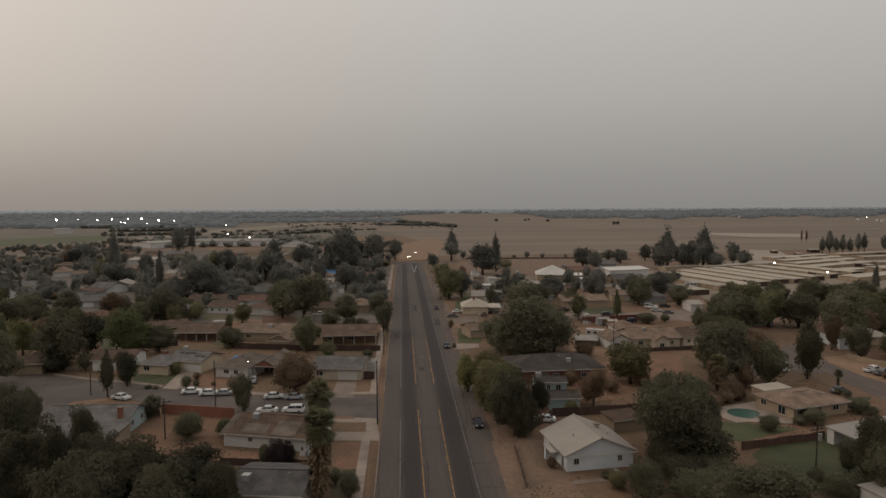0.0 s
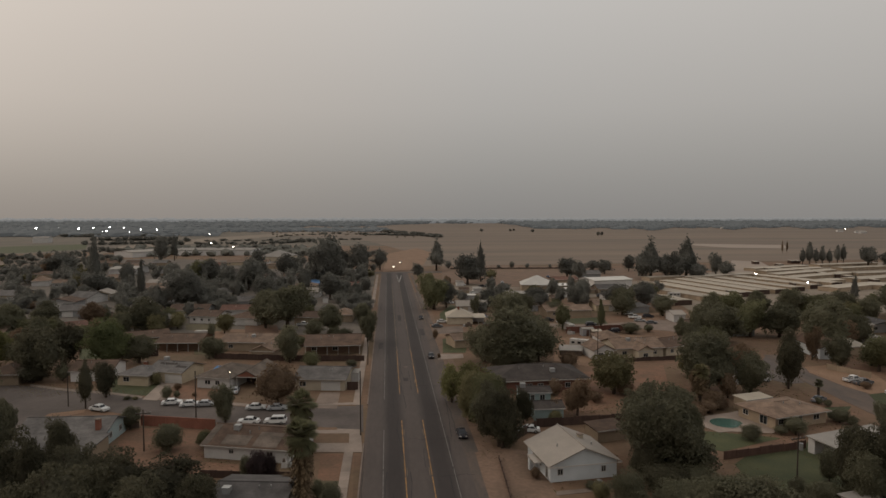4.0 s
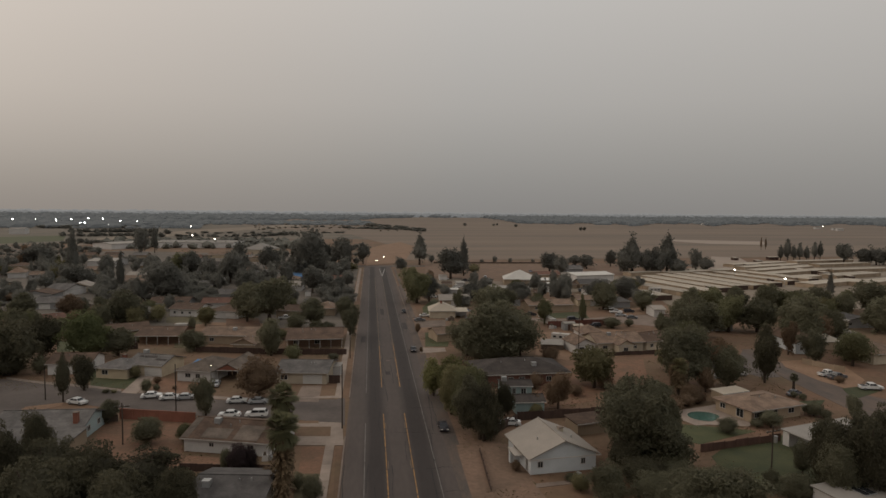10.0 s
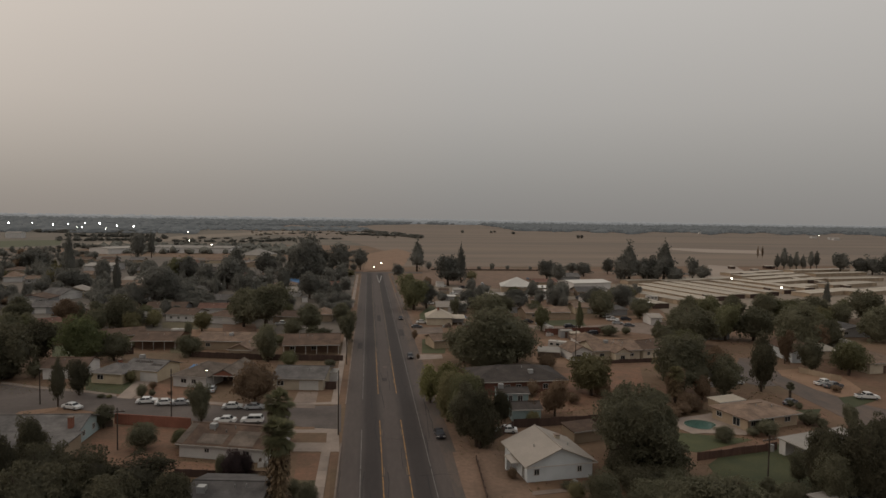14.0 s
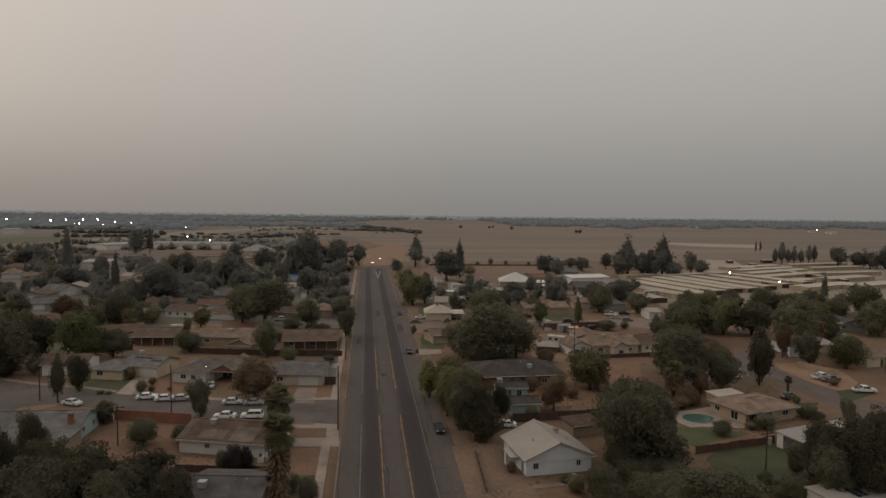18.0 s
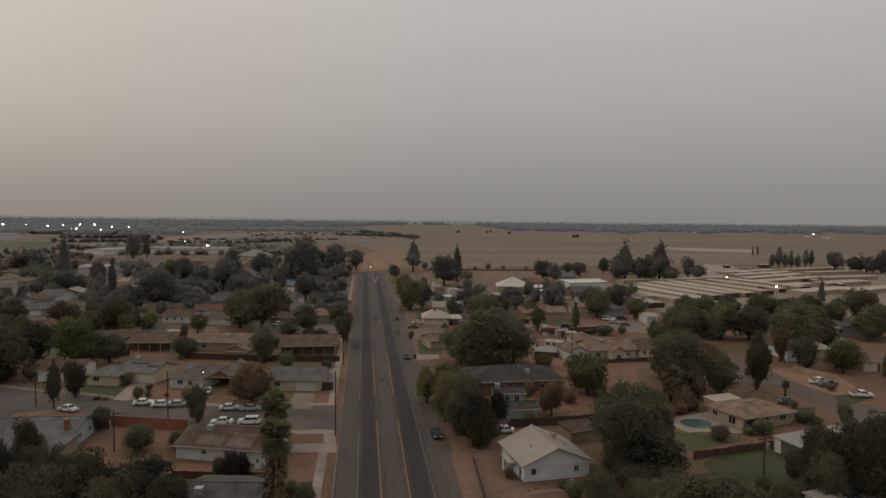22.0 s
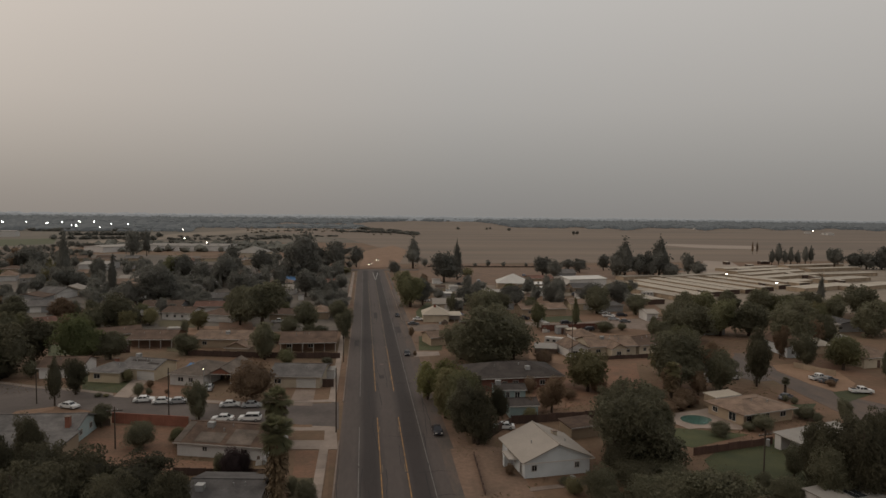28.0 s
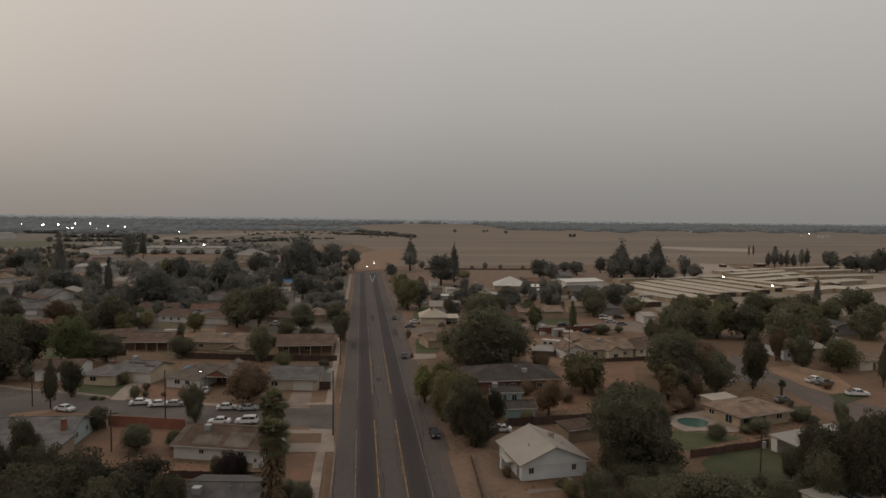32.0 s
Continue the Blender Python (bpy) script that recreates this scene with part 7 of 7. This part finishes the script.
TAKEN.append((62.22, 161.8, 6.0))
TAKEN.append((68.89, 162.59, 6.0))
TAKEN.append((76.26, 164.69, 6.0))
TAKEN.append((53.54, 169.07, 6.0))
TAKEN.append((63.88, 196.23, 6.0))
TAKEN.append((76.72, 200.13, 6.0))
TAKEN.append((54.79, 190.58, 6.0))
TAKEN.append((64.08, 248.21, 6.0))
TAKEN.append((76.82, 247.55, 6.0))
TAKEN.append((30.01, 233.84, 6.0))
TAKEN.append((23.9, 236.72, 6.0))
TAKEN.append((36.39, 233.49, 6.0))

# ---- small units among the storage sheds ----
house("small dark storage unit with a pale roof", 268.82, 425.91, 280.21, 425.96, 5.0, h=2.5, roof='flat', rise=0.2, wall='darkwood', top='r_metal', over=0.1, vents=0, name='storage_unit', cat='shed')
house("small dark storage unit with a pale roof", 289.03, 426.0, 294.33, 426.02, 5.0, h=2.5, roof='flat', rise=0.2, wall='darkwood', top='r_metal', over=0.1, vents=0, name='storage_unit', cat='shed')
house("small dark storage unit with a pale roof", 285.4, 408.08, 291.34, 408.08, 5.0, h=2.5, roof='flat', rise=0.2, wall='darkwood', top='r_metal', over=0.1, vents=0, name='storage_unit', cat='shed')
house("small dark storage unit with a pale roof", 283.67, 391.53, 288.57, 391.5, 5.0, h=2.5, roof='flat', rise=0.2, wall='darkwood', top='r_metal', over=0.1, vents=0, name='storage_unit', cat='shed')
house("small dark storage unit with a pale roof", 285.24, 379.88, 289.21, 379.85, 5.0, h=2.5, roof='flat', rise=0.2, wall='darkwood', top='r_metal', over=0.1, vents=0, name='storage_unit', cat='shed')
house("small dark storage unit with a pale roof", 284.4, 368.87, 289.04, 368.82, 5.0, h=2.5, roof='flat', rise=0.2, wall='darkwood', top='r_metal', over=0.1, vents=0, name='storage_unit', cat='shed')
house("small dark storage unit with a pale roof", 283.61, 355.07, 287.34, 355.02, 5.0, h=2.5, roof='flat', rise=0.2, wall='darkwood', top='r_metal', over=0.1, vents=0, name='storage_unit', cat='shed')
house("small dark storage unit with a pale roof", 283.59, 345.32, 287.23, 345.25, 5.0, h=2.5, roof='flat', rise=0.2, wall='darkwood', top='r_metal', over=0.1, vents=0, name='storage_unit', cat='shed')
house("small dark storage unit with a pale roof", 206.0, 346.69, 212.28, 346.57, 5.0, h=2.5, roof='flat', rise=0.2, wall='darkwood', top='r_metal', over=0.1, vents=0, name='storage_unit', cat='shed')
house("small dark storage unit with a pale roof", 224.77, 359.26, 227.69, 359.22, 5.0, h=2.5, roof='flat', rise=0.2, wall='darkwood', top='r_metal', over=0.1, vents=0, name='storage_unit', cat='shed')
house("small dark storage unit with a pale roof", 223.5, 346.38, 228.44, 346.29, 5.0, h=2.5, roof='flat', rise=0.2, wall='darkwood', top='r_metal', over=0.1, vents=0, name='storage_unit', cat='shed')
house("small dark storage unit with a pale roof", 224.48, 331.38, 227.19, 331.32, 5.0, h=2.5, roof='flat', rise=0.2, wall='darkwood', top='r_metal', over=0.1, vents=0, name='storage_unit', cat='shed')
house("small dark storage unit with a pale roof", 164.87, 341.37, 167.55, 341.32, 5.0, h=2.5, roof='flat', rise=0.2, wall='darkwood', top='r_metal', over=0.1, vents=0, name='storage_unit', cat='shed')
house("small dark storage unit with a pale roof", 127.43, 283.15, 129.63, 283.07, 5.0, h=2.5, roof='flat', rise=0.2, wall='darkwood', top='r_metal', over=0.1, vents=0, name='storage_unit', cat='shed')
house("small dark storage unit with a pale roof", 169.19, 299.23, 171.57, 299.15, 5.0, h=2.5, roof='flat', rise=0.2, wall='darkwood', top='r_metal', over=0.1, vents=0, name='storage_unit', cat='shed')
house("small dark storage unit with a pale roof", 299.5, 461.23, 304.29, 461.29, 5.0, h=2.5, roof='flat', rise=0.2, wall='darkwood', top='r_metal', over=0.1, vents=0, name='storage_unit', cat='shed')
house("small dark storage unit with a pale roof", 297.93, 489.78, 301.97, 489.86, 5.0, h=2.5, roof='flat', rise=0.2, wall='darkwood', top='r_metal', over=0.1, vents=0, name='storage_unit', cat='shed')
house("small dark storage unit with a pale roof", 333.68, 496.72, 337.85, 496.82, 5.0, h=2.5, roof='flat', rise=0.2, wall='darkwood', top='r_metal', over=0.1, vents=0, name='storage_unit', cat='shed')
house("small dark storage unit with a pale roof", 338.9, 496.84, 342.03, 496.91, 5.0, h=2.5, roof='flat', rise=0.2, wall='darkwood', top='r_metal', over=0.1, vents=0, name='storage_unit', cat='shed')

# ---- the wider suburb: houses, trees and cars on their lots ----
def free(x, y, reach):
    return all((x - a) ** 2 + (y - b) ** 2 > (0.8 * (reach + c)) ** 2 for a, b, c in TAKEN)


rs = random.Random(5)
GROVE = {}
ROOFS = ("r_brown", "r_tan", "r_grey", "r_red", "r_dark", "r_cream", "r_brown", "r_blue", "r_tan")
ROOF_WORDS = {"r_brown": "brown", "r_tan": "tan", "r_grey": "grey", "r_red": "reddish", "r_dark": "charcoal", "r_cream": "pale cream", "r_blue": "blue-grey", "r_white": "white"}
WALLS = ("cream", "tanwall", "tanwall", "greywall", "yellowwall", "greywall", "white")
WALL_WORDS = {"cream": "cream", "white": "white", "tanwall": "tan", "greywall": "grey", "yellowwall": "pale yellow"}


def lot_house(x, y):
    w, d = rs.uniform(11, 17), rs.uniform(9, 12)
    t, wl_ = rs.choice(ROOFS), rs.choice(WALLS)
    rs_roof = rs.choice(("gable", "hip", "gablef", "gable"))
    near_lot = y < 330
    house(f"{ROOF_WORDS[t]}-roofed single-storey house with {WALL_WORDS[wl_]} stucco walls", x - w / 2, y - d / 2, x + w / 2, y - d / 2 + rs.uniform(-0.5, 0.5), d, h=2.7, roof=rs_roof, rise=rs.uniform(1.3, 2.0), wall=wl_, top=t, vents=1 if near_lot else 0, wins=((1.6, 1.4, 0.9, 1.1), (w - 4, 1.4, 0.9, 1.1)) if near_lot else ((2, 1.4, 0.9, 1.1),), garage=(w / 2 - 1.5, 3.6) if rs.random() < 0.4 else None)


def lot_trees(n, x0, x1, y0, y1, keep, tall=(5.5, 9.5)):
    for _ in range(n):
        y = rs.uniform(y0, y1)
        x = rs.uniform(x0(y), x1(y))
        w = rs.uniform(4.5, 9.0)
        if keep(x, y) and free(x, y, w * 0.3):
            k = rs.random()
            kind = "round" if k < 0.5 else "wide" if k < 0.72 else "bush" if k < 0.9 else "conifer" if k < 0.95 else "cypress"
            h = rs.uniform(*tall) if kind != "bush" else rs.uniform(2.2, 4)
            if kind in ("conifer", "cypress"):
                w, h = w * 0.5, h * 1.3
            tone = rs.choice(("dark", "dark", "dark", "green", "green", "olive", "brown"))
            if tone == "brown" and kind in ("conifer", "cypress"):
                tone = "dark"
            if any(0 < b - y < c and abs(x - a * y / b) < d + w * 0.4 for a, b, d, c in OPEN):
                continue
            # most far lot trees take the leaf colour painted with haze
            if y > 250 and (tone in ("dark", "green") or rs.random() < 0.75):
                tone = "greyed"
            if y < 215:
                tree(kind, tone, round(x, 1), round(y, 1), round(h, 1), round(w, 1), "among the suburban lots")
            else:
                TAKEN.append((x, y, w * 0.4))
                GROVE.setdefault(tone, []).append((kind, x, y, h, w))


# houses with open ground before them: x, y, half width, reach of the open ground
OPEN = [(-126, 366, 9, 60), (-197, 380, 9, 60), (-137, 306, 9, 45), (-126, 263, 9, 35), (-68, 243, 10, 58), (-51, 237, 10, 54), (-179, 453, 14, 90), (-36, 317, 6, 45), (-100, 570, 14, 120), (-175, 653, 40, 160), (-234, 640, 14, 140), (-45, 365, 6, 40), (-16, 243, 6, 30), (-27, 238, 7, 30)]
west_edge = lambda y: -0.80 * y - 30
for row, y in enumerate((206, 236, 262, 290, 318, 346, 374, 402, 430, 458, 490, 525)):
    x = -22.0 - rs.uniform(0, 5)
    while x > west_edge(y):
        if free(x, y, 6.5) and rs.random() < (0.7 if y < 260 else 0.42):
            lot_house(x, y + rs.uniform(-2, 2))
        x -= rs.uniform(17, 22)
lot_trees(620, west_edge, lambda y: -9.0, 196, 300, lambda x, y: True, (4, 7.5))
lot_trees(1000, west_edge, lambda y: -9.0, 270, 470, lambda x, y: True, (4.5, 9))
lot_trees(300, west_edge, lambda y: -9.0, 450, 640, lambda x, y: True, (4, 7))
for y in (206, 232, 262, 290, 318):
    x = 30.0 + rs.uniform(0, 5)
    while x < 0.33 * y + 26:
        if free(x, y, 6.5):
            lot_house(x, y + rs.uniform(-2, 2))
        x += rs.uniform(17, 22)
lot_trees(64, lambda y: 20.0, lambda y: 0.33 * y + 36, 150, 330, lambda x, y: True)
lot_trees(30, lambda y: 0.3 * y + 40, lambda y: 0.95 * y + 20, 130, 240, lambda x, y: True)
for y in (205, 230):
    x = 75.0 + y * 0.1
    while x < 0.9 * y + 10:
        if free(x, y, 6.5):
            lot_house(x, y + rs.uniform(-2, 2))
        x += rs.uniform(18, 24)
for i in range(64):
    y = rs.uniform(195, 430)
    x = rs.choice((rs.uniform(-0.7 * y, -12), rs.uniform(24, 0.33 * y + 20)))
    if free(x, y, 2.0):
        TAKEN.append((x, y, 3))
        car(rs.choice(("sedan", "suv", "pickup", "sedan")), rs.choice(("c_white", "c_white", "c_silver", "c_grey", "c_dark", "c_blue")), round(x, 1), round(y, 1), rs.choice((0, 180, 90, -90)) + rs.uniform(-4, 4), where="parked between suburban houses")


for i in range(150):
    y = rs.uniform(172, 330)
    x = rs.choice((rs.uniform(-0.62 * y, -14), rs.uniform(26, 0.45 * y + 14)))
    if free(x, y, 3.0):
        TAKEN.append((x, y, 3))
        k, a = rs.random(), rs.choice((0, 0, 90, 180)) + rs.uniform(-8, 8)
        if k < 0.4:
            shed(round(x, 1), round(y, 1), a, rs.uniform(2.4, 4), rs.uniform(2.2, 3.2), rs.uniform(1.9, 2.3), rs.choice(("white", "greywood", "tanwall", "greywall")), rs.choice(("r_white", "r_brown", "r_grey", "r_metal")))
        elif k < 0.6:
            trailer(round(x, 1), round(y, 1), a)
        else:
            m, words = rs.choice((("tarp", "blue-covered"), ("trim", "white-covered"), ("greywood", "wooden"), ("metal", "grey metal")))
            stack(round(x, 1), round(y, 1), a, rs.uniform(1.2, 2.4), rs.uniform(1, 1.8), rs.uniform(0.6, 1.2), m, words)


def plant(tone, some):
    """The far trees of one tone, joined: their crowns and trunks over the lots."""
    V, F, o = [], [], 0
    for i, (kind, x, y, h, w) in enumerate(some):
        some_sized = CROWNS[kind][1 if y < 330 else 3]
        c, t = some_sized[i % len(some_sized)]
        a = i * 2.4
        turn = np.array([[math.cos(a) * w, -math.sin(a) * w, 0], [math.sin(a) * w, math.cos(a) * w, 0], [0, 0, h]])
        for me in (c, t):
            co = np.empty(len(me.vertices) * 3)
            me.vertices.foreach_get("co", co)
            V.append(co.reshape(-1, 3) @ turn.T + (x, y, 0))
            F += [[k + o for k in p.vertices] for p in me.polygons]
            o += len(me.vertices)
    me = bpy.data.meshes.new("suburb_trees")
    me.from_pydata(np.concatenate(V).tolist(), [], F)
    me.materials.append(LEAF[tone])
    tagged(new("suburb_trees", me), f"many {TREE_WORDS[tone]} trees between far suburban houses", "trees", kind="stuff")


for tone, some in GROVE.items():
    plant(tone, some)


def weeds(name, label, seed, n, m, size):
    """Low tufts scattered over the bare ground between houses and roads."""
    r = np.random.RandomState(seed)
    V = []
    spots = np.array(TAKEN)
    while len(V) < n:
        y = r.uniform(70, 205)
        x = r.choice((r.uniform(-0.75 * y, -12), r.uniform(15.5, 0.8 * y)))
        if (x < -12 and 112 < y < 140) or (x < -45 and y < 122):
            continue
        if (((spots[:, 0] - x) ** 2 + (spots[:, 1] - y) ** 2) < (0.75 * spots[:, 2]) ** 2).any() or np.sin(x * 0.31 + 2 * np.sin(y * 0.17)) + np.sin(y * 0.23 + x * 0.11) < r.uniform(-0.9, 1.4):
            continue
        s = size * r.uniform(0.5, 1.5)
        for k in range(3):
            a = r.uniform(0, 3.14)
            dx, dy = math.cos(a) * s, math.sin(a) * s
            V.append([(x - dx, y - dy, 0.02), (x + dx, y + dy, 0.02), (x + dx * 0.7 - dy * 0.3, y + dy * 0.7 + dx * 0.3, s * r.uniform(0.6, 1.2)), (x - dx * 0.8, y - dy * 0.8, s * r.uniform(0.5, 1.1))])
    V = np.array(V)
    me = bpy.data.meshes.new(name)
    me.from_pydata(V.reshape(-1, 3).tolist(), [], np.arange(len(V) * 4).reshape(-1, 4).tolist())
    me.materials.append(m)
    tagged(new(name, me), label, "weeds", kind="stuff")


weeds("dry_weeds", "dry brown weeds over the bare yards", 31, 26000, LEAF["brown"], 0.09)
weeds("green_weeds", "dull green weeds over the dry yards", 32, 16000, LEAF["olive"], 0.10)


# ---- distant woods to the horizon ----
def woods(name, label, seed, n, y0, y1, x_of, hs, ws, m, near=None):
    """A far belt of joined tree clumps with an uneven skyline."""
    r = np.random.RandomState(seed)
    iv, faces = ico(1)
    fa = np.array(faces)
    y = y0 + (y1 - y0) * r.uniform(0, 1, n)
    x = x_of(y, r.uniform(-1, 1, n))
    if near:  # the woods begin where the fields end
        keep = y > near(x / y)
        x, y = x[keep], y[keep]
        n = len(x)
    w, h = r.uniform(*ws, n), r.uniform(*hs, n)
    V, F = [], []
    for i in range(n):
        k = iv * (1 + 0.3 * np.sin(iv @ r.normal(size=3) * 4))[:, None]
        V.append(k * (w[i] / 2, w[i] / 2, h[i] / 2) + (x[i], y[i], h[i] * 0.42))
        F.append(fa + i * len(iv))
    me = bpy.data.meshes.new(name)
    me.from_pydata(np.concatenate(V).tolist(), [], np.concatenate(F).tolist())
    me.materials.append(M[m])
    ob = new(name, me)
    return tagged(ob, label, "woods", kind="stuff")


# these three belts carry their haze as emission in the material
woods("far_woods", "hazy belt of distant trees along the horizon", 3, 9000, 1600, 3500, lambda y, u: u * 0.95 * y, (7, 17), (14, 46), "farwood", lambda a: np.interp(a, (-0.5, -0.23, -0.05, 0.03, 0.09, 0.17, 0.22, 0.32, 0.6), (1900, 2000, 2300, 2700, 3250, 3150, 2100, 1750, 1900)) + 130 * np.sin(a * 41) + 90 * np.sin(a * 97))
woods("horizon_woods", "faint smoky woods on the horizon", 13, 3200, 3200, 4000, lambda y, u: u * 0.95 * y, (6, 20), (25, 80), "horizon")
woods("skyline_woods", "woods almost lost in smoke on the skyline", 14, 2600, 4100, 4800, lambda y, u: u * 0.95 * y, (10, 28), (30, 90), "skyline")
woods("mid_woods", "belts of trees beyond the suburb", 4, 260, 640, 760, lambda y, u: -0.24 * y + u * 0.16 * y, (4, 8), (5, 12), "midwood")
woods("scrub_belt", "low scrub and trees at the edge of the fields", 6, 70, 1100, 1700, lambda y, u: -0.06 * y + u * 0.12 * y, (2.0, 4.5), (4, 9), "scrub")
# nearer belts with the same haze glow as the far woods
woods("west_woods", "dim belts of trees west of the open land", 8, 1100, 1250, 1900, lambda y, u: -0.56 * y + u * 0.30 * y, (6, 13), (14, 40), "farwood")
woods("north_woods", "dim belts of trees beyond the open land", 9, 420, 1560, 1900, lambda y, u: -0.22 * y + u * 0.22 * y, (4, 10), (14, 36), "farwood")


# ---- rows of trees across the open land ----
def tree_row(rows):
    """Uneven rows of field trees, joined."""
    r = np.random.RandomState(21)
    V, F, o = [], [], 0
    for xa, ya, xb, yb, n, w, h in rows:
        for i in range(n):
            u = r.uniform(0, 1)
            x, y = xa + (xb - xa) * u, ya + (yb - ya) * u + r.normal() * 9
            s, q = w * r.uniform(0.5, 1.4), h * r.uniform(0.5, 1.3)
            c, t = CROWNS["round"][3][i % 6]
            a = r.uniform(0, 6.28)
            turn = np.array([[math.cos(a) * s, -math.sin(a) * s, 0], [math.sin(a) * s, math.cos(a) * s, 0], [0, 0, q]])
            co = np.empty(len(c.vertices) * 3)
            c.vertices.foreach_get("co", co)
            V.append(co.reshape(-1, 3) @ turn.T + (x, y, -0.1 * q))
            F += [[k + o for k in p.vertices] for p in c.polygons]
            o += len(c.vertices)
    me = bpy.data.meshes.new("field_trees")
    me.from_pydata(np.concatenate(V).tolist(), [], F)
    # row trees use the leaves greyed for haze
    me.materials.append(LEAF["greyed"])
    tagged(new("field_trees", me), "uneven rows of dark trees across the open land", "trees", kind="stuff")


tree_row(TREE_ROWS)
